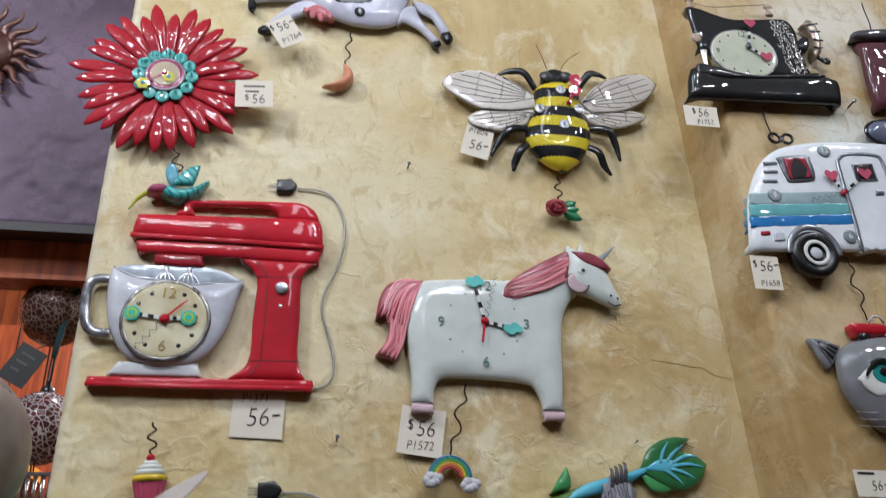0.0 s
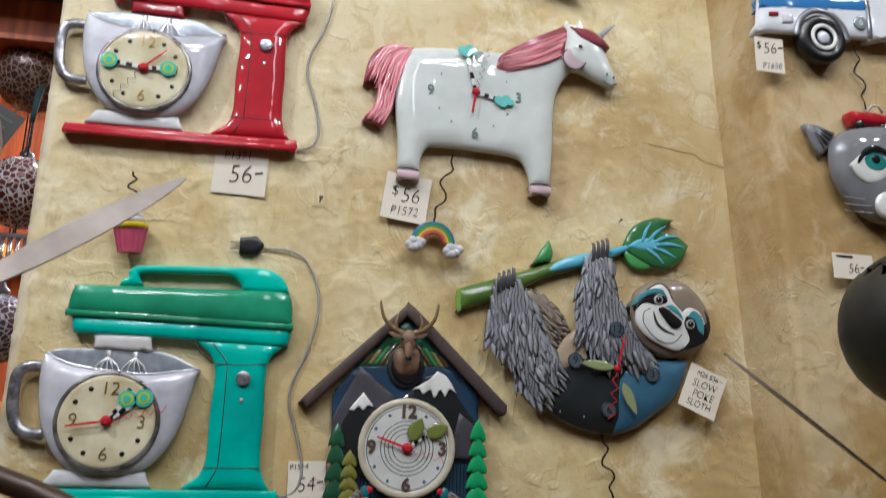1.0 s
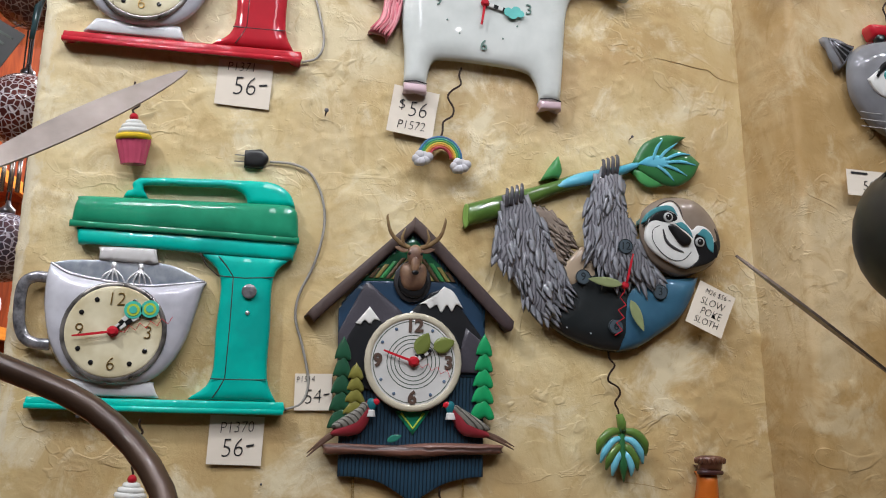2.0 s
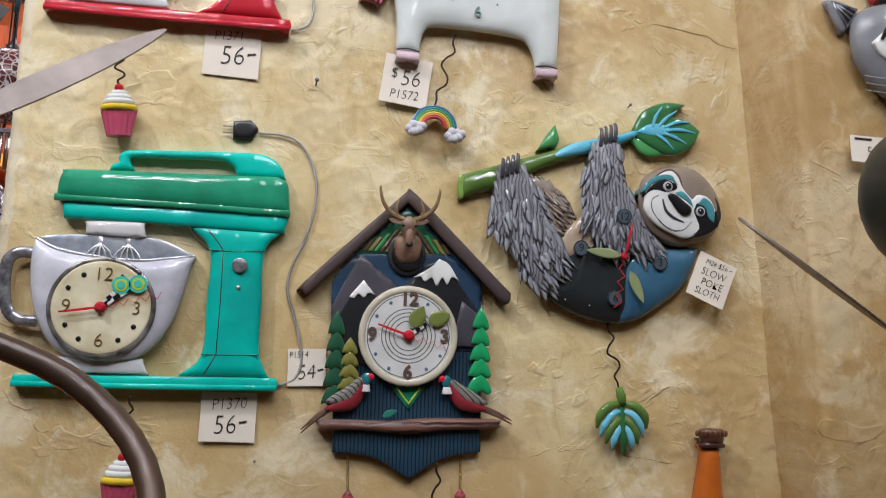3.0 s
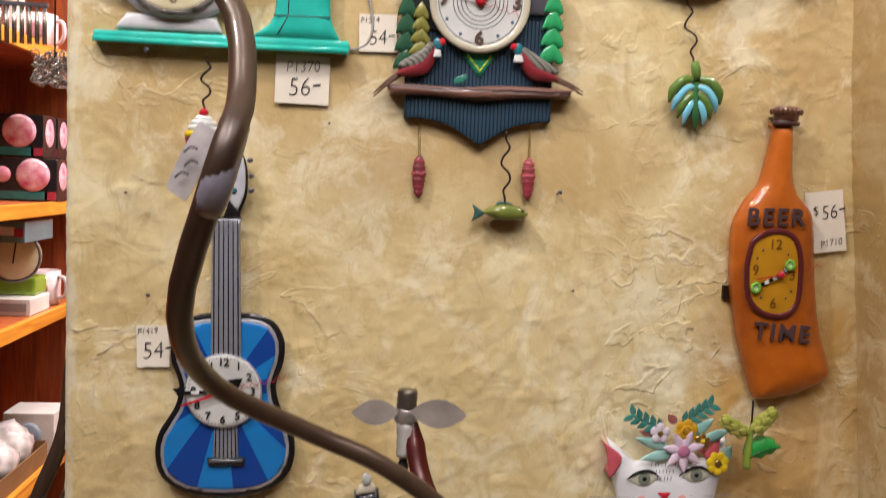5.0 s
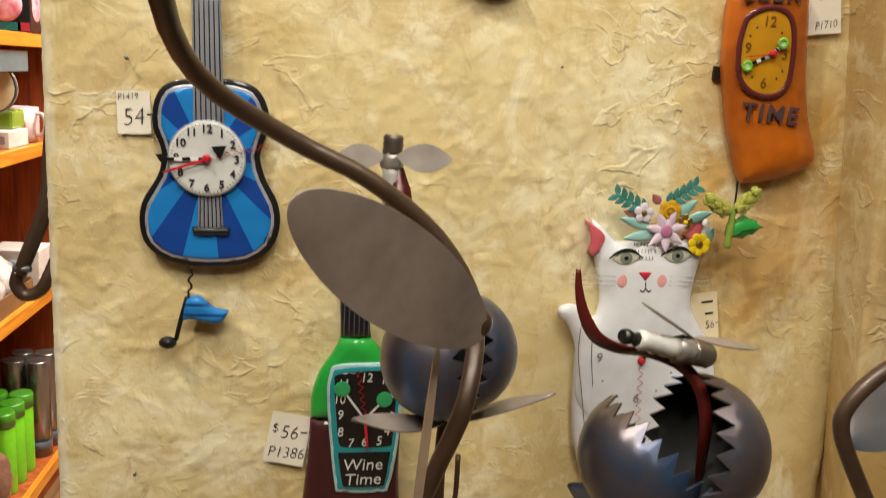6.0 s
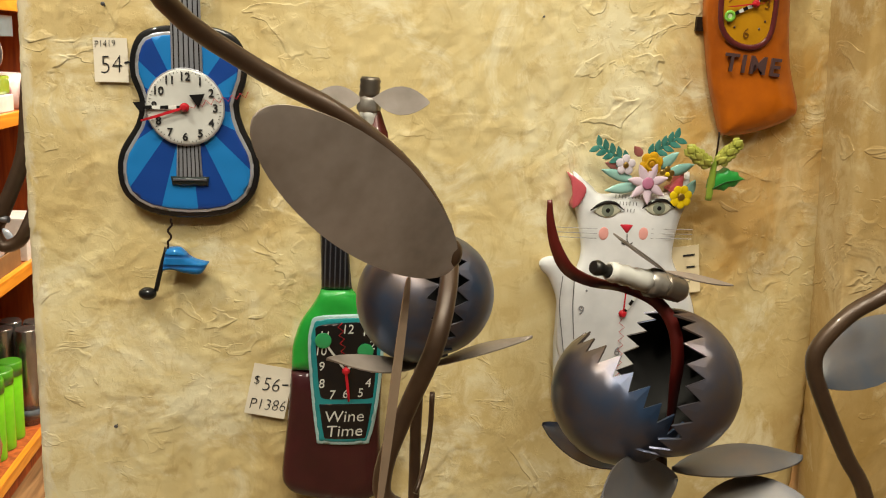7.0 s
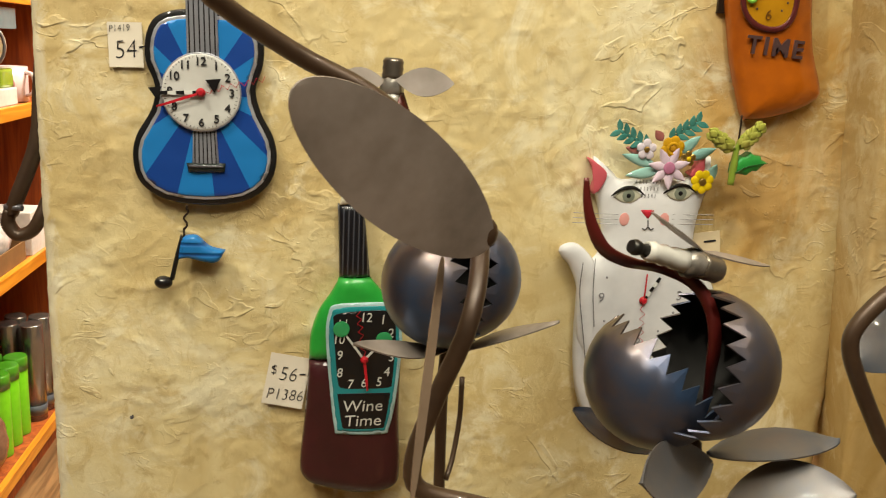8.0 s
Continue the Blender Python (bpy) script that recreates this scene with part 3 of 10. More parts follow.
def crack(points, wall=0.0, name="plaster_crack"):
    """A hairline crack with a proud lip in the plaster."""
    ob = part(name, rod([(x, wall - 0.0006, z) for x, z in points], [0.0002] + [0.0004] * (len(points) - 2) + [0.0002], 5), paint("crack_umber", "b0935f", 0.8, coat=0.0), bpy.data.objects["wall_north"])
    return ob


for pts in ([(0.3935, 1.8993), (0.4265, 1.8955), (0.4554, 1.8907), (0.4722, 1.8896), (0.4851, 1.8801), (0.5166, 1.8745)], [(0.3403, 2.1255), (0.3668, 2.1234), (0.4014, 2.1122), (0.432, 2.1046)], [(0.3477, 1.3431), (0.3765, 1.3406), (0.4056, 1.3353), (0.4145, 1.3408)], [(-0.3426, 1.5456), (-0.3322, 1.521), (-0.333, 1.49), (-0.3194, 1.4595)], [(-0.3072, 1.2675), (-0.2854, 1.259), (-0.2667, 1.2625)]):
    crack(pts)

# ---- mixer clocks ----


def mixer(place, turn, shell, trim, shade, label, hour, minute, second, wag, wag_colour):
    """A stand mixer with its bowl turned into a dial, its flex and plug, and a cupcake pendulum."""
    t = thing("mixer_clock", place, label, "wall clock", "mixer clocks", turn)
    part("base", relief([(-0.0859, -0.0862, 1), (-0.084, -0.0748, 1), (0.1916, -0.0722, 1), (0.1938, -0.0803, 1), (0.1904, -0.0872, 1)], 0.028, 0.004, 0.005, 0.008), trim, t)
    part("base_lip", rod([(u, -0.031, v) for u, v in [(-0.085, -0.0844), (0.0504, -0.0848), (0.1921, -0.0834)]], 0.0032, 8), shell, t)
    part("column", relief([(0.0857, 0.0959, 1), (0.1903, 0.0948, 1), (0.1711, 0.0712), (0.171, 0.0116), (0.1715, -0.0451), (0.183, -0.0724, 1), (0.0851, -0.0719, 1), (0.1084, -0.0486), (0.1099, 0.0095), (0.1101, 0.0683)], 0.022, 0.010, 0.014, 0.007), shell, t)
    seams = bmesh.new()
    for a, b, c in ([(0.0857, 0.0946), (0.1083, 0.0689), (0.1712, 0.0705)], [(0.1084, -0.0486), (0.138, -0.0485), (0.171, -0.0477)], [(0.1254, 0.0684), (0.1256, 0.01), (0.1246, -0.0476)], [(0.1072, 0.0918), (0.1169, 0.0808), (0.1254, 0.069)], [(0.1246, -0.0476), (0.1191, -0.0589), (0.1124, -0.0701)]):
        rod([(u, -0.0318, v) for u, v in (a, b, c)], 0.0007, 5, seams, n=2)
    part("column_seam", seams, SEAM, t)
    part("motor_head_lower", relief([(-0.052, 0.1162, 1), (0.1971, 0.1147, 1), (0.1921, 0.0975), (0.1835, 0.0925), (0.1071, 0.0938), (0.0226, 0.0964), (-0.0484, 0.097, 1)], 0.026, 0.008, 0.010, 0.008), trim, t)
    part("motor_head", relief([(-0.0579, 0.1184, 1), (-0.0563, 0.1386), (-0.0529, 0.1483), (-0.0433, 0.1527), (0.0553, 0.1551), (0.1664, 0.1582), (0.1867, 0.1561), (0.1941, 0.1467), (0.1971, 0.1147, 1)], 0.030, 0.014, 0.016, 0.007), shade, t)
    part("head_ridge", rod([(u, -0.036, v) for u, v in [(-0.0586, 0.1196), (0.0663, 0.1185), (0.1977, 0.1154)]], 0.0042, 8), shade, t)
    part("carry_handle", relief([(-0.0058, 0.1551, 1), (-0.0021, 0.163), (0.0043, 0.1653), (0.0028, 0.1717), (0.0084, 0.1778), (0.0178, 0.1804), (0.0721, 0.1835), (0.1339, 0.1857), (0.1603, 0.1855), (0.1763, 0.1793), (0.1856, 0.1699), (0.1905, 0.157, 1), (0.1351, 0.1569, 1), (0.131, 0.1664), (0.1233, 0.1718), (0.1107, 0.1743), (0.0544, 0.1725), (0.0195, 0.1708), (0.0162, 0.1668), (0.0216, 0.1562, 1)], 0.020, 0.010, 0.008, 0.006), trim, t)
    part("beater_block", relief([(-0.0243, 0.092, 1), (-0.021, 0.0953), (0.0369, 0.0965, 1), (0.04, 0.0821, 1), (0.0349, 0.0787), (-0.0241, 0.0802, 1)], 0.026, 0.006, 0.005, 0.006), paint("block_" + label[:3], "c9c8c6") if shell is TEAL else RED_DARK, t)
    for x, z in [(-0.0075, 0.066), (0.0219, 0.0661)]:
        beat = bmesh.new()
        rod([(x, -0.024, z + 0.012), (x, -0.024, z + 0.002)], 0.0032, 8, beat, n=1)
        for k in (-2, -1, 0, 1, 2):
            rod([(x, -0.027, z + 0.005), (x + k * 0.0050, -0.030, z - 0.004), (x + k * 0.0075, -0.030, z - 0.014)], 0.0012, 5, beat, n=2)
        part("beater", beat, paint("pale_steel", "d2d2d4", 0.25, 0.5), t)
    bowl = part("bowl", relief([(-0.0744, 0.0727, 1), (-0.0772, 0.0547), (-0.0754, 0.0211), (-0.0655, -0.0162), (-0.0466, -0.0452), (-0.0207, -0.0573), (0.0139, -0.0589), (0.0416, -0.0539), (0.063, -0.0356), (0.0792, -0.0041), (0.0892, 0.037), (0.0947, 0.0613, 1), (0.0606, 0.0559), (0.031, 0.0527), (-0.0103, 0.0553), (-0.0513, 0.0614)], 0.030, 0.016, 0.024, 0.007), SILVER, t)
    part("bowl_inside", relief([(-0.0739, 0.074, 1), (-0.0524, 0.0787), (-0.0001, 0.0807), (0.0534, 0.079), (0.0946, 0.0619, 1), (0.0605, 0.0566), (0.0309, 0.0534), (-0.0104, 0.0559), (-0.0513, 0.0621)], 0.022, 0.002, 0.006, 0.007), paint("bowl_blue_grey", "7d8794", 0.3, 0.3, 0.9, second="b4bac0", blot=45, grain=160), bowl)
    part("bowl_rim", rod([(u, -0.031 - 0.004 * math.sin(math.pi * i / 5), v) for i, (u, v) in enumerate([(-0.0739, 0.0733), (-0.0513, 0.0621), (-0.0103, 0.0553), (0.031, 0.0527), (0.0606, 0.0559), (0.0941, 0.0612)])], 0.0016, 8), paint("rim_silver", "c7c7ca", 0.22, 0.6), bowl)
    part("bowl_handle", rod([(u, -0.022, v) for u, v in [(-0.0739, 0.0567), (-0.0887, 0.0572), (-0.0996, 0.0512), (-0.1031, 0.037), (-0.1016, 0.008), (-0.0947, -0.0099), (-0.083, -0.0168), (-0.0666, -0.0175)]], 0.0066, 10, flat=1.3), ANTIQUE, t)
    part("pedestal", relief([(-0.0500, -0.0545, 1), (0.0460, -0.0545, 1), (0.0530, -0.0718, 1), (-0.0630, -0.0718, 1)], 0.024, 0.006, 0.006, 0.007), paint("pedestal_white", "d6d8da"), t)
    c = (0.0018, -0.0012)
    rx, rz = (0.0520, 0.0512)
    disc("dial", t, c, rx, 0.040, 0.008, IVORY, rz, "", 0.003)
    ring("dial_rim", t, c, rx + 0.0012, 0.047, 0.0036, paint("dark_dial_rim", "96928c", 0.25, 0.5, 0.7, second="3a3734", blot=60), rz + 0.0012)
    for words, a in (("12", 90), ("3", 0), ("6", 270), ("9", 180)):
        writing("numeral", words, 0.021, GOLD, t, (c[0] + rx * 0.70 * math.cos(radians(a)), c[1] + rz * 0.70 * math.sin(radians(a))), 0.053, 0, 0.002, 0.05, 1.0, -0.0004)
    for a in range(0, 360, 30):
        if a % 90:
            part("hour_dot", ball((c[0] + rx * 0.78 * math.cos(radians(a)), -0.053, c[1] + rz * 0.78 * math.sin(radians(a))), (0.0028, 0.0015, 0.0028), seg=8), BLACK, t)
    for name, tip in (("hour_hand", hour), ("minute_hand", minute)):
        tip = np.array(tip)
        arm = checker_hand(name, t, c, c + tip * 0.85, 0.058, 0.0055)
        for r, y, m in ((0.0098, 0.0590, AQUA), (0.0068, 0.0600, LIME), (0.0042, 0.0610, AQUA)):
            part("hand_disc", relief(oval(c[0] + tip[0], c[1] + tip[1], r, None, 16), 0.0008, 0, 0.001, 0.008, y), m, arm)
    hand("second_hand", t, c, c + np.array(second), 0.062, 0.003, HAND_RED)
    hand("alarm_hand", t, c, c + np.array(wag), 0.057, 0.001, wag_colour, 0.0035)
    hub(t, c, 0.057, 0.0062, HAND_RED)
    k = (0.1446, 0.0526)
    disc("knob", t, k, 0.0085, 0.032, 0.005, ANTIQUE, None, "silver speed knob")
    part("bolt", ball((*(0.1444, -0.033, 0.0278),), 0.0026, seg=8), paint("pale_steel", "c4c4c6"), t)
    flex = [(0.1932, -0.0809), (0.2127, -0.0718), (0.2187, -0.0471), (0.2091, -0.0061), (0.1992, 0.0254), (0.2019, 0.0545), (0.217, 0.0909), (0.2263, 0.1361), (0.2219, 0.1736), (0.2061, 0.2026), (0.1846, 0.2125), (0.1566, 0.2131)]
    part("flex", rod([(u, -0.006, v) for u, v in flex], 0.0016, 6), GREY_CORD, t, "thin grey flex")
    plug = part("plug", relief([(0.1265, 0.2242, 1), (0.1459, 0.227, 1), (0.1552, 0.217), (0.1488, 0.2039, 1), (0.1268, 0.2037, 1)], 0.012, 0.004, 0.004, 0.005), paint("black_plastic", "121212", 0.35, coat=0.3), t, "black two-pin plug")
    for z in (0.004, -0.004):
        p = (0.127, 0.2143)
        part("plug_pin", box((p[0] - 0.012, -0.009, p[1] + z - 0.0006), (p[0], -0.007, p[1] + z + 0.0006)), STEEL, plug)
    return t


def cupcake(place, top, turn, label):
    """A cupcake on a crimped wire: pleated pink case, yellow rim, white icing, red cherry."""
    t = thing("cupcake_pendulum", place, label, "pendulum", "cupcake pendulums", turn)
    pendulum_wire(t, (0, top), (0, 0.026), 0.016)
    case = bmesh.new()
    rows = ((0.013, -0.030), (0.0165, -0.012), (0.0190, 0.0))
    prev = None
    for r, z in rows:
        loop = []
        for j in range(32):
            a = 2 * math.pi * j / 32
            q = r * (1 + 0.06 * (j % 2))
            loop.append(case.verts.new((q * math.cos(a), -0.016 + 0.55 * q * math.sin(a), z)))
        if prev:
            for j in range(32):
                case.faces.new((prev[j], prev[(j + 1) % 32], loop[(j + 1) % 32], loop[j]))
        else:
            case.faces.new(loop[::-1])
        prev = loop
    case.faces.new(prev)
    part("case", case, paint("pink_case", "c0566f", 0.4, second="a53f58"), t)
    part("sponge", rod([(p[0], -0.016 + 0.6 * p[1], 0.002) for p in oval(0, 0, 0.0165, None, 18)], 0.0042, 8, closed=True, n=1), YELLOW, t)
    ice = bmesh.new()
    for r, z in ((0.0135, 0.009), (0.0105, 0.0145), (0.006, 0.0195)):
        rod([(p[0], -0.016 + 0.6 * p[1], z) for p in oval(0, 0, r, None, 16)], 0.0042, 8, ice, closed=True, n=1)
    ball((0, -0.016, 0.017), (0.008, 0.006, 0.007), ice)
    part("icing", ice, WHITE, t)
    part("cherry", ball((0, -0.017, 0.0265), 0.0052), RED, t)
    return t


mixer((-0.2598, 0.0, 1.4982), 0.0, TEAL, TEAL, GREEN_DK, "teal and green resin stand-mixer clock with silver bowl dial", (0.0196, 0.0248), (0.0372, 0.0267), (-0.0417, -0.0069), (0.0627, 0.0159), HAND_RED)
mixer((-0.2663, 0.0, 1.9227), 0.0, RED, RED, RED, "glossy red resin stand-mixer clock with silver bowl dial", (-0.041, 0.006), (0.029, 0.002), (0.026, 0.026), (-0.033, -0.040), RUST)
cupcake((-0.2595, 0.0, 1.7218), 0.0704, -4, "pink cupcake pendulum with white icing under the red mixer")
cupcake((-0.2257, 0.0, 1.3117), 0.0913, 2, "pink cupcake pendulum with white icing under the teal mixer")
price_tag((-0.1406, 1.8064), 0.0653, 0.0579, 1.9, (("56-", 0.0, -0.06, 0.60), ("P1371", -0.08, 0.37, 0.28)), 0.0, "white card price tag under the red mixer clock")
price_tag((-0.1187, 1.3817), 0.0607, 0.0545, 0.7, (("56-", -0.06, -0.17, 0.56), ("P1370", 0.0, 0.26, 0.33)), 0.0, "white card price tag under the teal mixer clock")

# ---- unicorn clock ----


def unicorn(place):
    t = thing("unicorn_clock", place, "pale grey glazed unicorn clock with pink mane and tail", "wall clock")
    hide = paint("pale_grey_glaze", "cfd3ce", second="bfc5c0")
    part("body", relief([(-0.0939, 0.0497), (-0.0745, 0.0616), (-0.0033, 0.067), (0.0368, 0.0674), (0.078, 0.0798), (0.1125, 0.1036), (0.1315, 0.1117), (0.1483, 0.0924), (0.1454, 0.0592), (0.1274, 0.0396), (0.1148, 0.014), (0.1107, -0.0189), (0.1087, -0.0666), (0.1056, -0.1191, 1), (0.0774, -0.1198, 1), (0.0749, -0.1074), (0.0675, -0.091), (0.055, -0.083), (0.0147, -0.0789), (-0.0455, -0.0777), (-0.0635, -0.0836), (-0.0688, -0.1024), (-0.0704, -0.1137, 1), (-0.0988, -0.113, 1), (-0.0997, -0.0734), (-0.1051, -0.0274), (-0.1046, 0.0124)], 0.022, 0.020, 0.026, 0.007), hide, t)
    for a, b in ((-0.0985, -0.0704), (0.0775, 0.1055)):
        z = -0.1120 if a < 0 else -0.1182
        part("hoof_line", rod([(a, -0.030, z), ((a + b) / 2, -0.0405, z - 0.0005), (b, -0.030, z - 0.0008)], 0.0009, 5), INK, t)
    hoof = paint("pink_hoof", "cdb4ba")
    part("hoof", relief([(-0.0988, -0.1141, 1), (-0.0704, -0.1148, 1), (-0.0698, -0.1268, 1), (-0.0995, -0.1254, 1)], 0.033, 0.006, 0.005, 0.006), hoof, t)
    part("hoof", relief([(0.0773, -0.1209, 1), (0.1055, -0.1202, 1), (0.1055, -0.1316, 1), (0.0774, -0.1322, 1)], 0.033, 0.006, 0.005, 0.006), hoof, t)
    head = part("head", relief([(0.1236, 0.1068), (0.1347, 0.1208), (0.1509, 0.1137), (0.1682, 0.1094), (0.1829, 0.0872), (0.1931, 0.0633), (0.2015, 0.0406), (0.1936, 0.0283), (0.1776, 0.0335), (0.1508, 0.0458), (0.1316, 0.0517), (0.1192, 0.0716)], 0.026, 0.026, 0.022, 0.006), hide, t)
    part("ear", relief([(0.1237, 0.1086, 1), (0.1276, 0.1258, 1), (0.1385, 0.1157, 1)], 0.030, 0.006, 0.004, 0.004), hide, head)
    part("ear", relief([(0.14, 0.1131, 1), (0.1481, 0.1297, 1), (0.1549, 0.1113, 1)], 0.030, 0.006, 0.004, 0.004), hide, head)
    part("cheek", relief(oval(*(0.1368, 0.0645), 0.0165), 0.047, 0.003, 0.006, 0.005), paint("cheek_pink_grey", "c9b2b6"), head)
    part("cheek_line", rod([(q[0], -0.0505, q[1]) for q in oval(0.1368, 0.0645, 0.0163, None, 22)[8:]], 0.0007, 5, n=1), INK, head)
    a, b = [(0.1689, 0.0988), (0.1978, 0.1254)]
    part("horn", rod([(a[0], -0.040, a[1]), (b[0], -0.040, b[1])], [0.0062, 0.0008], 10, n=5), paint("pewter_horn", "9c9ea0"), head)
    part("eye", relief([(0.1348, 0.0803, 1), (0.1445, 0.0869), (0.1531, 0.0812, 1), (0.1435, 0.0755)], 0.052, 0.002, 0.003, 0.004), WHITE, head)
    part("pupil", ball((*(0.1448, -0.054, 0.0817),), (0.0032, 0.0015, 0.0032), seg=10), BLACK, head)
    for p in [(0.1925, 0.0418), (0.183, 0.0457)]:
        part("nostril", ball((p[0], -0.050, p[1]), (0.0016, 0.0012, 0.0022), seg=8), BLACK, head)
    part("mouth", rod([(u, -0.046, v) for u, v in [(0.1975, 0.0336), (0.1873, 0.0314), (0.178, 0.0369)]], 0.0008, 5), BLACK, head)
    hair, dark = paint("rose_groove", "8e3d49"), paint("rose_strand", "dc9298")
    part("mane", relief([(0.0258, 0.0365, 1), (0.0339, 0.0579), (0.0616, 0.079), (0.1085, 0.106), (0.1257, 0.1123), (0.1282, 0.0913), (0.1187, 0.0647), (0.084, 0.0468), (0.0513, 0.036)], 0.040, 0.005, 0.010, 0.006), hair, t)
    part("forelock", relief([(0.1315, 0.1117, 1), (0.159, 0.1098), (0.1773, 0.0984), (0.1878, 0.0857, 1), (0.1695, 0.0874), (0.1469, 0.0958)], 0.050, 0.006, 0.006, 0.005), hair, head)
    part("tail", relief([(-0.0823, 0.0612, 1), (-0.1056, 0.0625), (-0.1287, 0.0555), (-0.1421, 0.035), (-0.1475, 0.0025, 1), (-0.1341, 0.0063), (-0.1264, 0.001), (-0.1335, -0.0301), (-0.1464, -0.0491, 1), (-0.1272, -0.0545), (-0.1212, -0.0604, 1), (-0.1066, -0.0274), (-0.1007, 0.0045), (-0.0977, 0.029)], 0.020, 0.012, 0.012, 0.007), hair, t)
    for i in range(22):
        f = i / 21
        a, b, c = [(0.1257, 0.1017), (0.0862, 0.0803), (0.0355, 0.058)]
        d, e, g = [(0.118, 0.0664), (0.0841, 0.0477), (0.0401, 0.0363)]
        pts = [np.array(p) * (1 - f) + np.array(q) * f for p, q in ((a, d), (b, e), (c, g))]
        part("mane_strand", rod([(p[0] + 0.002 * math.sin(7 * f), -0.0470 - 0.0016 * math.sin(11 * i), p[1] + 0.0026 * math.sin(19 * f + 1.7 * k)) for k, p in enumerate(pts)], [0.0015, 0.0022 + 0.0004 * math.sin(5 * i), 0.0007], 6), dark if i % 3 else PINK, t)
    for i in range(20):
        f = i / 19
        top = [[(-0.0869, 0.0568), (-0.121, 0.0542), (-0.1432, 0.0091)], [(-0.087, 0.0543), (-0.0993, 0.0248), (-0.1081, -0.0244)]]
        pts = [np.array(p) * (1 - f) + np.array(q) * f for p, q in zip(*top)]
        part("tail_strand", rod([(p[0] + 0.0016 * math.sin(3 * i + 2 * k), -0.0338 - 0.0010 * math.sin(7 * i), p[1] + 0.004 * math.sin(5 * i) * (k == 2)) for k, p in enumerate(pts)], [0.0012, 0.0026, 0.0007], 6), dark if i % 3 else PINK, t)
    for i in range(11):
        f = i / 10
        pts = [np.array(p) * (1 - f) + np.array(q) * f for p, q in zip([(-0.1265, 0.0018), (-0.1298, -0.0284), (-0.1435, -0.0475)], [(-0.1082, -0.0118), (-0.1111, -0.0354), (-0.1205, -0.0558)])]
        part("tail_strand", rod([(p[0] + 0.0012 * math.sin(4 * i + 2 * k), -0.0330 - 0.0010 * math.sin(7 * i), p[1]) for k, p in enumerate(pts)], [0.0016, 0.0026, 0.0006], 6), dark if i % 3 else PINK, t)
    grey = paint("numeral_green_grey", "6f8a80")
    for words, at in (("12", (0.0018, 0.052)), ("3", (0.0588, -0.0016)), ("6", (0.0004, -0.057)), ("9", (-0.0595, -0.0025))):
        writing("numeral", words, 0.020, grey, t, at, 0.0435, 0, 0.002)
    for p in [(-0.0254, 0.0398), (-0.0461, 0.0224), (-0.0477, -0.0267), (-0.0312, -0.0434), (0.0425, 0.0207), (0.0441, -0.0255), (0.0254, -0.0444)]:
        part("hour_dot", ball((p[0], -0.0425, p[1]), (0.0014, 0.001, 0.0014), seg=6), grey, t)
    c = np.array((0.0, 0.0))
    for name, tip in (("minute_hand", (-0.0139, 0.058)), ("hour_hand", (0.0371, -0.009))):
        arm = checker_hand(name, t, c, np.array(tip) * 0.8, 0.0475, 0.0055)
        cloud = bmesh.new()
        for dx, dz, r in ((-0.006, 0, 0.006), (0.004, 0.002, 0.0065), (0, -0.002, 0.007), (0.010, -0.001, 0.0048)):
            q = np.array(tip) + np.array((dx, dz))
            relief(oval(q[0], q[1], r, None, 12), 0.001, 0, 0.001, 0.006, 0.0495 + dx * 0.01, bm=cloud)
        part("cloud", cloud, paint("turquoise_cloud", "72c9c2", 0.5), arm)
    hand("second_hand", t, c, (-0.0041, -0.0306), 0.051, 0.0035, HAND_RED)
    hand("alarm_hand", t, c, (0.0182, 0.0664), 0.0465, 0.0009, RUST, 0.0035)
    hub(t, c, 0.047, 0.0055)
    pendulum_wire(t, (-0.0246, -0.0831), (-0.0487, -0.1799), 0.014, 0.0013, 0.006)
    return t


def rainbow(place):
    t = thing("rainbow_pendulum", place, "small rainbow pendulum with two white clouds", "pendulum")
    for i, h in enumerate(("4c79a8", "3f9c86", "6ea84c", "e0c24a", "d9823f", "c2474f")):
        r = 0.027 - 0.0027 * i
        part("rainbow_band", rod([(r * math.cos(a), -0.014, r * math.sin(a) - 0.004) for a in [math.pi * k / 10 for k in range(11)]], 0.0018, 6, n=2, flat=2.0), paint("rainbow_" + h, h, 0.4), t)
    for sx, dz in ((-1, -0.003), (1, -0.009)):
        bm = bmesh.new()
        for k in range(9):
            ball((sx * 0.024 + 0.008 * math.cos(2.4 * k) * (0.4 + 0.1 * k), -0.016 - 0.002 * (k % 3), dz - 0.004 + 0.005 * math.sin(2.4 * k)), 0.0058, bm, 10)
        part("cloud", bm, paint("cloud_white", "c9c8cc", 0.6, coat=0.2), t)
    return t


unicorn((0.1529, 0.0, 1.9377))
rainbow((0.1035, 0.0, 1.7342))
price_tag((0.0684, 1.7895), 0.0585, 0.0625, 7.6, (("$56", 0.08, 0.05, 0.48), ("P1572", 0.0, -0.30, 0.27)), 0.0, "white card price tag behind the unicorn clock's hind hoof", 0.003, 0.005)

# ---- cuckoo clock ----


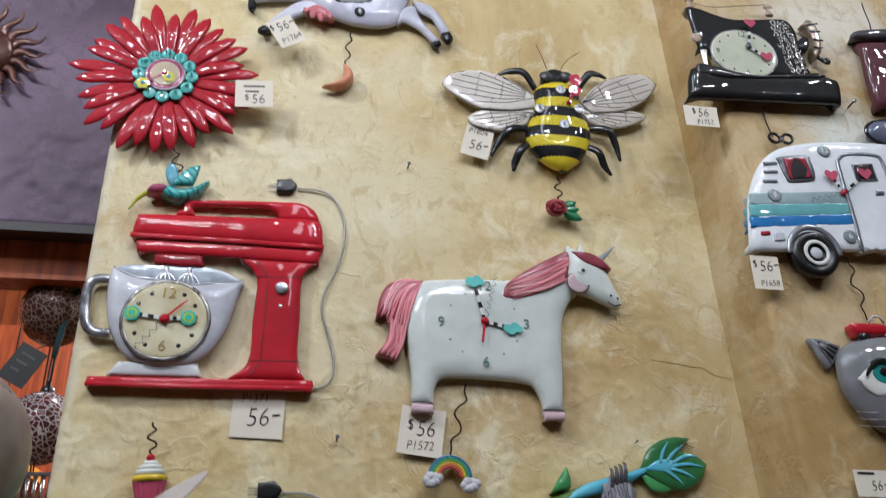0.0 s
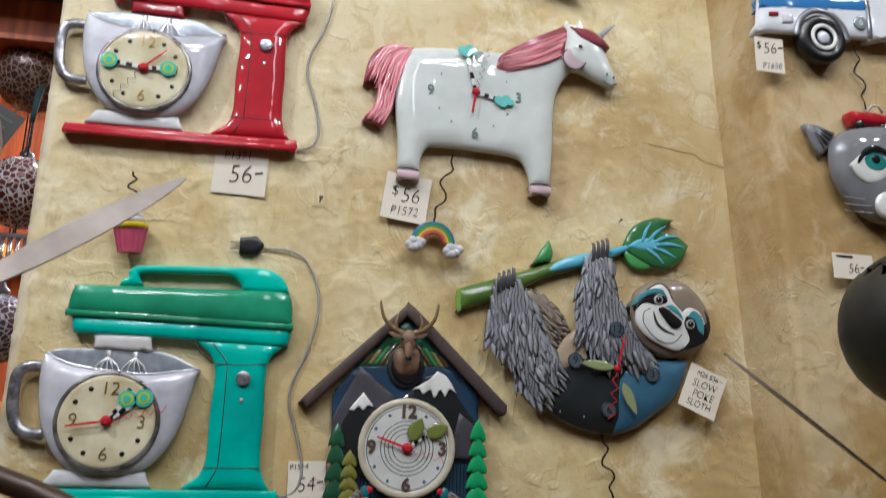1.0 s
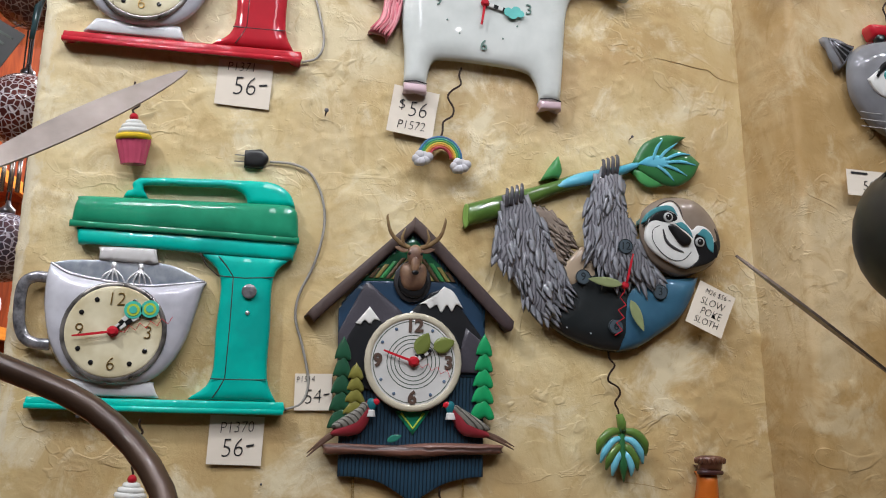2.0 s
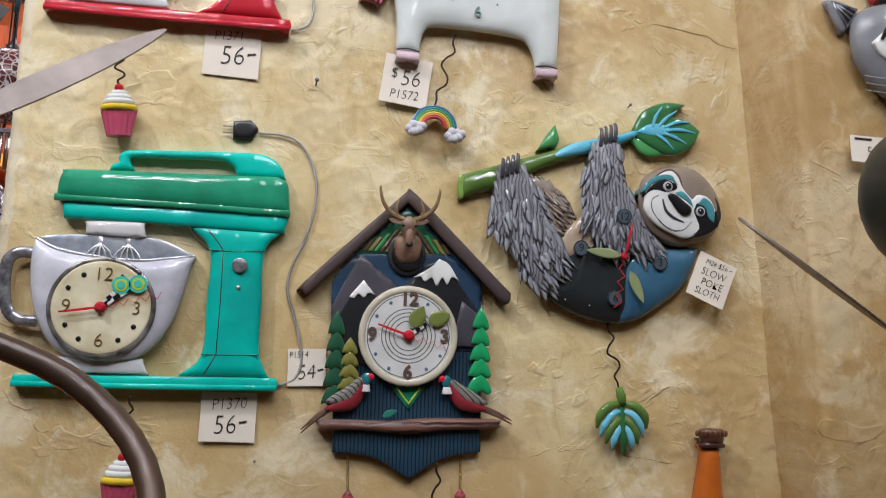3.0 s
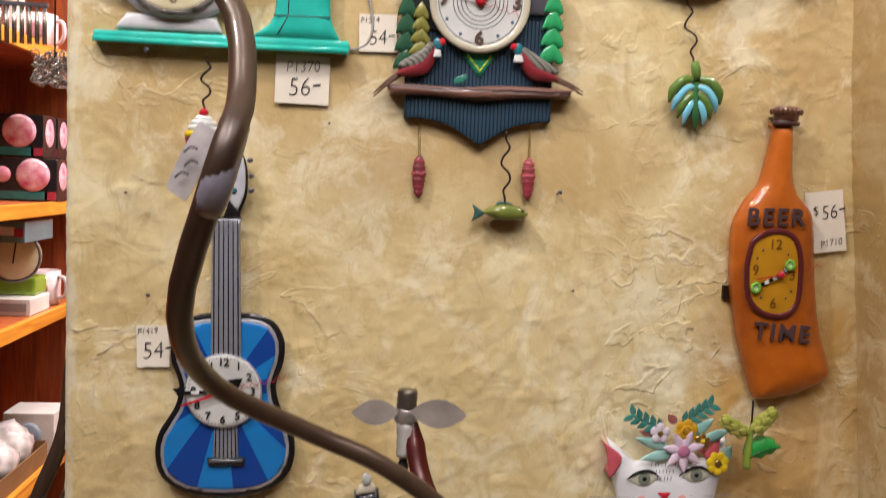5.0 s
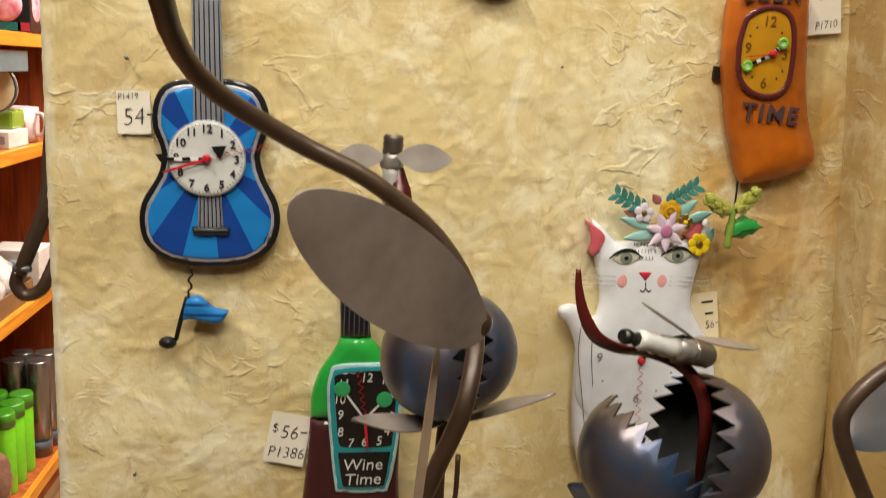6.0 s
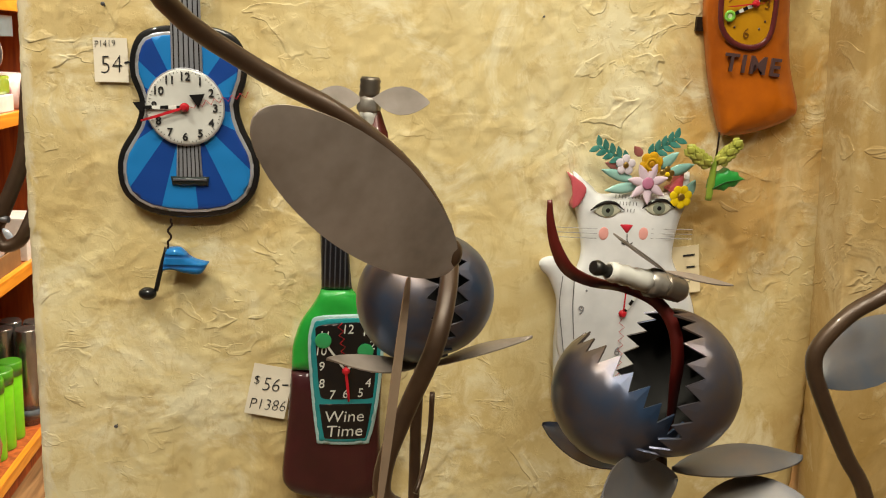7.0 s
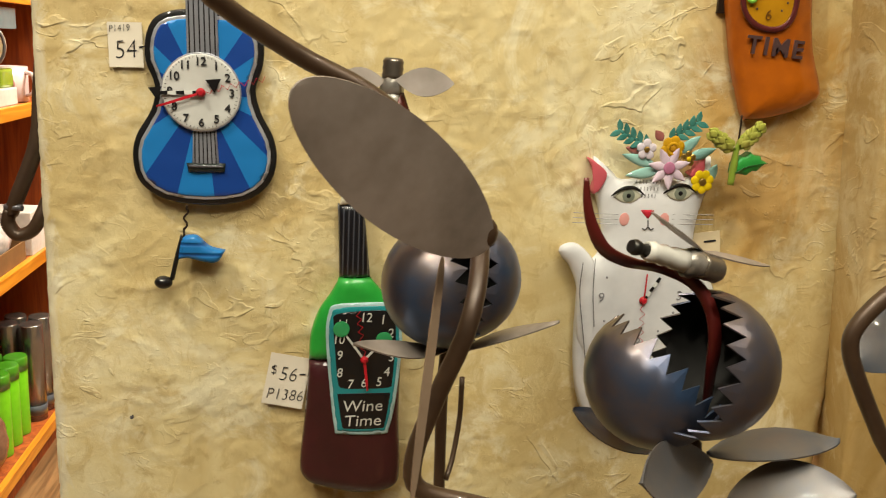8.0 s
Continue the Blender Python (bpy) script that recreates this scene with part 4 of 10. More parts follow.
def fir(parent, x, z0, z1, tiers, half, material, y):
    """A carved fir: stacked skirts, each a flattened cone."""
    tree = None
    for i in range(tiers):
        a = z1 + (z0 - z1) * i / tiers
        b = z1 + (z0 - z1) * (i + 1.35) / tiers
        w = half * (0.68 + 0.32 * i / max(1, tiers - 1))
        pts = [(x, a, 1), (x + w * 0.72, (a + b) / 2), (x + w, b + 0.001), (x + w * 0.6, b - 0.002), (x + w * 0.2, b + 0.0012), (x - w * 0.3, b - 0.0022), (x - w * 0.65, b + 0.0006), (x - w, b), (x - w * 0.70, (a + b) / 2)]
        ob = part("tree_skirt" if tree else "fir_tree", relief(pts, 0.004, 0.006, 0.008, 0.005, y + 0.0015 * (tiers - i)), material, tree or parent)
        tree = tree or ob


def pheasant(parent, pts, head, beak, tail, flip):
    """A carved pheasant: red breast, grey scaled wing, teal head, long tail."""
    b = part("pheasant", relief(pts, 0.012, 0.012, 0.012, 0.005, 0.022), paint("pheasant_red", "8c2a33", 0.4), parent)
    P = np.array([p[:2] for p in pts])
    c = P.mean(0)
    wing = [tuple(c + (p - c) * np.array((0.86, 0.74)) + np.array((-0.004 * flip, 0.0035))) for p in P]
    part("wing", relief(wing, 0.010, 0.006, 0.008, 0.005, 0.030), lines("wing_scales", "7d7a70", "45423c", 0.0042, "DIAGONAL", 0.45, 0.2, 0.4), b)
    part("neck", rod([(head[0] - flip * 0.001, -0.038, head[1] - 0.016), (head[0] - flip * 0.001, -0.038, head[1] - 0.008)], [0.0066, 0.0052], 10), paint("collar_white", "d6d6d2"), b)
    part("head", ball((head[0], -0.039, head[1] - 0.002), (0.0058, 0.0055, 0.0075)), paint("pheasant_teal", "1f6e78", 0.35), b)
    part("wattle", ball((head[0] + flip * 0.005, -0.041, head[1] + 0.001), (0.0045, 0.003, 0.0038), seg=10), HAND_RED, b)
    part("beak", rod([(head[0] + flip * 0.006, -0.040, head[1] + 0.001), (beak[0], -0.040, beak[1])], [0.002, 0.0004], 6, n=2), GOLD, b)
    for k in (0, 1):
        part("tail_feather", rod([(tail[0][0], -0.030, tail[0][1]), ((tail[0][0] + tail[1][0]) / 2, -0.030, (tail[0][1] + tail[1][1]) / 2 + 0.001 + 0.003 * k), (tail[1][0], -0.026, tail[1][1] + 0.004 * k)], [0.004, 0.0022, 0.0006], 6), paint("tail_brown", "6b5244", 0.5), b)


def cuckoo(place):
    t = thing("cuckoo_clock", place, "dark blue cuckoo-house clock with stag head, firs and pheasants", "wall clock")
    navy = lines("navy_boards", "1d3a4d", "0c1a24", 0.0044, "X", 0.45, 0.3, 0.22, 0.6)
    part("house_front", relief([(-0.0877, 0.0663, 1), (-0.0041, 0.1604, 1), (0.0868, 0.0736, 1), (0.089, -0.1316, 1), (0.0719, -0.133), (0.0444, -0.1395), (0.0219, -0.1522), (0.006, -0.1622, 1), (-0.0102, -0.1522), (-0.0328, -0.1398), (-0.0583, -0.1344), (-0.0815, -0.1339, 1)], 0.020, 0.002, 0.003, 0.010), navy, t)
    roof = paint("umber_beam", "46362f", 0.6, coat=0.05, second="33272a", grain=140, bump=0.3)
    part("roof_beam", relief([(-0.1258, 0.0487, 1), (-0.1217, 0.0578), (-0.0128, 0.1646), (-0.0043, 0.1712, 1), (0.0006, 0.162, 1), (-0.1186, 0.0412, 1)], 0.034, 0.005, 0.006, 0.008), roof, t)
    part("roof_beam", relief([(-0.0043, 0.1712, 1), (0.0072, 0.1644), (0.1211, 0.0535, 1), (0.1198, 0.0434), (0.1123, 0.0391, 1), (-0.0074, 0.1589, 1)], 0.037, 0.005, 0.006, 0.008), roof, t)
    part("gable", relief([(-0.066, 0.0934, 1), (-0.0052, 0.1509, 1), (0.0486, 0.0987, 1)], 0.022, 0.001, 0.002, 0.008), paint("gable_green", "1f5a3c"), t)
    cols = [paint(n, h) for n, h in (("slat_green", "3f8a4c"), ("slat_olive", "8b8148"), ("slat_brown", "5b4a35"))]
    for s in (-1, 1):
        for i in range(6):
            a = np.array((-0.0041, 0.0976))
            x = 0.014 + 0.0068 * i
            h = 0.045 - x * 0.68
            if h > 0.004:
                part("gable_slat", relief([(a[0] + s * x, a[1], 1), (a[0] + s * (x + 0.0052), a[1], 1), (a[0] + s * (x + 0.0052 - h * 0.7), a[1] + h, 1), (a[0] + s * (x - h * 0.7), a[1] + h, 1)], 0.003, 0.001, 0.001, 0.01, 0.0225), cols[i % 3], t)
    rock = paint("slate_mountain", "3d3a42", 0.5, coat=0.2, grain=200, bump=0.5)
    dark = paint("black_mountain", "17191c", 0.4)
    part("sky_panel", relief([(-0.0907, 0.0584, 1), (-0.0647, 0.0928, 1), (0.0486, 0.098, 1), (0.0842, 0.0601, 1), (0.0864, -0.0159, 1), (-0.0882, -0.0204, 1)], 0.0225, 0.0008, 0.002, 0.009), paint("night_blue", "1d3a54", 0.4, coat=0.3, second="162c42"), t)
    part("mountain", relief([(-0.0876, 0.0019, 1), (-0.0898, 0.0307, 1), (-0.0614, 0.0897, 1), (-0.0549, 0.0906, 1), (-0.0144, 0.0576, 1), (-0.0305, 0.0231, 1)], 0.024, 0.002, 0.003, 0.008), rock, t)
    part("mountain", relief([(-0.0829, -0.0266, 1), (-0.0817, 0.0175), (-0.0561, 0.0611, 1), (-0.0282, 0.0348, 1), (0.0174, 0.0826, 1), (0.0373, 0.0902, 1), (0.0859, 0.0283, 1), (0.086, 0.0203, 1), (0.0427, -0.0333, 1), (-0.0483, -0.0354, 1)], 0.027, 0.002, 0.003, 0.009), dark, t)
    part("mountain", relief([(0.0503, -0.011, 1), (0.0628, 0.0427, 1), (0.086, 0.0243, 1), (0.087, -0.0106, 1)], 0.029, 0.002, 0.003, 0.008), rock, t)
    part("snow_cap", relief([(-0.0703, 0.0424, 1), (-0.0542, 0.0625, 1), (-0.0408, 0.0461, 1), (-0.0486, 0.0471), (-0.053, 0.0417), (-0.0595, 0.046), (-0.0645, 0.0407)], 0.031, 0.002, 0.002, 0.005), WHITE, t)
    part("snow_cap", relief([(0.0038, 0.0682, 1), (0.0241, 0.0809), (0.0339, 0.0913, 1), (0.0461, 0.0852), (0.0585, 0.0658, 1), (0.0497, 0.0701), (0.0445, 0.0612), (0.0383, 0.0689), (0.0318, 0.0594), (0.0257, 0.0684), (0.0178, 0.0635), (0.0124, 0.0692)], 0.031, 0.002, 0.002, 0.005), WHITE, t)
    c = (-0.0006, -0.0007)
    r = (0.0568, 0.0564)[0]
    disc("dial", t, c, r, 0.028, 0.010, paint("white_dial", "cfcfcb", 0.4, second="bcbcb8"), None, "", 0.003)
    ring("dial_rim", t, c, r - 0.003, 0.042, 0.0042, paint("bone_rim", "c4bda6"))
    for q in (0.30, 0.39, 0.47, 0.55, 0.84):
        ring("engraved_ring", t, c, r * q, 0.0432, 0.0005, paint("ring_green", "4a5a4a"))
    num = paint("numeral_brown", "5c4a40")
    for words, a in (("12", 90), ("3", 0), ("6", 270), ("9", 180)):
        writing("numeral", words, 0.021, num, t, (c[0] + r * 0.74 * math.cos(radians(a)), c[1] + r * 0.74 * math.sin(radians(a))), 0.0445, 0, 0.002, bold=0.0008)
    for a in range(0, 360, 30):
        if a % 90:
            part("hour_dot", ball((c[0] + r * 0.76 * math.cos(radians(a)), -0.0438, c[1] + r * 0.76 * math.sin(radians(a))), (0.002, 0.001, 0.002), seg=8), paint("dot_blue", "5b6f86"), t)
    olive = paint("olive_leaf", "74803a", 0.5)
    for name, a, b in (("hour_hand", (0.0031, 0.0085), (0.0157, 0.0338)), ("minute_hand", (0.022, 0.0156), (0.047, 0.0256))):
        arm = checker_hand(name, t, c, np.array(a) * 0.9, 0.048, 0.005)
        part("leaf", leaf_plate(bmesh.new(), a, b, 0.019, -0.0495, -0.0495, 0.001, 8), olive, arm)
    hand("second_hand", t, c, (-0.0367, 0.0112), 0.052, 0.0032, HAND_RED)
    hand("alarm_hand", t, c, (0.0443, -0.0137), 0.047, 0.0008, HAND_RED, 0.0035)
    hub(t, c, 0.047, 0.0066)
    part("keystone", relief([(-0.0195, -0.0577, 1), (0.0227, -0.0569, 1), (0.0031, -0.0853, 1)], 0.024, 0.003, 0.004, 0.006), GREEN_DK, t)
    part("keystone_line", rod([(u, -0.0275, v) for u, v in [(-0.0117, -0.0601), (0.0029, -0.0777), (0.0156, -0.0596)]], 0.0014, 6, n=1), LIME, t)
    fir(t, (-0.0827, -0.0753)[0], (-0.0827, -0.0728)[1], (-0.0858, 0.0263)[1], 5, 0.0142, paint("fir_dark", "1f4f35"), 0.020)
    fir(t, (-0.0667, -0.0611)[0], (-0.0668, -0.0586)[1], (-0.0684, -0.0039)[1], 4, 0.0132, paint("fir_olive", "7d7a34"), 0.024)
    fir(t, (0.0856, -0.0583)[0], (0.0855, -0.057)[1], (0.0845, 0.0362)[1], 5, 0.0148, paint("fir_bright", "1f9a5a"), 0.022)
    pheasant(t, [(-0.0512, -0.0462), (-0.0434, -0.0512), (-0.0463, -0.0608), (-0.0511, -0.0748), (-0.0597, -0.085), (-0.0772, -0.0884), (-0.0923, -0.0867), (-0.0851, -0.0766), (-0.0697, -0.065), (-0.0573, -0.0546)], (-0.0473, -0.0493), (-0.0383, -0.0492), [(-0.0849, -0.0828), (-0.1176, -0.1125)], 1)
    pheasant(t, [(0.0469, -0.0474), (0.0404, -0.0527), (0.0471, -0.0603), (0.0526, -0.0731), (0.0619, -0.0832), (0.0779, -0.0862), (0.0952, -0.0841), (0.0844, -0.0726), (0.0683, -0.0612), (0.0549, -0.0524)], (0.0456, -0.05), (0.0357, -0.0521), [(0.0858, -0.0803), (0.1255, -0.0992)], -1)
    part("log", relief([(-0.0986, -0.1042, 1), (-0.0958, -0.0967), (-0.0211, -0.0971), (0.0306, -0.0933), (0.1067, -0.0936), (0.1094, -0.0994), (0.1061, -0.1046), (0.0439, -0.1071), (0.005, -0.112), (-0.0527, -0.1081), (-0.0954, -0.1092)], 0.030, 0.012, 0.008, 0.006), lines("log_bark", "6e4a3c", "3f2a24", 0.010, "Z", 0.5, 0.2, 0.5, 0.6, 3.0), t)
    part("log_leaf", leaf_plate(bmesh.new(), (-0.0276, -0.0921), (-0.0111, -0.0855), 0.008, -0.042, -0.044), paint("leaf_teal", "2f7a68"), t)
    disc("trophy_mount", t, (-0.004, 0.0936), 0.0185, 0.022, 0.012, BLACK, 0.0185)
    fur = paint("stag_brown", "5c4131", 0.5, coat=0.3, second="8a6c50", blot=60)
    c = (-0.0047, 0.0976)
    part("plaque", relief(oval(c[0], c[1] - 0.002, 0.0225, 0.0255), 0.030, 0.003, 0.004, 0.005), paint("plaque_dark", "1c1a1c", 0.5, coat=0.2), t)
    part("stag_neck", relief([(-0.017, 0.1156), (0.0081, 0.1168), (0.0118, 0.0983), (0.0048, 0.0847), (-0.0123, 0.084), (-0.0205, 0.0968)], 0.036, 0.014, 0.014, 0.005), fur, t)
    s = np.array((-0.0046, 0.1242))
    stag = part("stag_head", ball((s[0], -0.056, s[1]), (0.0095, 0.011, 0.0140)), fur, t)
    part("muzzle", ball((s[0], -0.064, s[1] - 0.012), (0.0054, 0.008, 0.0110)), fur, stag)
    part("nose", ball((s[0], -0.0705, s[1] - 0.021), (0.0042, 0.003, 0.003), seg=8), BLACK, stag)
    for k in (-1, 1):
        part("ear", leaf_plate(bmesh.new(), (s[0] + k * 0.008, s[1] + 0.006), (s[0] + k * 0.024, s[1] + 0.010), 0.007, -0.052, -0.050, 0.002), fur, stag)
        part("eye", ball((s[0] + k * 0.0075, -0.064, s[1] + 0.002), 0.0018, seg=8), BLACK, stag)
        horn = paint("antler_tan", "8c7650", 0.45, second="6a5236", blot=60)
        part("antler", rod([(s[0] + k * q[0], -q[2], s[1] + q[1]) for q in ((0.006, 0.010, 0.052), (0.018, 0.015, 0.056), (0.030, 0.026, 0.060), (0.035, 0.043, 0.062), (0.0345, 0.048, 0.062))], [0.0030, 0.0028, 0.0024, 0.0016, 0.0006], 8), horn, stag)
        part("antler_tine", rod([(s[0] + k * q[0], -q[2], s[1] + q[1]) for q in ((0.014, 0.013, 0.055), (0.016, 0.022, 0.058), (0.013, 0.033, 0.060))], [0.0022, 0.0018, 0.0005], 6), horn, stag)
    cone = paint("pine_cone_red", "8a2f36", 0.5, coat=0.3, second="5e2326")
    for top, mid in (((-0.0633, -0.135), (-0.062, -0.2009)), ((0.0666, -0.133), (0.0669, -0.1986))):
        chain = bmesh.new()
        L = top[1] - mid[1] - 0.024
        k = 14
        for i in range(k):
            rod([(top[0] + (mid[0] - top[0]) * i / k + 0.0011 * math.cos(q), -0.012 - 0.0011 * math.sin(q) * (i % 2), top[1] - L * (i + 0.5) / k + 0.0022 * math.sin(q)) for q in [2 * math.pi * j / 6 for j in range(6)]], 0.0005, 4, chain, closed=True, n=1)
        part("chain", chain, GOLD, t)
        w = part("pine_cone_weight", lathe([(0.0015, 0.025), (0.005, 0.021), (0.0072, 0.010), (0.0074, 0.0), (0.0066, -0.010), (0.004, -0.021), (0.001, -0.025)], (mid[0], -0.012, mid[1]), 14), cone, t)
        for i in range(6):
            z = 0.017 - 0.0072 * i
            r = 0.0086 - 0.0011 * abs(i - 2)
            part("cone_scale_ring", rod([(mid[0] + p[0], -0.012 + p[1], mid[1] + z + 0.0015 * (k % 2)) for k, p in enumerate(oval(0, 0, r - 0.0022, None, 10))], 0.0026, 6, closed=True, n=2), cone if i % 2 else paint("cone_pink", "a64c52", 0.5), w)
    return t


def fish(place, top):
    t = thing("fish_pendulum", place, "small olive green fish pendulum on a crimped wire", "pendulum")
    pendulum_wire(t, top, (0.002, 0.008), 0.014)
    sk = paint("olive_fish", "7d7d2c", 0.35, second="5c6a2a")
    part("body", relief([(-0.024, 0.0, 1), (-0.014, 0.007), (0, 0.0105), (0.016, 0.009), (0.030, 0.001), (0.024, -0.006), (0.010, -0.008), (-0.006, -0.007)], 0.008, 0.008, 0.007, 0.004, 0.006), sk, t)
    part("tail_fin", relief([(-0.022, 0.001, 1), (-0.036, 0.010, 1), (-0.033, 0.0), (-0.036, -0.011, 1), (-0.022, -0.003, 1)], 0.003, 0.002, 0.002, 0.004, 0.010), paint("fin_green_blue", "30584f"), t)
    part("back_fin", relief([(-0.010, 0.007, 1), (-0.004, 0.014), (0.010, 0.012), (0.014, 0.007, 1)], 0.003, 0.002, 0.002, 0.004, 0.010), paint("fin_green_blue", "30584f"), t)
    part("eye", ball((0.022, -0.021, 0.003), 0.0015, seg=8), BLACK, t)
    return t


cuckoo((0.0796, 0.0, 1.4784))
fish((0.1167, 0.0, 1.2388), (0.0002, 0.0954))
price_tag((-0.0346, 1.4389), 0.0432, 0.0423, -1.6, (("54-", -0.02, -0.14, 0.58), ("P1514", -0.22, 0.34, 0.24)), 0.0, "white card price tag tucked beside the cuckoo clock")

# ---- sloth clock ----


def fur_part(parent, outline, y, flow, material, size, seed):
    """Carved fur: overlapping flat pointed locks with a ridge, that follow the limb."""
    rnd = random.Random(seed)
    rim = smooth(outline, True, 4)
    lo, hi = rim.min(0), rim.max(0)
    step = size * 0.42
    pts = np.array([(x + (j % 2) * step / 2, z) for j, z in enumerate(np.arange(lo[1], hi[1], step * 0.8)) for x in np.arange(lo[0], hi[0], step)])
    d, ok = to_edge(pts, rim)
    bm = bmesh.new()
    for p, q in zip(pts[ok], d[ok]):
        if q > size * 0.35 and rnd.random() < 0.52:
            continue
        f = (p - lo) / (hi - lo)
        a = radians(flow[0] + (flow[1] - flow[0]) * f[0] + rnd.uniform(-16, 16))
        L, W = size * rnd.uniform(0.9, 1.5), size * rnd.uniform(0.13, 0.27)
        u = np.array((math.cos(a), math.sin(a)))
        w = np.array((-u[1], u[0])) * W
        p = p + np.array((rnd.uniform(-1, 1), rnd.uniform(-1, 1))) * step * 0.2
        h = y + min(q, 0.02) * 0.5 + rnd.uniform(-0.001, 0.001)
        cant = rnd.uniform(-0.0016, 0.0016)
        spine = [p - u * L * 0.25, p + u * L * 0.2 + w * rnd.uniform(-0.2, 0.2), p + u * L * 0.55, p + u * L * 0.8]
        lift = (-0.0045, -0.0010, 0.0006, 0.0006)
        row = []
        for k, (c, e, b) in enumerate(zip(spine, lift, (1.0, 0.95, 0.5, 0.0))):
            if k == 3:
                row.append([bm.verts.new((c[0], -h - e, c[1]))])
            else:
                row.append([bm.verts.new((c[0] - w[0] * b, -h - e + 0.0009 + cant, c[1] - w[1] * b)), bm.verts.new((c[0], -h - e - 0.0004, c[1])), bm.verts.new((c[0] + w[0] * b, -h - e + 0.0009 - cant, c[1] + w[1] * b))])
        for A, B in ((row[0], row[1]), (row[1], row[2])):
            for k in (0, 1):
                bm.faces.new((A[k], A[k + 1], B[k + 1], B[k])).smooth = True
            bm.faces.new((A[2], A[0], B[0], B[2]))
        A, tip = row[2], row[3][0]
        bm.faces.new((A[0], A[1], tip)).smooth = True
        bm.faces.new((A[1], A[2], tip)).smooth = True
        bm.faces.new((A[2], A[0], tip))
        bm.faces.new((row[0][2], row[0][1], row[0][0]))
    bmesh.ops.recalc_face_normals(bm, faces=bm.faces[:])
    return tagged(part("fur", bm, material, parent), "", "", "", "stuff")


def sloth(place):
    t = thing("sloth_clock", place, "grey sloth clock hanging from a green leafy branch", "wall clock")
    moss, sky = paint("moss_branch", "5f7d2e", second="47672c"), paint("blue_branch", "4fa3bd", second="79bfd0")
    branch = part("branch", relief([(-0.2041, 0.0629, 1), (-0.2019, 0.0928, 1), (-0.1502, 0.1105), (-0.0981, 0.1278), (-0.0556, 0.1448), (-0.0051, 0.1576), (0.0242, 0.1676, 1), (0.0285, 0.1593, 1), (0.002, 0.1446), (-0.0414, 0.1289), (-0.091, 0.1116), (-0.1534, 0.0802)], 0.016, 0.020, 0.020, 0.006), moss, t)
    part("cut_end", relief(oval(*(-0.2016, 0.0772), 0.0045, 0.0155, 14, 0), 0.024, 0.003, 0.003, 0.004), paint("cut_end_green", "7fa24a"), branch)
    part("blue_bark", relief([(-0.0946, 0.1156, 1), (-0.0854, 0.1287), (-0.0556, 0.1441), (-0.0051, 0.1569), (0.0257, 0.167, 1), (0.0285, 0.16, 1), (0.002, 0.1453), (-0.0414, 0.1296)], 0.020, 0.019, 0.018, 0.006), sky, branch)
    part("bud", relief([(-0.1065, 0.1307, 1), (-0.0946, 0.1504), (-0.0833, 0.1646, 1), (-0.0784, 0.146), (-0.0819, 0.1352, 1)], 0.022, 0.010, 0.010, 0.005), paint("bud_green", "4d9a55"), branch)
    big = part("leaf", relief([(0.0168, 0.1642, 1), (0.0318, 0.1904), (0.0617, 0.2051), (0.0917, 0.2046, 1), (0.075, 0.1923), (0.0734, 0.1879), (0.0958, 0.1816), (0.1106, 0.1704, 1), (0.0997, 0.15), (0.08, 0.1372), (0.0607, 0.1366), (0.0386, 0.1458), (0.0212, 0.1574)], 0.022, 0.008, 0.012, 0.006), paint("leaf_green", "33703a", second="255832"), branch)
    part("leaf_marking", relief([(0.0212, 0.1617, 1), (0.0375, 0.1729), (0.0538, 0.1755), (0.0671, 0.1708), (0.061, 0.1602), (0.0403, 0.1587)], 0.028, 0.004, 0.004, 0.005), sky, big)
    for a, m, b in ([(0.0434, 0.169), (0.048, 0.1838), (0.0571, 0.1975)], [(0.0523, 0.1711), (0.0614, 0.1819), (0.078, 0.1947)], [(0.0597, 0.1702), (0.0777, 0.1788), (0.0958, 0.1801)], [(0.0611, 0.1667), (0.0821, 0.169), (0.103, 0.1662)], [(0.0581, 0.1629), (0.0744, 0.1583), (0.0907, 0.1508)], [(0.0492, 0.1608), (0.0609, 0.1531), (0.0726, 0.1424)]):
        part("leaf_vein", rod([(a[0], -0.031, a[1]), (m[0], -0.0325, m[1]), (b[0], -0.0295, b[1])], [0.0020, 0.0023, 0.0006], 7, flat=0.6), sky, big)
    part("leaf", relief([(0.0167, 0.1549, 1), (0.0351, 0.1584), (0.052, 0.1524), (0.0651, 0.1383, 1), (0.0443, 0.1326), (0.0275, 0.1379)], 0.018, 0.006, 0.008, 0.005), paint("bud_green", "4d9a55"), branch)
    part("back", relief([(-0.0943, -0.048), (-0.0839, -0.0207), (-0.077, 0.0067), (-0.0629, 0.0381), (-0.0452, 0.048), (-0.0134, 0.0234), (0.0225, 0.0183), (0.1044, 0.0188, 1), (0.0965, -0.0075), (0.0813, -0.0344), (0.0518, -0.0575), (0.0214, -0.0762), (-0.0057, -0.0825), (-0.0422, -0.0776), (-0.0756, -0.0647)], 0.018, 0.022, 0.028, 0.007), paint("sloth_dark_belly", "23282a", 0.3, second="161b1c"), t)
    part("blue_side", relief([(-0.005, -0.005, 1), (0.0224, 0.01), (0.1044, 0.0181, 1), (0.095, -0.0089), (0.0783, -0.0359), (0.0504, -0.0575), (0.0214, -0.0755), (-0.0057, -0.0818, 1), (-0.0082, -0.0447)], 0.024, 0.020, 0.026, 0.007), paint("sloth_blue", "2c4e66", 0.3, second="3d6a82"), t)
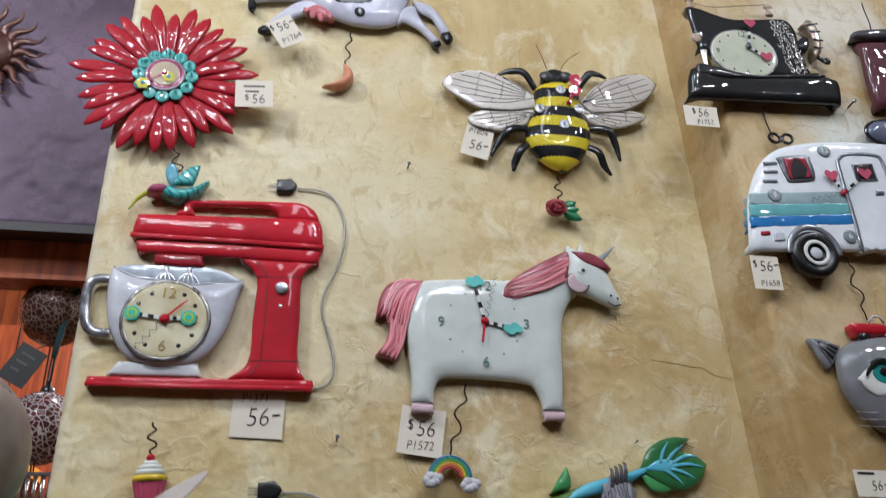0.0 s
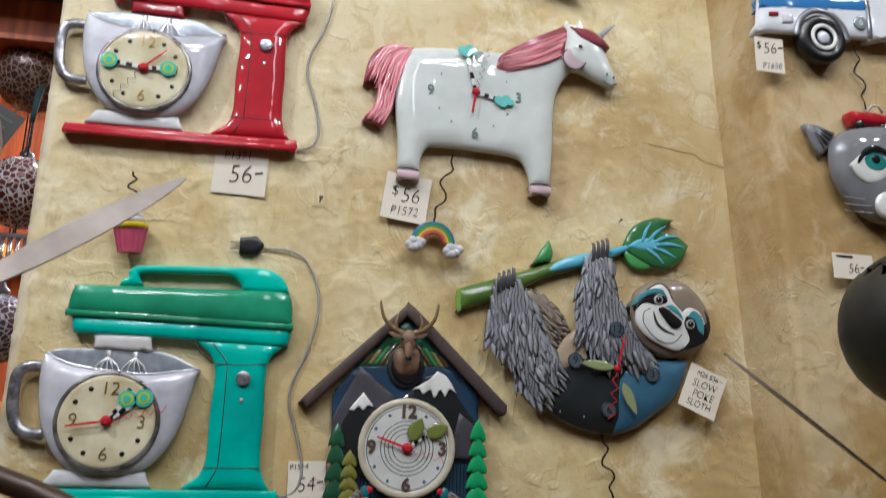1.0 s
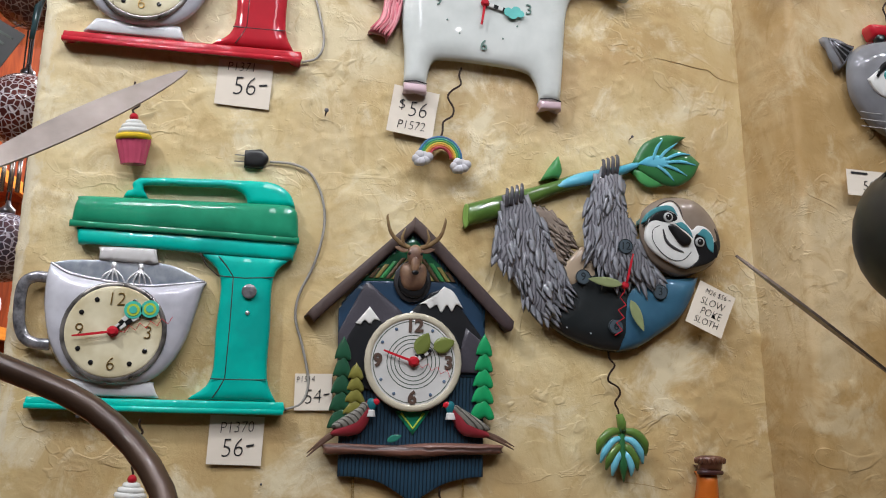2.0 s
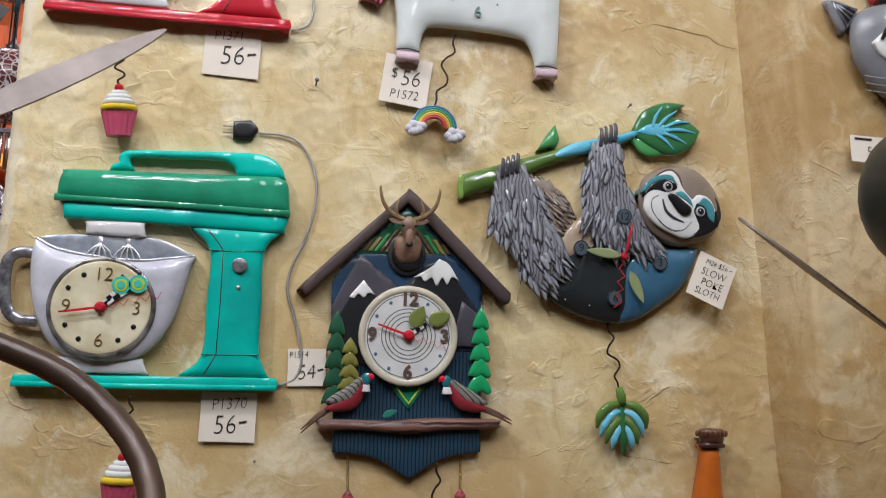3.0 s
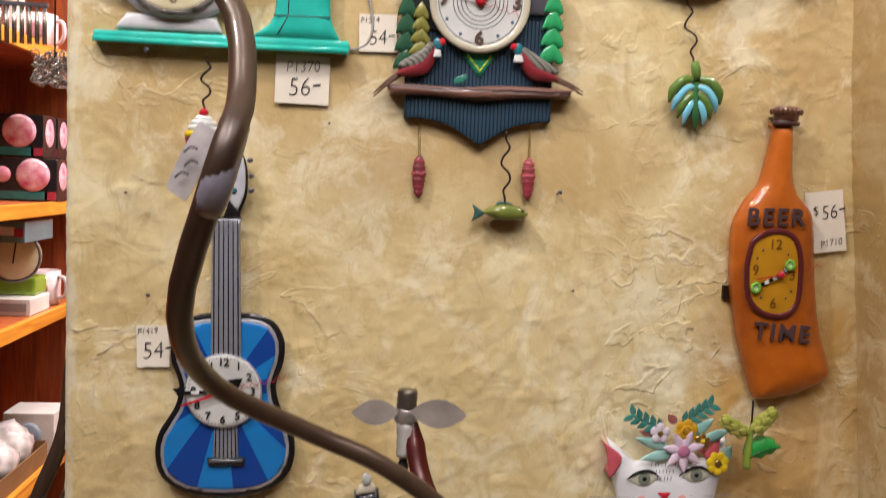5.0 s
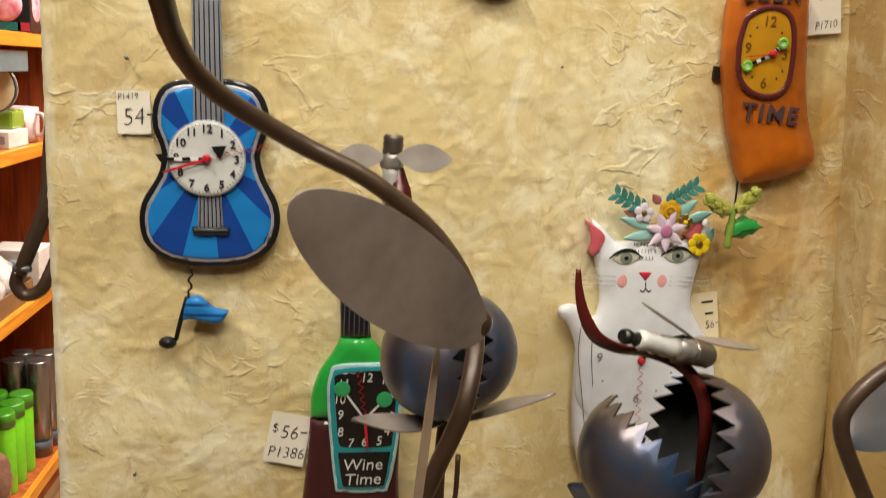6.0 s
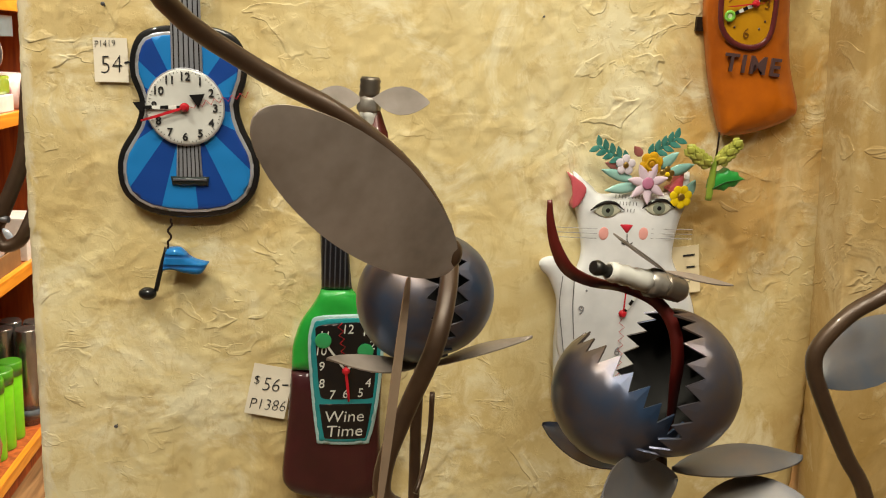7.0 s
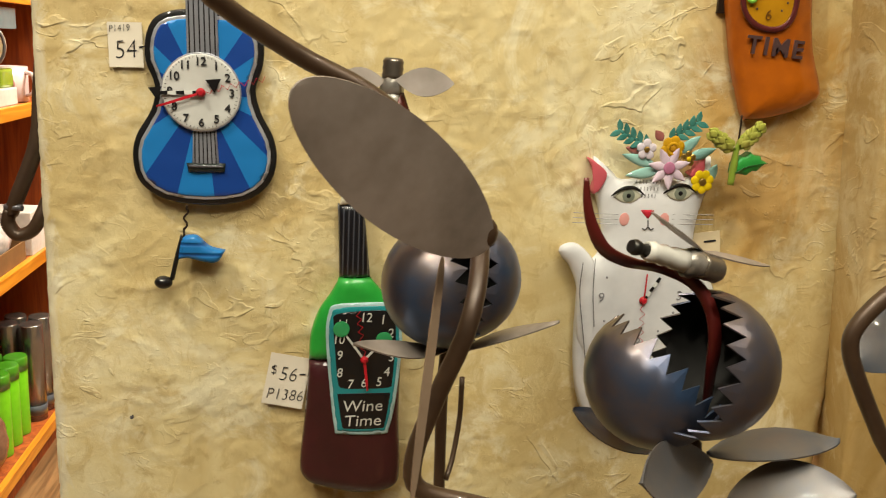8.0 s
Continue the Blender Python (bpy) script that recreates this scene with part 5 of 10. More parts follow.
    part("chest", relief([(-0.0805, 0.0099), (-0.0686, 0.033), (-0.0523, 0.0476), (-0.0403, 0.0393), (-0.0277, 0.009), (-0.0405, -0.0025), (-0.07, -0.0039)], 0.030, 0.010, 0.014, 0.006), paint("sloth_tan", "a08f78", 0.3), t)
    furm = paint("sloth_grey", "8c8e94", 0.3, second="707278", grain=160)
    tanfur = paint("sloth_tan_fur", "8a7d70", 0.3, second="6d6258", grain=160)
    back_pts = [(-0.1189, 0.0919), (-0.0945, 0.0906), (-0.0784, 0.0764), (-0.0629, 0.058), (-0.0685, 0.0398), (-0.0826, 0.0173), (-0.0937, 0.0331), (-0.1049, 0.0611)]
    leg_pts, arm_pts = [(-0.1563, 0.1012), (-0.1315, 0.1062), (-0.1133, 0.0853), (-0.1007, 0.0614), (-0.0923, 0.0386), (-0.0812, 0.0187), (-0.0686, 0.0071), (-0.0714, -0.0066), (-0.0742, -0.0189), (-0.0881, -0.029), (-0.0922, -0.0466), (-0.1018, -0.0483), (-0.1252, -0.0238), (-0.1473, 0.0067), (-0.1624, 0.0214), (-0.168, 0.0386), (-0.1642, 0.0618)], [(-0.0312, 0.1444), (-0.0081, 0.1482), (-0.0031, 0.1358), (0.0017, 0.1064), (0.0172, 0.0653), (0.0314, 0.0382), (0.0528, 0.0114), (0.0439, -0.0001), (0.0151, 0.0021), (-0.0192, 0.008), (-0.039, 0.0249), (-0.0502, 0.0422), (-0.0494, 0.0893), (-0.0414, 0.1191)]
    coat = lines("carved_grey_fur", "85858b", "5a5a60", 0.0044, "X", 0.3, 0.9, 0.4, 0.7, 7.0)
    leg = part("leg", relief(leg_pts, 0.030, 0.018, 0.022, 0.007), coat, t)
    arm = part("arm", relief(arm_pts, 0.036, 0.016, 0.020, 0.007), coat, t)
    fur_part(leg, leg_pts, 0.0405, (-100, -48), furm, 0.0215, 4)
    fur_part(arm, arm_pts, 0.0455, (-112, -48), furm, 0.0205, 5)
    back = part("shoulder", relief(back_pts, 0.026, 0.010, 0.012, 0.007), tanfur, t)
    fur_part(back, back_pts, 0.033, (-70, -30), tanfur, 0.014, 6)
    for px, pz in ((-0.1536, 0.1034), (-0.0283, 0.151)):
        for k in range(4):
            part("claw", rod([(px + 0.0062 * k + q[0], -q[1], pz + 0.0025 * k + q[2]) for q in ((0.000, 0.046, -0.014), (0.0, 0.053, -0.002), (0.001, 0.046, 0.008), (0.001, 0.032, 0.011))], [0.0024, 0.0027, 0.0021, 0.0009], 7), paint("claw_grey", "4c4c51", 0.3), leg if px < -0.06 else arm)
    head = part("head", relief([(0.024, 0.0895), (0.0345, 0.1064), (0.0604, 0.1187), (0.0975, 0.1176), (0.1226, 0.0955), (0.1331, 0.0662), (0.1235, 0.0373), (0.0993, 0.022), (0.0697, 0.0164), (0.0407, 0.0289), (0.0243, 0.0517)], 0.034, 0.026, 0.034, 0.007), paint("sloth_head_tan", "8a7c6e", 0.3, second="716558"), t)
    part("face_mask", relief([(0.0253, 0.0728), (0.0291, 0.0884), (0.0454, 0.1043), (0.0602, 0.1102), (0.0697, 0.1037), (0.0762, 0.0899), (0.0878, 0.0764, 1), (0.0968, 0.0826), (0.1117, 0.0777), (0.1195, 0.0619), (0.1178, 0.0497), (0.1018, 0.0334), (0.0809, 0.0253), (0.0604, 0.0299), (0.0373, 0.0427), (0.0251, 0.0588)], 0.0575, 0.006, 0.010, 0.006), WHITE, head)
    for pts in ([(0.0246, 0.0769, 1), (0.0342, 0.0902), (0.0498, 0.0989), (0.0659, 0.0942), (0.0672, 0.0858), (0.0524, 0.0814), (0.0363, 0.0832)], [(0.1203, 0.0626, 1), (0.1222, 0.0457), (0.1077, 0.033), (0.0802, 0.0246, 1), (0.0944, 0.0379), (0.0917, 0.0497), (0.0882, 0.0601), (0.0929, 0.071), (0.1025, 0.0701), (0.1128, 0.0608)]):
        part("eye_patch", relief(pts, 0.0620, 0.002, 0.003, 0.005), BLACK, head)
    for pts in ([(0.0239, 0.0811, 1), (0.0284, 0.094), (0.0439, 0.1028), (0.0601, 0.1038), (0.0681, 0.0922, 1), (0.0571, 0.0979), (0.0424, 0.0956), (0.0306, 0.0878)], [(0.0943, 0.0697, 1), (0.1027, 0.0779), (0.1123, 0.0721), (0.1165, 0.061), (0.1155, 0.0468, 1), (0.1081, 0.0527), (0.1039, 0.0652)], [(0.0642, 0.0821, 1), (0.0746, 0.0841), (0.0848, 0.0748), (0.0883, 0.0644, 1), (0.0803, 0.0717), (0.0715, 0.0768)]):
        part("brow", relief(pts, 0.0640, 0.0015, 0.002, 0.005), paint("brow_teal", "4f9096", second="3c7a84"), head)
    for c in ((0.0548, 0.0893), (0.0971, 0.0599)):
        part("eye", relief(oval(*c, 0.0062, None, 14), 0.0660, 0.002, 0.003, 0.004), paint("eye_grey", "b0b2b0"), head)
        part("pupil", ball((c[0], -0.0685, c[1]), (0.0042, 0.0016, 0.0042), seg=10), BLACK, head)
        part("eye_glint", ball((c[0] - 0.0012, -0.0700, c[1] + 0.001), 0.0008, seg=6), WHITE, head)
    part("nose", relief([(0.0546, 0.0773), (0.0627, 0.0806), (0.0758, 0.0714), (0.0853, 0.0635), (0.0829, 0.0549), (0.0726, 0.0536), (0.0639, 0.0623)], 0.0650, 0.007, 0.006, 0.004), BLACK, head)
    part("mouth", rod([(u, -0.0645, v) for u, v in [(0.0479, 0.0734), (0.0521, 0.0588), (0.0622, 0.0503), (0.0754, 0.0454)]], [0.0009, 0.0020, 0.0020, 0.0008], 6), paint("mouth_grey", "3c3a3c"), head)
    part("lip_line", rod([(u, -0.0637, v) for u, v in [(0.0436, 0.078), (0.0347, 0.0719), (0.0346, 0.0579), (0.046, 0.0431), (0.0605, 0.0348), (0.0752, 0.0362), (0.0857, 0.0466)]], 0.0005, 5), INK, head)
    part("mask_line", rod([(u, -0.0590, v) for u, v in [(0.0291, 0.0898), (0.0454, 0.1057), (0.0603, 0.1116), (0.0712, 0.1045), (0.0769, 0.0899), (0.0878, 0.0771)]], 0.0007, 5), INK, head)
    part("temple", relief([(0.1163, 0.0866, 1), (0.1251, 0.0757), (0.1292, 0.0588), (0.1243, 0.043, 1), (0.1202, 0.0583)], 0.050, 0.002, 0.004, 0.005), paint("temple_dark", "2e2a28"), head)
    fore = [(0.075, 0.1083), (0.0943, 0.1066), (0.0999, 0.0884), (0.0878, 0.0792), (0.0777, 0.0914)]
    fur_part(head, fore, 0.051, (-80, -60), tanfur, 0.009, 8)
    rnd = random.Random(12)
    speck = paint("star_white", "c4ccd0", 0.4)
    for p in [(-0.0518, -0.0207), (-0.0365, -0.0411), (-0.0728, -0.0552), (-0.0631, -0.0333), (-0.0208, -0.0262), (-0.0422, -0.0608), (0.022, -0.0231), (0.0552, -0.0272), (0.0347, -0.0431), (0.0775, -0.0013), (0.0626, -0.0186), (-0.0839, -0.0342)]:
        part("star_dot", ball((p[0], -0.0375 - 0.004 * (p[0] > 0), p[1]), (rnd.uniform(0.0007, 0.0015), 0.001, rnd.uniform(0.0007, 0.0015)), seg=6), speck, t)
    pale = paint("chalk_grey", "20282c", 0.5)
    for words, at, y in (("12", (-0.0003, 0.049), 0.053), ("9", (-0.0539, 0.0078), 0.044), ("3", (0.0468, -0.0055), 0.046), ("6", (-0.0111, -0.0516), 0.044)):
        d = part("numeral_disc", relief(oval(*at, 0.0095, None, 16), 0.003, 0.001, 0.002, 0.005, y), paint("slate_disc", "46525a"), t)
        writing("numeral", words, 0.014, pale, d, at, y + 0.0045, 0, 0.001)
        part("numeral_ring", rod([(q[0], -y - 0.0040, q[1]) for q in oval(*at, 0.0090, None, 20)], 0.0006, 5, closed=True, n=1), pale, d)
    sprig = paint("sage_leaf", "8f9a6a", 0.5)
    part("hour_hand", leaf_plate(bmesh.new(), (-0.005, 0.0005), (-0.0489, 0.0053), 0.012, -0.055, -0.055, 0.001, 8), sprig, t)
    part("minute_hand", leaf_plate(bmesh.new(), (0.0063, -0.0182), (0.023, -0.0558), 0.013, -0.055, -0.055, 0.001, 8), sprig, t)
    c = np.array((0.0, 0.0))
    hand("second_hand", t, c, (0.009, 0.0398), 0.058, 0.0032, HAND_RED)
    hand("alarm_hand", t, c, (-0.0098, -0.0637), 0.052, 0.0016, HAND_RED, 0.0045)
    hub(t, c, 0.048, 0.005)
    pendulum_wire(t, (-0.0149, -0.0814), (-0.0008, -0.1611), 0.014, 0.0013, 0.006)
    return t


def palm_leaf(place):
    t = thing("leaf_pendulum", place, "lobed green and blue leaf pendulum on a wire", "pendulum")
    moss, blue = paint("moss_branch", "5f7d2e"), paint("blue_branch", "4fa3bd")
    part("stalk", rod([(-0.003, -0.014, 0.042), (-0.001, -0.016, 0.032), (0, -0.015, 0.022)], [0.0045, 0.0062, 0.005], 8, n=2), moss, t)
    for k in (-1, 1):
        for i, (pts, r, m) in enumerate(((((0, 0.022), (0.016, 0.020), (0.028, 0.008), (0.031, -0.006)), 0.0058, moss), (((0, 0.014), (0.013, 0.010), (0.023, -0.003), (0.027, -0.016)), 0.0046, blue), (((0, 0.007), (0.009, 0.000), (0.017, -0.012), (0.020, -0.024)), 0.0050, moss), (((0, -0.001), (0.006, -0.008), (0.011, -0.020), (0.012, -0.031)), 0.0046, blue))):
            part("lobe", rod([(k * x, -0.014 - 0.004 * math.sin(math.pi * j / 3), z) for j, (x, z) in enumerate(pts)], [r * 0.6, r, r, r * 0.3], 8, flat=0.6), m, t)
    part("tip_lobe", rod([(0, -0.013, 0.024), (0, -0.016, 0.0), (0.001, -0.017, -0.020), (0.003, -0.013, -0.038)], [0.005, 0.0045, 0.0055, 0.001], 8, flat=0.6), paint("leaf_green", "33703a"), t)
    return t


sloth((0.3405, 0.0, 1.5827))
palm_leaf((0.3401, 0.0, 1.3827))
price_tag((0.4565, 1.5592), 0.0521, 0.0579, 23.3, (("M26 $56-", 0.0, 0.36, 0.17), ("SLOW", 0.0, 0.13, 0.24), ("POKE", 0.04, -0.10, 0.24), ("SLOTH", 0.0, -0.32, 0.22)), 0.0, "white card tag reading slow poke sloth", 0.003, 0.02)

# ---- red flower clock ----


def flower(place):
    t = thing("flower_clock", place, "red many-petalled flower clock with a teal dial", "wall clock")
    rnd = random.Random(11)
    PETAL = paint("petal_red", "a50c20", second="8a0918")
    meshes = []
    for k in range(3):
        bm = bmesh.new()
        rows = []
        for i in range(11):
            f = i / 10
            w = 0.0098 * ((0.5 + 0.5 * math.sin(math.pi / 2 * f / 0.62)) if f < 0.62 else max(0.03, 1 - ((f - 0.62) / 0.38) ** 2.4) ** 0.6)
            loop = []
            for j in range(12):
                a = 2 * math.pi * j / 12
                dish = 1.0 - 0.25 * max(0, math.sin(a)) ** 4
                loop.append(bm.verts.new((w * math.cos(a) * (1 + 0.05 * k), -0.030 - 0.012 * math.sin(math.pi * f) - 0.010 * f - 0.0075 * math.sin(a) * dish * min(1, w / 0.006), 0.028 + f * (0.098 + 0.004 * k))))
            rows.append(loop)
        for A, B in zip(rows[:-1], rows[1:]):
            for j in range(12):
                bm.faces.new((A[j], A[(j + 1) % 12], B[(j + 1) % 12], B[j])).smooth = True
        bm.faces.new(rows[0][::-1])
        bm.faces.new(rows[-1])
        me = bpy.data.meshes.new("petal")
        bmesh.ops.recalc_face_normals(bm, faces=bm.faces[:])
        bm.to_mesh(me)
        bm.free()
        me.materials.append(PETAL)
        meshes.append(me)
    for i in range(30):
        ob = new("petal", meshes[i % 3])
        ob.parent = t
        s = (1.0 if i % 2 else 0.93) * rnd.uniform(0.96, 1.05)
        ob.matrix_local = Matrix.Translation((0, 0.006 * (i % 2), 0)) @ pose(0, 0, 0, 0, 360 * i / 30 + rnd.uniform(-2.5, 2.5), 0) @ Matrix.Diagonal((1, 1, s, 1))
    part("flower_heart", relief(oval(0, 0, 0.038), 0.030, 0.012, 0.016, 0.007), RED_DARK, t)
    for i in range(12):
        a = radians(90 - 30 * (i + 1))
        p = (0.037 * math.cos(a), 0.037 * math.sin(a))
        bead = part("numeral_bead", ball((p[0], -0.050, p[1]), (0.0100, 0.0055, 0.0100)), paint("teal_bead", "3a9a96", second="7ab8b4", blot=70), t)
        writing("numeral", str(i + 1), 0.011, paint("bead_ink", "12504c"), bead, p, 0.0585, 0, 0.001)
    disc("dial", t, (0, 0), 0.026, 0.048, 0.006, paint("dial_magenta", "a6436e"))
    disc("dial_centre", t, (0, 0), 0.021, 0.055, 0.003, paint("dial_cream", "c9b9a0"))
    ring("dial_rim", t, (0, 0), 0.027, 0.055, 0.0022, paint("rim_grey", "8f8f96"))
    for name, c, s in (("minute_hand", (-0.028, -0.020), 0.0060), ("hour_hand", (0.006, -0.006), 0.0056)):
        arm = hand(name, t, (0.0, 0.0), np.array(c) * 0.99, 0.060, 0.003, paint("hand_pink", "b8647c"))
        bm = bmesh.new()
        for k in range(6):
            a = math.pi * k / 3
            relief(oval(c[0] + s * math.cos(a), c[1] + s * math.sin(a), s * 0.7, None, 10), 0.001, 0, 0.001, 0.006, 0.0605 + 0.0002 * k, bm=bm)
        part("hand_flower", bm, paint("hand_yellow", "d8cf5a"), arm)
        disc("hand_centre", arm, c, s * 0.5, 0.0625, 0.001, paint("hand_blue", "4f9ab0"), None, "", 0.0005)
    hub(t, (0, 0), 0.058, 0.004)
    pendulum_wire(t, (0.0227, -0.1114), (0.0376, -0.1625), 0.016, 0.0013, 0.006)
    return t


def hummingbird(place):
    t = thing("hummingbird_pendulum", place, "turquoise hummingbird pendulum with a yellow flower bill", "pendulum")
    tq = lines("turquoise_feathers", "55bcb8", "2a8088", 0.006, "DIAGONAL", 0.35, 0.5, 0.4)
    part("body", relief([(-0.0359, -0.0026, 1), (-0.0269, 0.0034), (-0.0155, 0.0033), (-0.0014, -0.001), (0.0186, 0.004), (0.0372, 0.0162, 1), (0.0269, -0.0025), (0.0132, -0.0159), (-0.0053, -0.0199), (-0.0211, -0.013), (-0.0323, -0.0076)], 0.012, 0.010, 0.010, 0.005, 0.004), tq, t)
    part("throat", relief([(-0.0454, -0.0103, 1), (-0.038, 0.0017), (-0.0231, 0.0037), (-0.0149, -0.002), (-0.0214, -0.0104), (-0.0348, -0.0114)], 0.014, 0.009, 0.008, 0.005, 0.005), paint("throat_pink", "a8506e"), t)
    part("bill", rod([(u, -0.018, v) for u, v in [(-0.0412, -0.0083), (-0.054, -0.0188), (-0.0641, -0.0369)]], [0.004, 0.003, 0.0012], 7), paint("bill_lime", "b9bb3a"), t)
    part("wing", relief([(-0.0110, 0.0010, 1), (0.0010, 0.0200), (0.0110, 0.0290), (0.0240, 0.0335, 1), (0.0215, 0.0170), (0.0170, 0.0020, 1)], 0.005, 0.003, 0.004, 0.005, 0.022), tq, t)
    part("wing", relief([(-0.0120, 0.0020, 1), (-0.0215, 0.0160), (-0.0225, 0.0320), (-0.0160, 0.0395), (-0.0085, 0.0320), (-0.0040, 0.0140, 1)], 0.005, 0.003, 0.004, 0.005, 0.012), paint("wing_sky", "6aa7bb"), t)
    return t


flower((-0.3100, 0.0, 2.2977))
hummingbird((-0.2688, 0.0, 2.1168))
price_tag((-0.181, 2.2742), 0.0541, 0.0477, -4.1, (("$56", 0.1, -0.22, 0.50), ("=", 0.0, 0.28, 0.28), ("=", -0.05, 0.08, 0.18)), 0.0, "white card price tag hung on the flower clock", 0.002, 0.03, paint("grey_ink", "6a666a", 0.7, coat=0.0))

# ---- cow clock ----


def cow(place):
    t = thing("cow_clock", place, "white cow clock with black spots and pink udder", "wall clock")
    hide = paint("cow_white", "c9c8d4", second="b4b4c2")
    part("body", relief([(-0.0679, 0.0031), (-0.032, -0.0183), (0.0034, -0.0264), (0.0387, -0.0246), (0.0608, -0.0131), (0.074, 0.0203), (0.0876, 0.0805), (0.0827, 0.1593), (0.0445, 0.1916), (-0.0397, 0.1793), (-0.0836, 0.1358), (-0.0931, 0.0629)], 0.022, 0.026, 0.034, 0.008), hide, t)
    for pts in ([(-0.0819, 0.0206, 1), (-0.0593, 0.0075), (-0.0675, -0.0047), (-0.0929, -0.0166), (-0.1176, -0.0328), (-0.1353, -0.0479, 1), (-0.144, -0.0446), (-0.1462, -0.0383, 1), (-0.1274, -0.0152), (-0.1031, 0.0101)], [(0.056, 0.0147, 1), (0.0876, 0.0277), (0.0967, 0.0058), (0.1147, -0.0203), (0.1298, -0.0376, 1), (0.1235, -0.045), (0.1163, -0.0436, 1), (0.0967, -0.0224), (0.0742, -0.0104), (0.0599, -0.0132)], [(0.0858, 0.0391, 1), (0.1151, 0.031), (0.1331, 0.0079), (0.1464, -0.0201, 1), (0.139, -0.0277), (0.1309, -0.0241, 1), (0.1176, 0.0026), (0.0967, 0.015)], [(-0.0874, 0.0405, 1), (-0.0819, 0.0206), (-0.1207, 0.0135), (-0.1547, 0.0071, 1), (-0.1715, 0.0028), (-0.1758, 0.0134, 1), (-0.1395, 0.0339)]):
        part("leg", relief(pts, 0.020, 0.014, 0.012, 0.006), hide, t)
    for pts in ([(-0.1462, -0.0383, 1), (-0.1353, -0.0479, 1), (-0.1447, -0.0576), (-0.1541, -0.0554), (-0.1556, -0.047)], [(0.1163, -0.0436, 1), (0.1298, -0.0376, 1), (0.1324, -0.0484), (0.1243, -0.0548), (0.1171, -0.0523)], [(0.1318, -0.024, 1), (0.1464, -0.0178, 1), (0.1516, -0.033), (0.1469, -0.0424), (0.137, -0.0413)], [(-0.1756, 0.0112, 1), (-0.1638, 0.0127, 1), (-0.162, -0.0094), (-0.173, -0.0107)]):
        part("hoof", relief(pts, 0.022, 0.014, 0.010, 0.005), BLACK, t)
    part("spot", relief([(-0.042, 0.0142), (-0.0154, 0.0095), (0.02, 0.0172), (0.0147, 0.0535), (-0.0345, 0.0472)], 0.046, 0.003, 0.004, 0.008), BLACK, t)
    part("numeral_disc", relief(oval(*(0.0001, -0.0045), 0.0085), 0.046, 0.003, 0.003, 0.005), BLACK, t)
    writing("numeral", "6", 0.012, SILVER, t, (0.0001, -0.0045), 0.0500, 0, 0.001)
    pink = paint("udder_pink", "c6767c")
    part("udder", relief([(-0.0865, -0.007), (-0.068, 0.0053), (-0.0501, -0.0026), (-0.039, -0.0169, 1), (-0.0535, -0.0231), (-0.0668, -0.018), (-0.08, -0.0151)], 0.034, 0.012, 0.012, 0.006), pink, t)
    for a, b in (((-0.0732, -0.0121), (-0.0734, -0.0254)), ((-0.0617, -0.0152), (-0.0593, -0.0304)), ((-0.0496, -0.0137), (-0.044, -0.0231)), ((-0.0829, -0.0088), (-0.086, -0.0158))):
        part("teat", rod([(a[0], -0.044, a[1]), (b[0], -0.044, b[1])], [0.0052, 0.0036], 8, n=3), pink, t)
    pendulum_wire(t, (-0.0122, -0.0338), (-0.0191, -0.1077), 0.016, 0.0013, 0.004)
    return t


def moon(place):
    t = thing("moon_pendulum", place, "pale orange crescent moon pendulum", "pendulum")
    part("crescent", relief([(0.0057, 0.0324, 1), (0.0182, 0.0208), (0.0222, 0.0043), (0.014, -0.0091), (-0.0036, -0.017), (-0.025, -0.0129, 1), (-0.0083, -0.0071), (0.0033, 0.0024), (0.0063, 0.0164)], 0.006, 0.010, 0.008, 0.004, 0.006), paint("moon_peach", "d39a74", second="c27a56"), t)
    return t


cow((-0.0314, 0.0, 2.4549))
moon((-0.0588, 0.0, 2.3234))
price_tag((-0.143, 2.3923), 0.0401, 0.0542, -31.1, (("$56-", 0.0, 0.20, 0.44), ("P1764", 0.05, -0.28, 0.28)), 0.0, "white card price tag hung on the cow clock's hoof", 0.002, 0.03)

# ---- bee clock ----


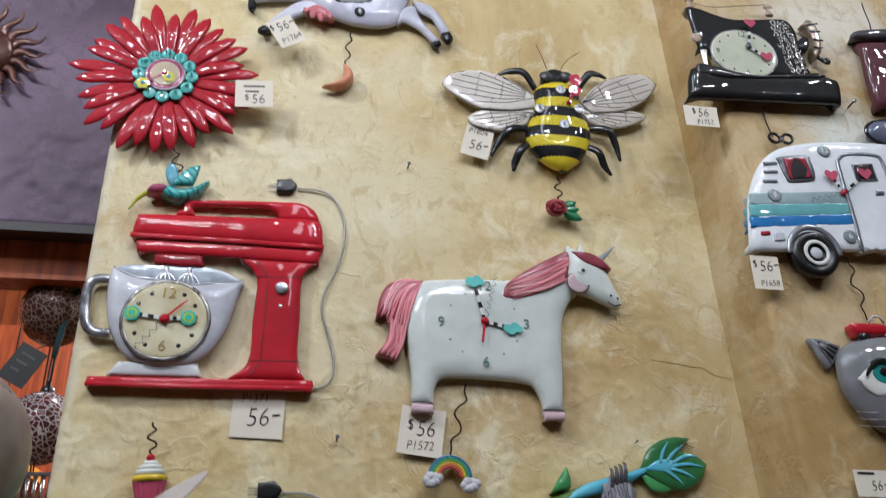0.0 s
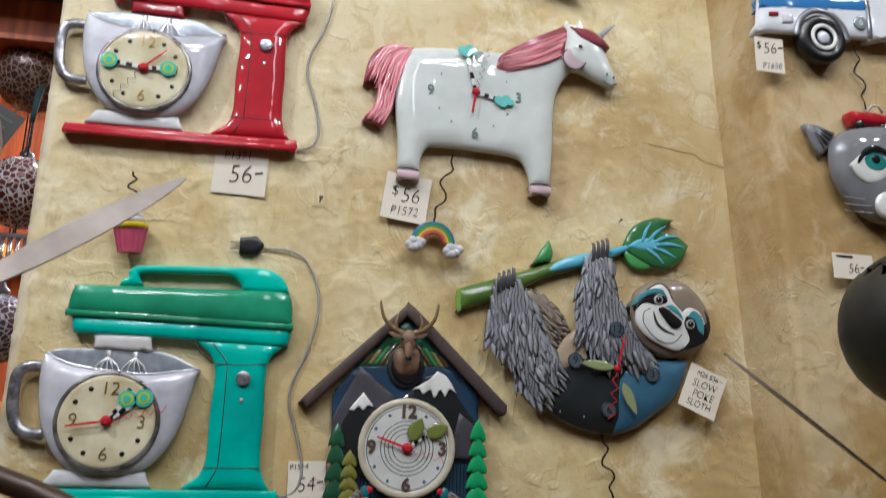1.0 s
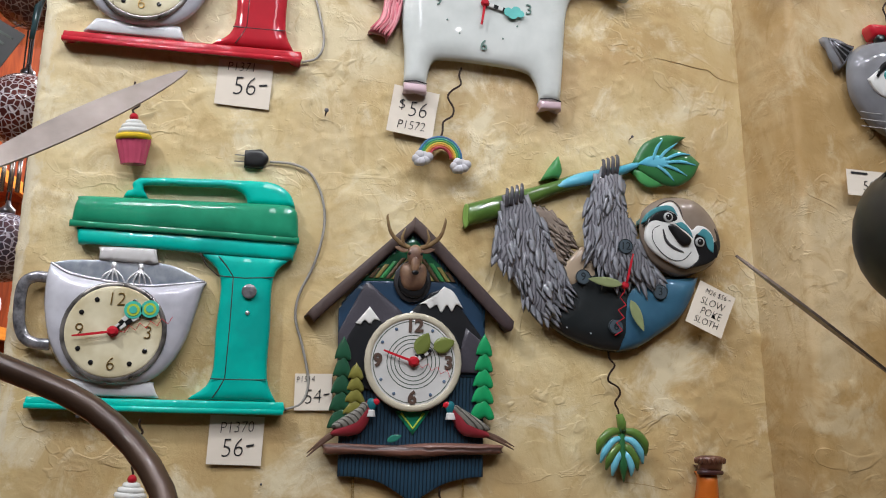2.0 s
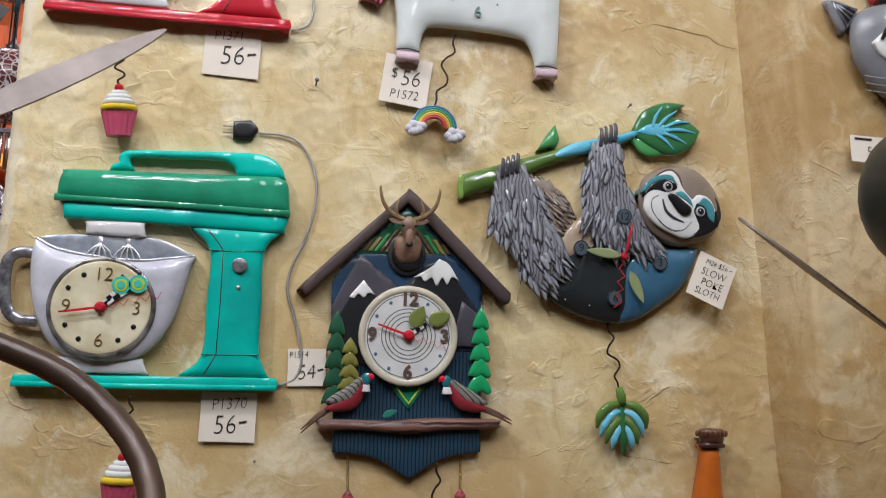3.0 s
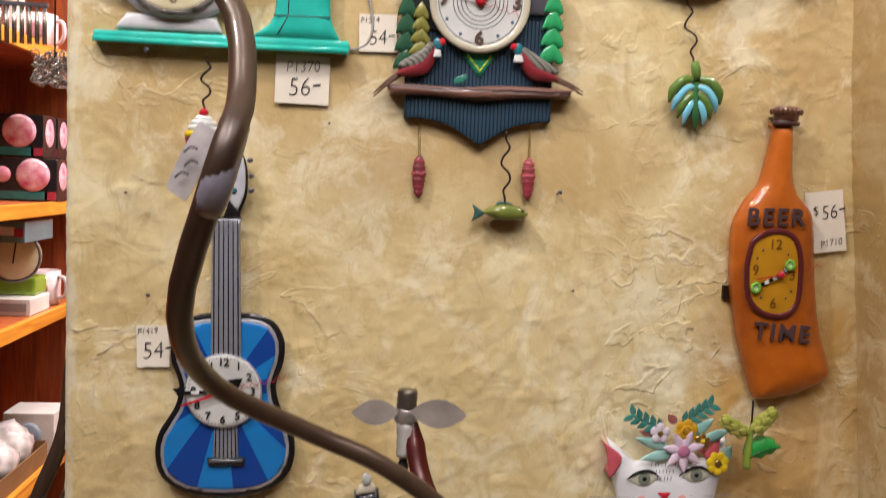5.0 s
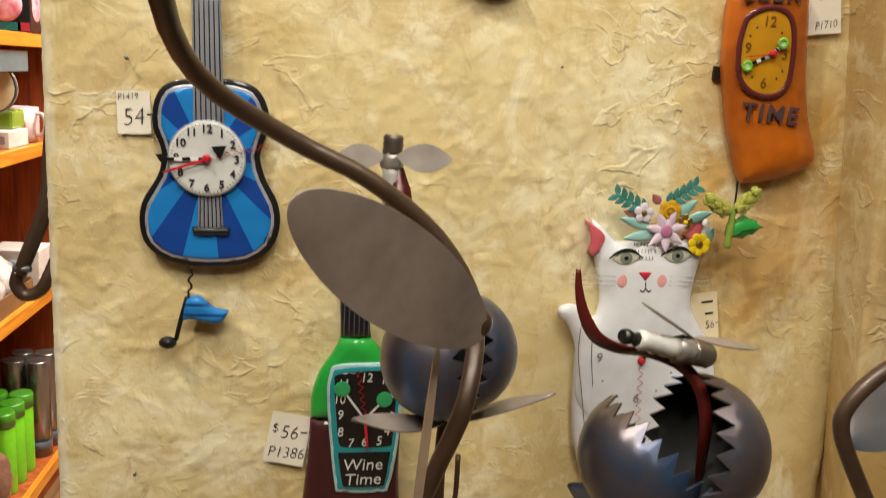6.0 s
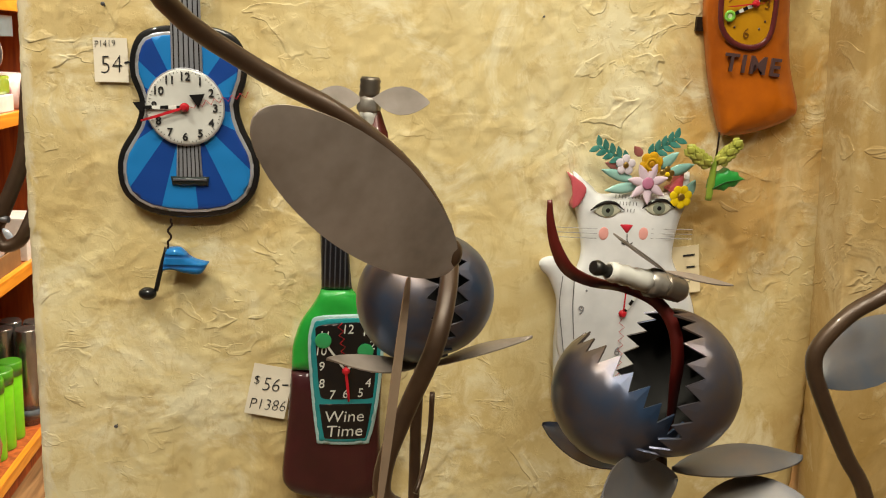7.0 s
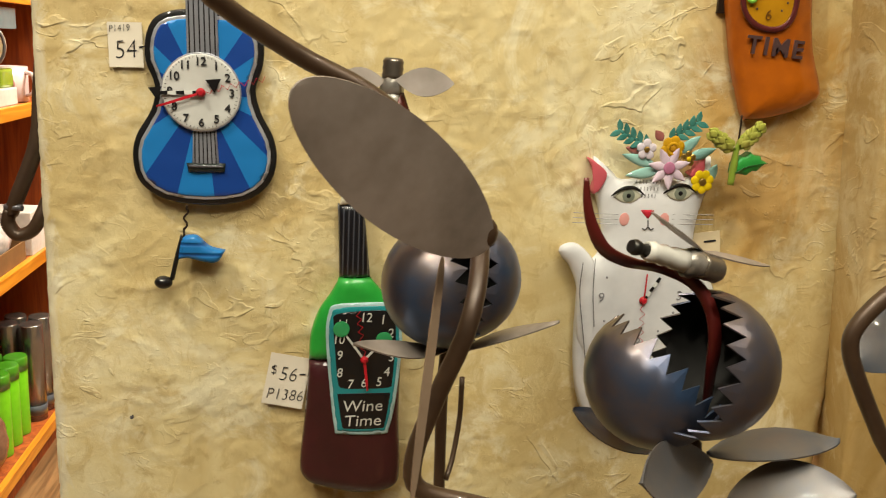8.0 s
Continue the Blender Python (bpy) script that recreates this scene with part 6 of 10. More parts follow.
def stripes(name, colour, second, period, shift):
    """Black bands with a scalloped edge across a yellow body."""
    m = paint(name, colour, 0.22)
    nt = m.node_tree
    b, co = nt.nodes["Principled BSDF"], nt.nodes["Texture Coordinate"]
    sep = nt.nodes.new("ShaderNodeSeparateXYZ")
    nt.links.new(co.outputs["Object"], sep.inputs[0])
    scallop = nt.nodes.new("ShaderNodeMath")
    scallop.operation = "SINE"
    k = nt.nodes.new("ShaderNodeMath")
    k.operation = "MULTIPLY"
    k.inputs[1].default_value = 1100
    nt.links.new(sep.outputs["X"], k.inputs[0])
    nt.links.new(k.outputs[0], scallop.inputs[0])
    z = nt.nodes.new("ShaderNodeMath")
    z.operation = "MULTIPLY_ADD"
    z.inputs[1].default_value = 0.0007
    nt.links.new(scallop.outputs[0], z.inputs[0])
    nt.links.new(sep.outputs["Z"], z.inputs[2])
    w = nt.nodes.new("ShaderNodeMath")
    w.operation = "MULTIPLY_ADD"
    w.inputs[1].default_value, w.inputs[2].default_value = 2 * math.pi / period, shift
    nt.links.new(z.outputs[0], w.inputs[0])
    s = nt.nodes.new("ShaderNodeMath")
    s.operation = "SINE"
    nt.links.new(w.outputs[0], s.inputs[0])
    g = nt.nodes.new("ShaderNodeMath")
    g.operation = "GREATER_THAN"
    g.inputs[1].default_value = 0.0
    nt.links.new(s.outputs[0], g.inputs[0])
    mix = nt.nodes.new("ShaderNodeMix")
    mix.data_type = "RGBA"
    mix.inputs["B"].default_value = rgb(second)
    nt.links.new(b.inputs["Base Color"].links[0].from_socket, mix.inputs["A"])
    nt.links.new(g.outputs[0], mix.inputs["Factor"])
    nt.links.new(mix.outputs["Result"], b.inputs["Base Color"])
    return m


def bee(place):
    t = thing("bee_clock", place, "glossy black and yellow bumblebee clock with veined wings", "wall clock")
    top, low = (0.0003, 0.0666)[1], (0.0016, -0.097)[1]
    period = (top - low) / 4.6
    body = stripes("bee_stripes", "d8c51c", "0c0c0d", period, -2 * math.pi * top / period + 0.1)
    part("body", relief([(-0.0324, 0.0548), (0.0004, 0.0687), (0.0358, 0.0614), (0.0393, 0.0382), (0.0423, 0.009), (0.0507, -0.0192), (0.0461, -0.05), (0.0296, -0.0763), (0.0015, -0.098, 1), (-0.0287, -0.0828), (-0.0497, -0.056), (-0.0535, -0.0303), (-0.0428, 0.0013), (-0.0359, 0.0279)], 0.030, 0.036, 0.036, 0.006), body, t)
    head = part("head", relief([(-0.0244, 0.0663), (-0.0196, 0.0841), (-0.0023, 0.0946), (0.0158, 0.0899), (0.0219, 0.0731), (0.0135, 0.0593), (-0.016, 0.0564)], 0.030, 0.018, 0.016, 0.005), BLACK, t)
    for p in [(-0.0167, 0.0735), (0.0166, 0.0758)]:
        part("eye", ball((p[0], -0.048, p[1]), (0.0105, 0.009, 0.0095)), paint("eye_charcoal", "34363a", 0.2), head)
    for pts in ([(-0.0138, 0.0891), (-0.0218, 0.108), (-0.0317, 0.127)], [(0.0084, 0.0891), (0.0209, 0.107), (0.0407, 0.1202)]):
        part("antenna", rod([(u, -0.045 - 0.01 * i, v) for i, (u, v) in enumerate(pts)], 0.0006, 5), RUST, head)
    wing = paint("wing_white", "cfc8be", 0.3, second="bdb4a8")
    vein = paint("wing_vein", "3b3634", 0.5)
    wings = (([(-0.0348, 0.0165, 1), (-0.0798, 0.0072), (-0.1237, 0.0083), (-0.16, 0.0266), (-0.1824, 0.0484), (-0.1663, 0.0681), (-0.1215, 0.078), (-0.0753, 0.0655), (-0.037, 0.0394, 1)], [(-0.0355, 0.0332), (-0.1665, 0.0574)]),
             ([(-0.0328, 0.0188, 1), (-0.0794, 0.0145), (-0.1239, 0.0042), (-0.1426, -0.0098), (-0.1317, -0.023), (-0.0902, -0.0294), (-0.0498, -0.0127, 1)], [(-0.0398, 0.0067), (-0.1331, -0.014)]),
             ([(0.0371, 0.0338, 1), (0.0698, 0.0691), (0.1114, 0.0908), (0.1502, 0.097), (0.1711, 0.0802, 1), (0.1523, 0.0511), (0.1118, 0.0248), (0.0555, 0.0144, 1)], [(0.0404, 0.0299), (0.1555, 0.0776)]),
             ([(0.0381, 0.0233, 1), (0.0744, 0.0203), (0.1213, 0.0268), (0.1472, 0.0175), (0.1201, -0.0007), (0.0806, -0.0094), (0.0487, -0.0008, 1)], [(0.0427, 0.0132), (0.1384, 0.0135)]))
    for i, (pts, (a, b)) in enumerate(wings):
        y0 = 0.030 - 0.006 * (i % 2)
        w = part("wing", relief(pts, 0.006, 0.004, 0.005, 0.006, y0), wing, t)
        P, a, b = smooth(pts, True, 3), np.array(a), np.array(b)
        vs = bmesh.new()
        ring_ = resample(P, 0.006)
        for k in range(7):
            f = (k - 3) / 3
            side = np.array((-(b - a)[1], (b - a)[0]))
            side /= np.linalg.norm(side)
            path = [a + (b - a) * s + side * f * (0.034 if i % 2 == 0 else 0.024) * math.sin(min(1.0, s * 1.25) * 1.57) * (1 + 0.06 * math.sin(9 * s + k)) for s in np.linspace(0.02, 1.3, 14)]
            d, ok = to_edge(np.array(path), ring_)
            path = [p for p, q, r in zip(path, ok, d) if q and r > 0.002]
            if len(path) > 3:
                rod([(p[0], -(y0 + 0.0103), p[1]) for p in path], 0.0006, 4, vs, n=2)
                if k:
                    for m in (len(path) // 3, 2 * len(path) // 3):
                        p = path[m]
                        q = p - side * 0.0075
                        ok2 = to_edge(np.array([q]), ring_)[1]
                        if ok2[0]:
                            rod([(p[0], -(y0 + 0.0103), p[1]), (q[0] + 0.003, -(y0 + 0.0103), q[1])], 0.0005, 4, vs, n=1)
        rod([(p[0], -(y0 + 0.0068), p[1]) for p in ring_[::2]], 0.0006, 4, vs, closed=True, n=1)
        part("vein", vs, vein, w)
    for pts in ([(-0.0326, 0.0526), (-0.051, 0.0787), (-0.0717, 0.0842), (-0.091, 0.0768)], [(0.0374, 0.0595), (0.0545, 0.0851), (0.0702, 0.0933), (0.0883, 0.0863)], [(-0.0442, -0.0213), (-0.0771, -0.0283), (-0.0963, -0.0499), (-0.1085, -0.0745)], [(0.0458, -0.0135), (0.0781, -0.0168), (0.0904, -0.0383), (0.0953, -0.0681)], [(-0.0475, -0.0478), (-0.0641, -0.065), (-0.072, -0.0833), (-0.0753, -0.099)], [(0.0428, -0.0463), (0.0595, -0.059), (0.0684, -0.0781), (0.0782, -0.0951)]):
        part("leg", rod([(u, -0.030 - (0.012 if i == 1 else 0), v) for i, (u, v) in enumerate(pts)], [0.0050, 0.0066, 0.0060, 0.0024], 10), BLACK, t)
    for words, at, y in (("12", (0.0032, 0.0444), 0.062), ("9", (-0.0327, 0.0063), 0.061), ("3", (0.0307, 0.0111), 0.062), ("6", (0.0038, -0.0212), 0.066)):
        d = part("numeral_disc", relief(oval(*at, 0.0078, None, 14), 0.0035, 0.001, 0.002, 0.005, y), paint("disc_silver", "b3b3b8", 0.3, 0.3), t)
        writing("numeral", words, 0.010, paint("disc_ink", "4a4a50"), d, at, y + 0.005, 0, 0.0008)
    c = (0.0141, 0.019)
    for name, at in (("minute_hand", (0.0265, 0.0605)), ("hour_hand", (0.024, 0.041))):
        arm = hand(name, t, c, at, 0.074, 0.003, HAND_RED)
        bm = bmesh.new()
        for k in range(5):
            a = 2 * math.pi * k / 5
            relief(oval(at[0] + 0.006 * math.cos(a), at[1] + 0.006 * math.sin(a), 0.0052, None, 10), 0.001, 0, 0.001, 0.006, 0.075 + 0.0002 * k, bm=bm)
        part("hand_flower", bm, paint("flower_rose", "c63a4c"), arm)
        disc("hand_centre", arm, at, 0.0032, 0.0768, 0.001, PINK, None, "", 0.0005)
    hand("alarm_hand", t, c, (-0.0314, -0.0008), 0.072, 0.0009, RUST, 0.003)
    hub(t, c, 0.066, 0.004)
    pendulum_wire(t, (-0.0055, -0.0985), (-0.0055, -0.1452), 0.016, 0.0013, 0.005)
    return t


def rose(place):
    t = thing("rose_pendulum", place, "red resin rose pendulum with two green leaves", "pendulum")
    deep, edge = paint("rose_red", "8f2430", second="6c1822"), paint("rose_edge", "b8525a", second="9a3640")
    bloom = part("bloom", ball((-0.008, -0.018, 0.0), (0.0155, 0.009, 0.0135), seg=16), deep, t)
    for n, (R, count, y) in enumerate(((0.0130, 6, 0.022), (0.0090, 4, 0.0265), (0.0050, 3, 0.0290), (0.0018, 1, 0.0300))):
        for k in range(count):
            a0 = 2 * math.pi * k / count + 0.7 * n
            arc = [a0 + 2 * math.pi / max(2, count) * 1.25 * q / 4 for q in range(5)]
            part("rose_petal", rod([(-0.008 + (R + 0.0016 * math.sin(math.pi * q / 4)) * math.cos(a), -y - 0.001 * math.sin(math.pi * q / 4), R * 0.88 * math.sin(a)) for q, a in enumerate(arc)], [0.0008, 0.0024, 0.0028, 0.0024, 0.0008], 7, n=2), edge if (k + n) % 2 else deep, bloom)
    lm = paint("rose_leaf", "1f7a4a", 0.4)
    for a, b in (((0.006, 0.004), (0.024, 0.013)), ((0.006, -0.002), (0.031, -0.016)), ((0.004, 0.0), (0.028, 0.001))):
        part("leaf", leaf_plate(bmesh.new(), a, b, 0.016, -0.014, -0.018, 0.003, 8, 0.003), lm, t)
    return t


bee((0.2824, 0.0, 2.2808))
rose((0.2754, 0.0, 2.1215))
price_tag((0.1541, 2.2319), 0.0435, 0.0585, 14.1, (("56-", -0.04, -0.15, 0.42), ("P1804", -0.06, 0.28, 0.24)), 0.0, "white card price tag beside the bee clock", 0.002, 0.012)

# ---- sewing machine clock on the pier ----


def sewing(place):
    t = thing("sewing_machine_clock", place, "black antique sewing machine clock with silver scrollwork", "wall clock")
    silver = paint("scroll_silver", "d6d2ce", 0.25, 0.4)
    part("arm", relief([(-0.0846, 0.0871, 1), (-0.0644, 0.0873), (-0.0133, 0.0725), (0.0435, 0.078), (0.0799, 0.0812), (0.0945, 0.0641), (0.0972, 0.0317), (0.1024, -0.0103, 1), (0.1033, -0.0237), (0.0634, -0.035), (0.0234, -0.0308), (-0.039, -0.0289), (-0.0609, 0.0019), (-0.0739, 0.0046, 1), (-0.078, 0.0316)], 0.026, 0.012, 0.012, 0.006), BLACK, t)
    part("bed", relief([(-0.0957, -0.0357, 1), (-0.0782, -0.0299), (-0.0415, -0.0445), (0.1057, -0.0297), (0.134, -0.031), (0.1456, -0.0413), (0.1417, -0.0783, 1), (0.0585, -0.082), (-0.0307, -0.0854), (-0.0964, -0.0886), (-0.1051, -0.0836), (-0.1017, -0.0535)], 0.034, 0.016, 0.014, 0.006), BLACK, t)
    part("bed_step", relief([(-0.0882, -0.0319, 1), (-0.0743, -0.0274), (0.0038, -0.0399), (0.1064, -0.0265, 1), (0.1243, -0.0289, 1), (0.1182, -0.0357, 1), (-0.0244, -0.0478), (-0.0879, -0.0481, 1)], 0.046, 0.006, 0.006, 0.006), paint("black_step", "1c1c20"), t)
    c = (-0.0055, -0.0006)
    rx, rz = (0.0536, 0.0448)
    part("dial", relief(oval(c[0], c[1], rx, rz), 0.042, 0.005, 0.004, 0.006), paint("pearl_dial", "c8c8b4", second="b4b8a2"), t)
    ring("dial_rim", t, c, rx, 0.044, 0.0016, PEWTER, rz)
    for a in range(0, 360, 30):
        p = (c[0] + rx * 0.8 * math.cos(radians(a)), c[1] + rz * 0.8 * math.sin(radians(a)))
        if a % 90:
            part("hour_dot", ball((p[0], -0.047, p[1]), (0.0017, 0.001, 0.0017), seg=8), BLACK, t)
        else:
            writing("numeral", {0: "3", 90: "12", 180: "9", 270: "6"}[a], 0.014, paint("pearl_ink", "8d8f80"), t, p, 0.0485, 0, 0.001)
    heart = paint("heart_pink", "c4526c", 0.4)
    h = (0.0019, 0.0107)
    for name, at in (("minute_hand", (0.0114, 0.0546)), ("hour_hand", (0.0277, -0.0075))):
        arm = checker_hand(name, t, h, np.array(at) * 0.85, 0.053, 0.005)
        part("heart", relief([(at[0] + 0.0009 * q[0], at[1] + 0.0009 * q[1]) + ((1,) if q[2] else ()) for q in ((0, -9, 1), (10, 2, 0), (8, 9, 0), (2, 8, 0), (0, 5, 1), (-2, 8, 0), (-8, 9, 0), (-10, 2, 0))], 0.001, 0, 0.001, 0.006, 0.055), heart, arm)
    hub(t, h, 0.05, 0.0045, PEWTER)
    scroll = bmesh.new()
    rnd = random.Random(5)
    for k in range(12):
        z = 0.068 - 0.0082 * k
        for x in (0.0545 + 0.0016 * k, 0.066 + 0.0016 * k, 0.077 + 0.0014 * k):
            if not (-0.031 < z < 0.069 and x < 0.094):
                continue
            p = (x + rnd.uniform(-0.002, 0.002), z + rnd.uniform(-0.002, 0.002))
            a, R, turn = rnd.uniform(0, 6.28), rnd.uniform(0.0038, 0.0062), rnd.choice((1, -1))
            rod([(p[0] + R * (1 - q / 10) * math.cos(a + turn * q * 0.75), -0.0395, p[1] + R * (1 - q / 10) * math.sin(a + turn * q * 0.75)) for q in range(9)], 0.0009, 5, scroll, n=2)
    part("scrollwork", scroll, silver, t)
    wheel = part("hand_wheel", relief([(0.1065, 0.0721, 1), (0.1182, 0.0823), (0.1299, 0.0748), (0.1341, 0.0499), (0.1309, 0.0225), (0.119, 0.0062, 1), (0.116, 0.0187), (0.1193, 0.0428), (0.1139, 0.0619)], 0.020, 0.012, 0.007, 0.005, 0.012), paint("wheel_bronze", "9b8a76", 0.3, 0.5), t)
    for p, q in (((0.1114, 0.0682), (0.1314, 0.0727)), ((0.1154, 0.0555), (0.1329, 0.0574)), ((0.1179, 0.0405), (0.1338, 0.04)), ((0.1155, 0.0251), (0.1304, 0.0246))):
        part("wheel_slot", rod([(p[0], -0.0445, p[1]), (q[0], -0.0445, q[1])], 0.0018, 6, n=1), BLACK, wheel)
    part("wheel_boss", relief([(0.0962, 0.0402), (0.1072, 0.048), (0.113, 0.0399), (0.1074, 0.0221), (0.0974, 0.0189), (0.0916, 0.0268)], 0.026, 0.008, 0.006, 0.005, 0.008), BLACK, t)
    part("crank", rod([(u, -0.03, v) for u, v in [(0.1223, 0.013), (0.1305, 0.0074), (0.1333, 0.0035)]], 0.0042, 8), BLACK, t)
    part("crank_knob", ball((*(0.1362, -0.034, 0.0038),), 0.0065), BLACK, t)
    for at in ((-0.0765, 0.0925), (0.0576, 0.093)):
        part("spool_pin", lathe([(0.006, -0.006), (0.007, -0.003), (0.004, 0.0), (0.004, 0.008), (0.008, 0.010), (0.008, 0.013), (0.003, 0.015)], (at[0], -0.028, at[1]), 12), paint("spool_tan", "b39c8c", 0.3), t)
    part("thread", rod([(u, -0.030, v) for u, v in [(-0.0759, 0.097), (-0.0378, 0.0927), (0.0101, 0.1008), (0.0568, 0.1087)]], 0.0006, 5), RUST, t)
    part("needle_bar", rod([(u, -0.034, v) for u, v in [(-0.0679, 0.0032), (-0.0686, -0.0135), (-0.0676, -0.0298)]], [0.006, 0.0045, 0.003], 8), silver, t)
    part("thread_guide", ball((*(-0.0772, -0.036, 0.0253),), (0.0085, 0.006, 0.0085)), paint("spool_tan", "b39c8c"), t)
    for pts in ([(0.0199, -0.0836), (0.0183, -0.1064), (0.0239, -0.132), (0.0255, -0.1376)],):
        part("pendulum_wire", rod([(u, -0.012, v) for u, v in pts], 0.0013, 6), RUST, t)
    return t


def bow(place):
    t = thing("scissors_pendulum", place, "small black wire scissors pendulum", "pendulum")
    for s in (-1, 1):
        part("loop", rod([(s * 0.010 + p[0], -0.014, p[1]) for p in oval(0, 0, 0.0085, 0.0075, 12, s * 25)], 0.0024, 7, closed=True, n=2), BLACK, t)
    part("pivot", ball((0, -0.015, -0.004), 0.004, seg=10), PEWTER, t)
    return t


sewing((0.5574, -0.10, 2.3539))
bow((0.5895, -0.1, 2.21))
price_tag((0.4703, 2.2389), 0.0521, 0.0359, 0.5, (("$56", 0.06, 0.16, 0.58), ("P1752", 0.08, -0.30, 0.34)), -0.10, "white card price tag under the sewing machine clock", 0.002, 0.012)

# ---- camper clock on the pier ----


def camper(place):
    t = thing("camper_clock", place, "white and blue vintage camper trailer clock", "wall clock")
    white = paint("camper_white", "e2e4e6", second="cfd4d8")
    part("body", relief([(-0.1548, -0.0964, 1), (-0.1498, -0.0539), (-0.1421, -0.0099), (-0.1204, 0.0367), (-0.0927, 0.0657), (-0.0567, 0.0809), (-0.0107, 0.0895), (0.0622, 0.0946), (0.1113, 0.0909), (0.1358, 0.0563), (0.1284, -0.0093), (0.1079, -0.0831, 1)], 0.030, 0.014, 0.016, 0.008), white, t)
    for pts, m in (([(-0.141, -0.0081, 1), (0.0055, 0.0049, 1), (0.0072, -0.0139, 1), (-0.1451, -0.0268, 1)], paint("camper_pale", "9fb2b6")), ([(-0.1451, -0.0268, 1), (0.0072, -0.0139, 1), (0.0073, -0.0317, 1), (-0.1476, -0.0461, 1)], paint("camper_aqua", "6fb0b4")), ([(-0.1476, -0.0461, 1), (0.0073, -0.0317, 1), (0.0077, -0.0483, 1), (-0.1489, -0.0624, 1)], paint("camper_blue", "2f77b8"))):
        part("stripe", relief(pts, 0.0435, 0.0015, 0.002, 0.008), m, t)
    w = part("window", relief([(-0.088, 0.054), (-0.0434, 0.0603), (-0.0381, 0.0523), (-0.0357, 0.0266), (-0.0438, 0.0168), (-0.0772, 0.0126), (-0.0827, 0.0194), (-0.0895, 0.0464)], 0.045, 0.003, 0.003, 0.006), PEWTER, t)
    part("pane", relief([(-0.0826, 0.0507, 1), (-0.047, 0.0553, 1), (-0.0417, 0.0224, 1), (-0.0763, 0.0172, 1)], 0.049, 0.001, 0.001, 0.006), paint("pane_dark", "2c2426"), w)
    for pts in ([(-0.0826, 0.0507, 1), (-0.0649, 0.053, 1), (-0.0726, 0.0357), (-0.0728, 0.0174, 1), (-0.0779, 0.018, 1)], [(-0.0622, 0.0532, 1), (-0.047, 0.0553, 1), (-0.0417, 0.0224, 1), (-0.0533, 0.0207, 1), (-0.0481, 0.0376)]):
        part("curtain", relief(pts, 0.050, 0.003, 0.004, 0.005), paint("curtain_red", "8c2434"), w)
    door = part("door", relief([(0.0108, -0.0886, 1), (0.0091, -0.0351), (0.0044, 0.0462), (0.0095, 0.0607), (0.0246, 0.0685), (0.0651, 0.0698), (0.0769, 0.0593), (0.0813, 0.0103), (0.0694, -0.0853, 1)], 0.044, 0.002, 0.003, 0.008), white, t)
    part("door_frame", rod([(u, -0.047, v) for u, v in [(0.0097, -0.0895), (0.0091, -0.0351), (0.004, 0.0443), (0.0092, 0.0597), (0.0243, 0.0676), (0.0649, 0.0689), (0.0767, 0.0584), (0.0813, 0.0103)]], 0.0030, 8), paint("frame_grey", "8b8d94", 0.3, 0.4), door)
    part("door_pane", relief([(0.0269, 0.048, 1), (0.057, 0.0512, 1), (0.0599, 0.0271, 1), (0.0291, 0.024, 1)], 0.047, 0.001, 0.001, 0.006), paint("pane_dark", "2c2426"), door)
    part("pane_frame", rod([(u, -0.048, v) for u, v in [(0.0262, 0.0488), (0.0581, 0.0522), (0.0606, 0.0263), (0.028, 0.023)]], 0.0022, 6, closed=True, n=1), paint("frame_grey", "8b8d94"), door)
    part("door_handle", relief([(0.0541, 0.0074, 1), (0.0676, 0.0084, 1), (0.0659, 0.0019, 1), (0.0525, 0.0009, 1)], 0.048, 0.003, 0.002, 0.005), PEWTER, door)
    for at in ((-0.1032, 0.0417), (-0.105, 0.0278), (-0.1088, 0.0121)):
        part("vent", rod([(at[0] - 0.010, -0.046, at[1]), (at[0] + 0.011, -0.046, at[1] + 0.0015)], 0.0025, 6, n=1), paint("frame_grey", "8b8d94"), t)
    wc = (-0.0622, -0.0978)
    part("wheel_arch", rod([(wc[0] + 0.037 * math.cos(a), -0.045, wc[1] + 0.041 * math.sin(a)) for a in [radians(q) for q in range(0, 181, 20)]], 0.0045, 8), paint("frame_grey", "8b8d94"), t)
    wheel = part("wheel", lathe([(0.0, 0.046), (0.020, 0.046), (0.022, 0.052), (0.030, 0.052), (0.034, 0.046), (0.034, 0.020)], (wc[0], 0, wc[1]), 28, axis="y"), paint("tyre_black", "131315", 0.35, coat=0.3), t)
    part("tyre_wall", rod([(p[0], -0.053, p[1]) for p in oval(wc[0], wc[1], 0.0165)], 0.0030, 8, closed=True, n=1), WHITE, wheel)
    part("hub_cap", ball((wc[0], -0.050, wc[1]), (0.009, 0.006, 0.009)), SILVER, wheel)
    part("tail_lamp", relief([(-0.1369, -0.0685, 1), (-0.1235, -0.0668, 1), (-0.1237, -0.0728, 1), (-0.1371, -0.0744, 1)], 0.046, 0.002, 0.002, 0.004), RED_DARK, t)
    part("hatch", relief([(-0.1181, -0.069, 1), (-0.1028, -0.0664, 1), (-0.103, -0.08, 1), (-0.1189, -0.0817, 1)], 0.046, 0.002, 0.002, 0.005), SILVER, t)
    for words, at in (("12", (-0.0132, 0.0702)), ("9", (-0.1062, -0.0101)), ("6", (-0.0038, -0.0681))):
        d = part("numeral_disc", relief(oval(*at, 0.0098, None, 14), 0.0035, 0.001, 0.002, 0.005, 0.044), paint("disc_grey", "7f8a8e", 0.3, 0.3), t)
        writing("numeral", words, 0.013, WHITE, d, at, 0.0492, 0, 0.0008)
    c = np.array((0.0, 0.0))
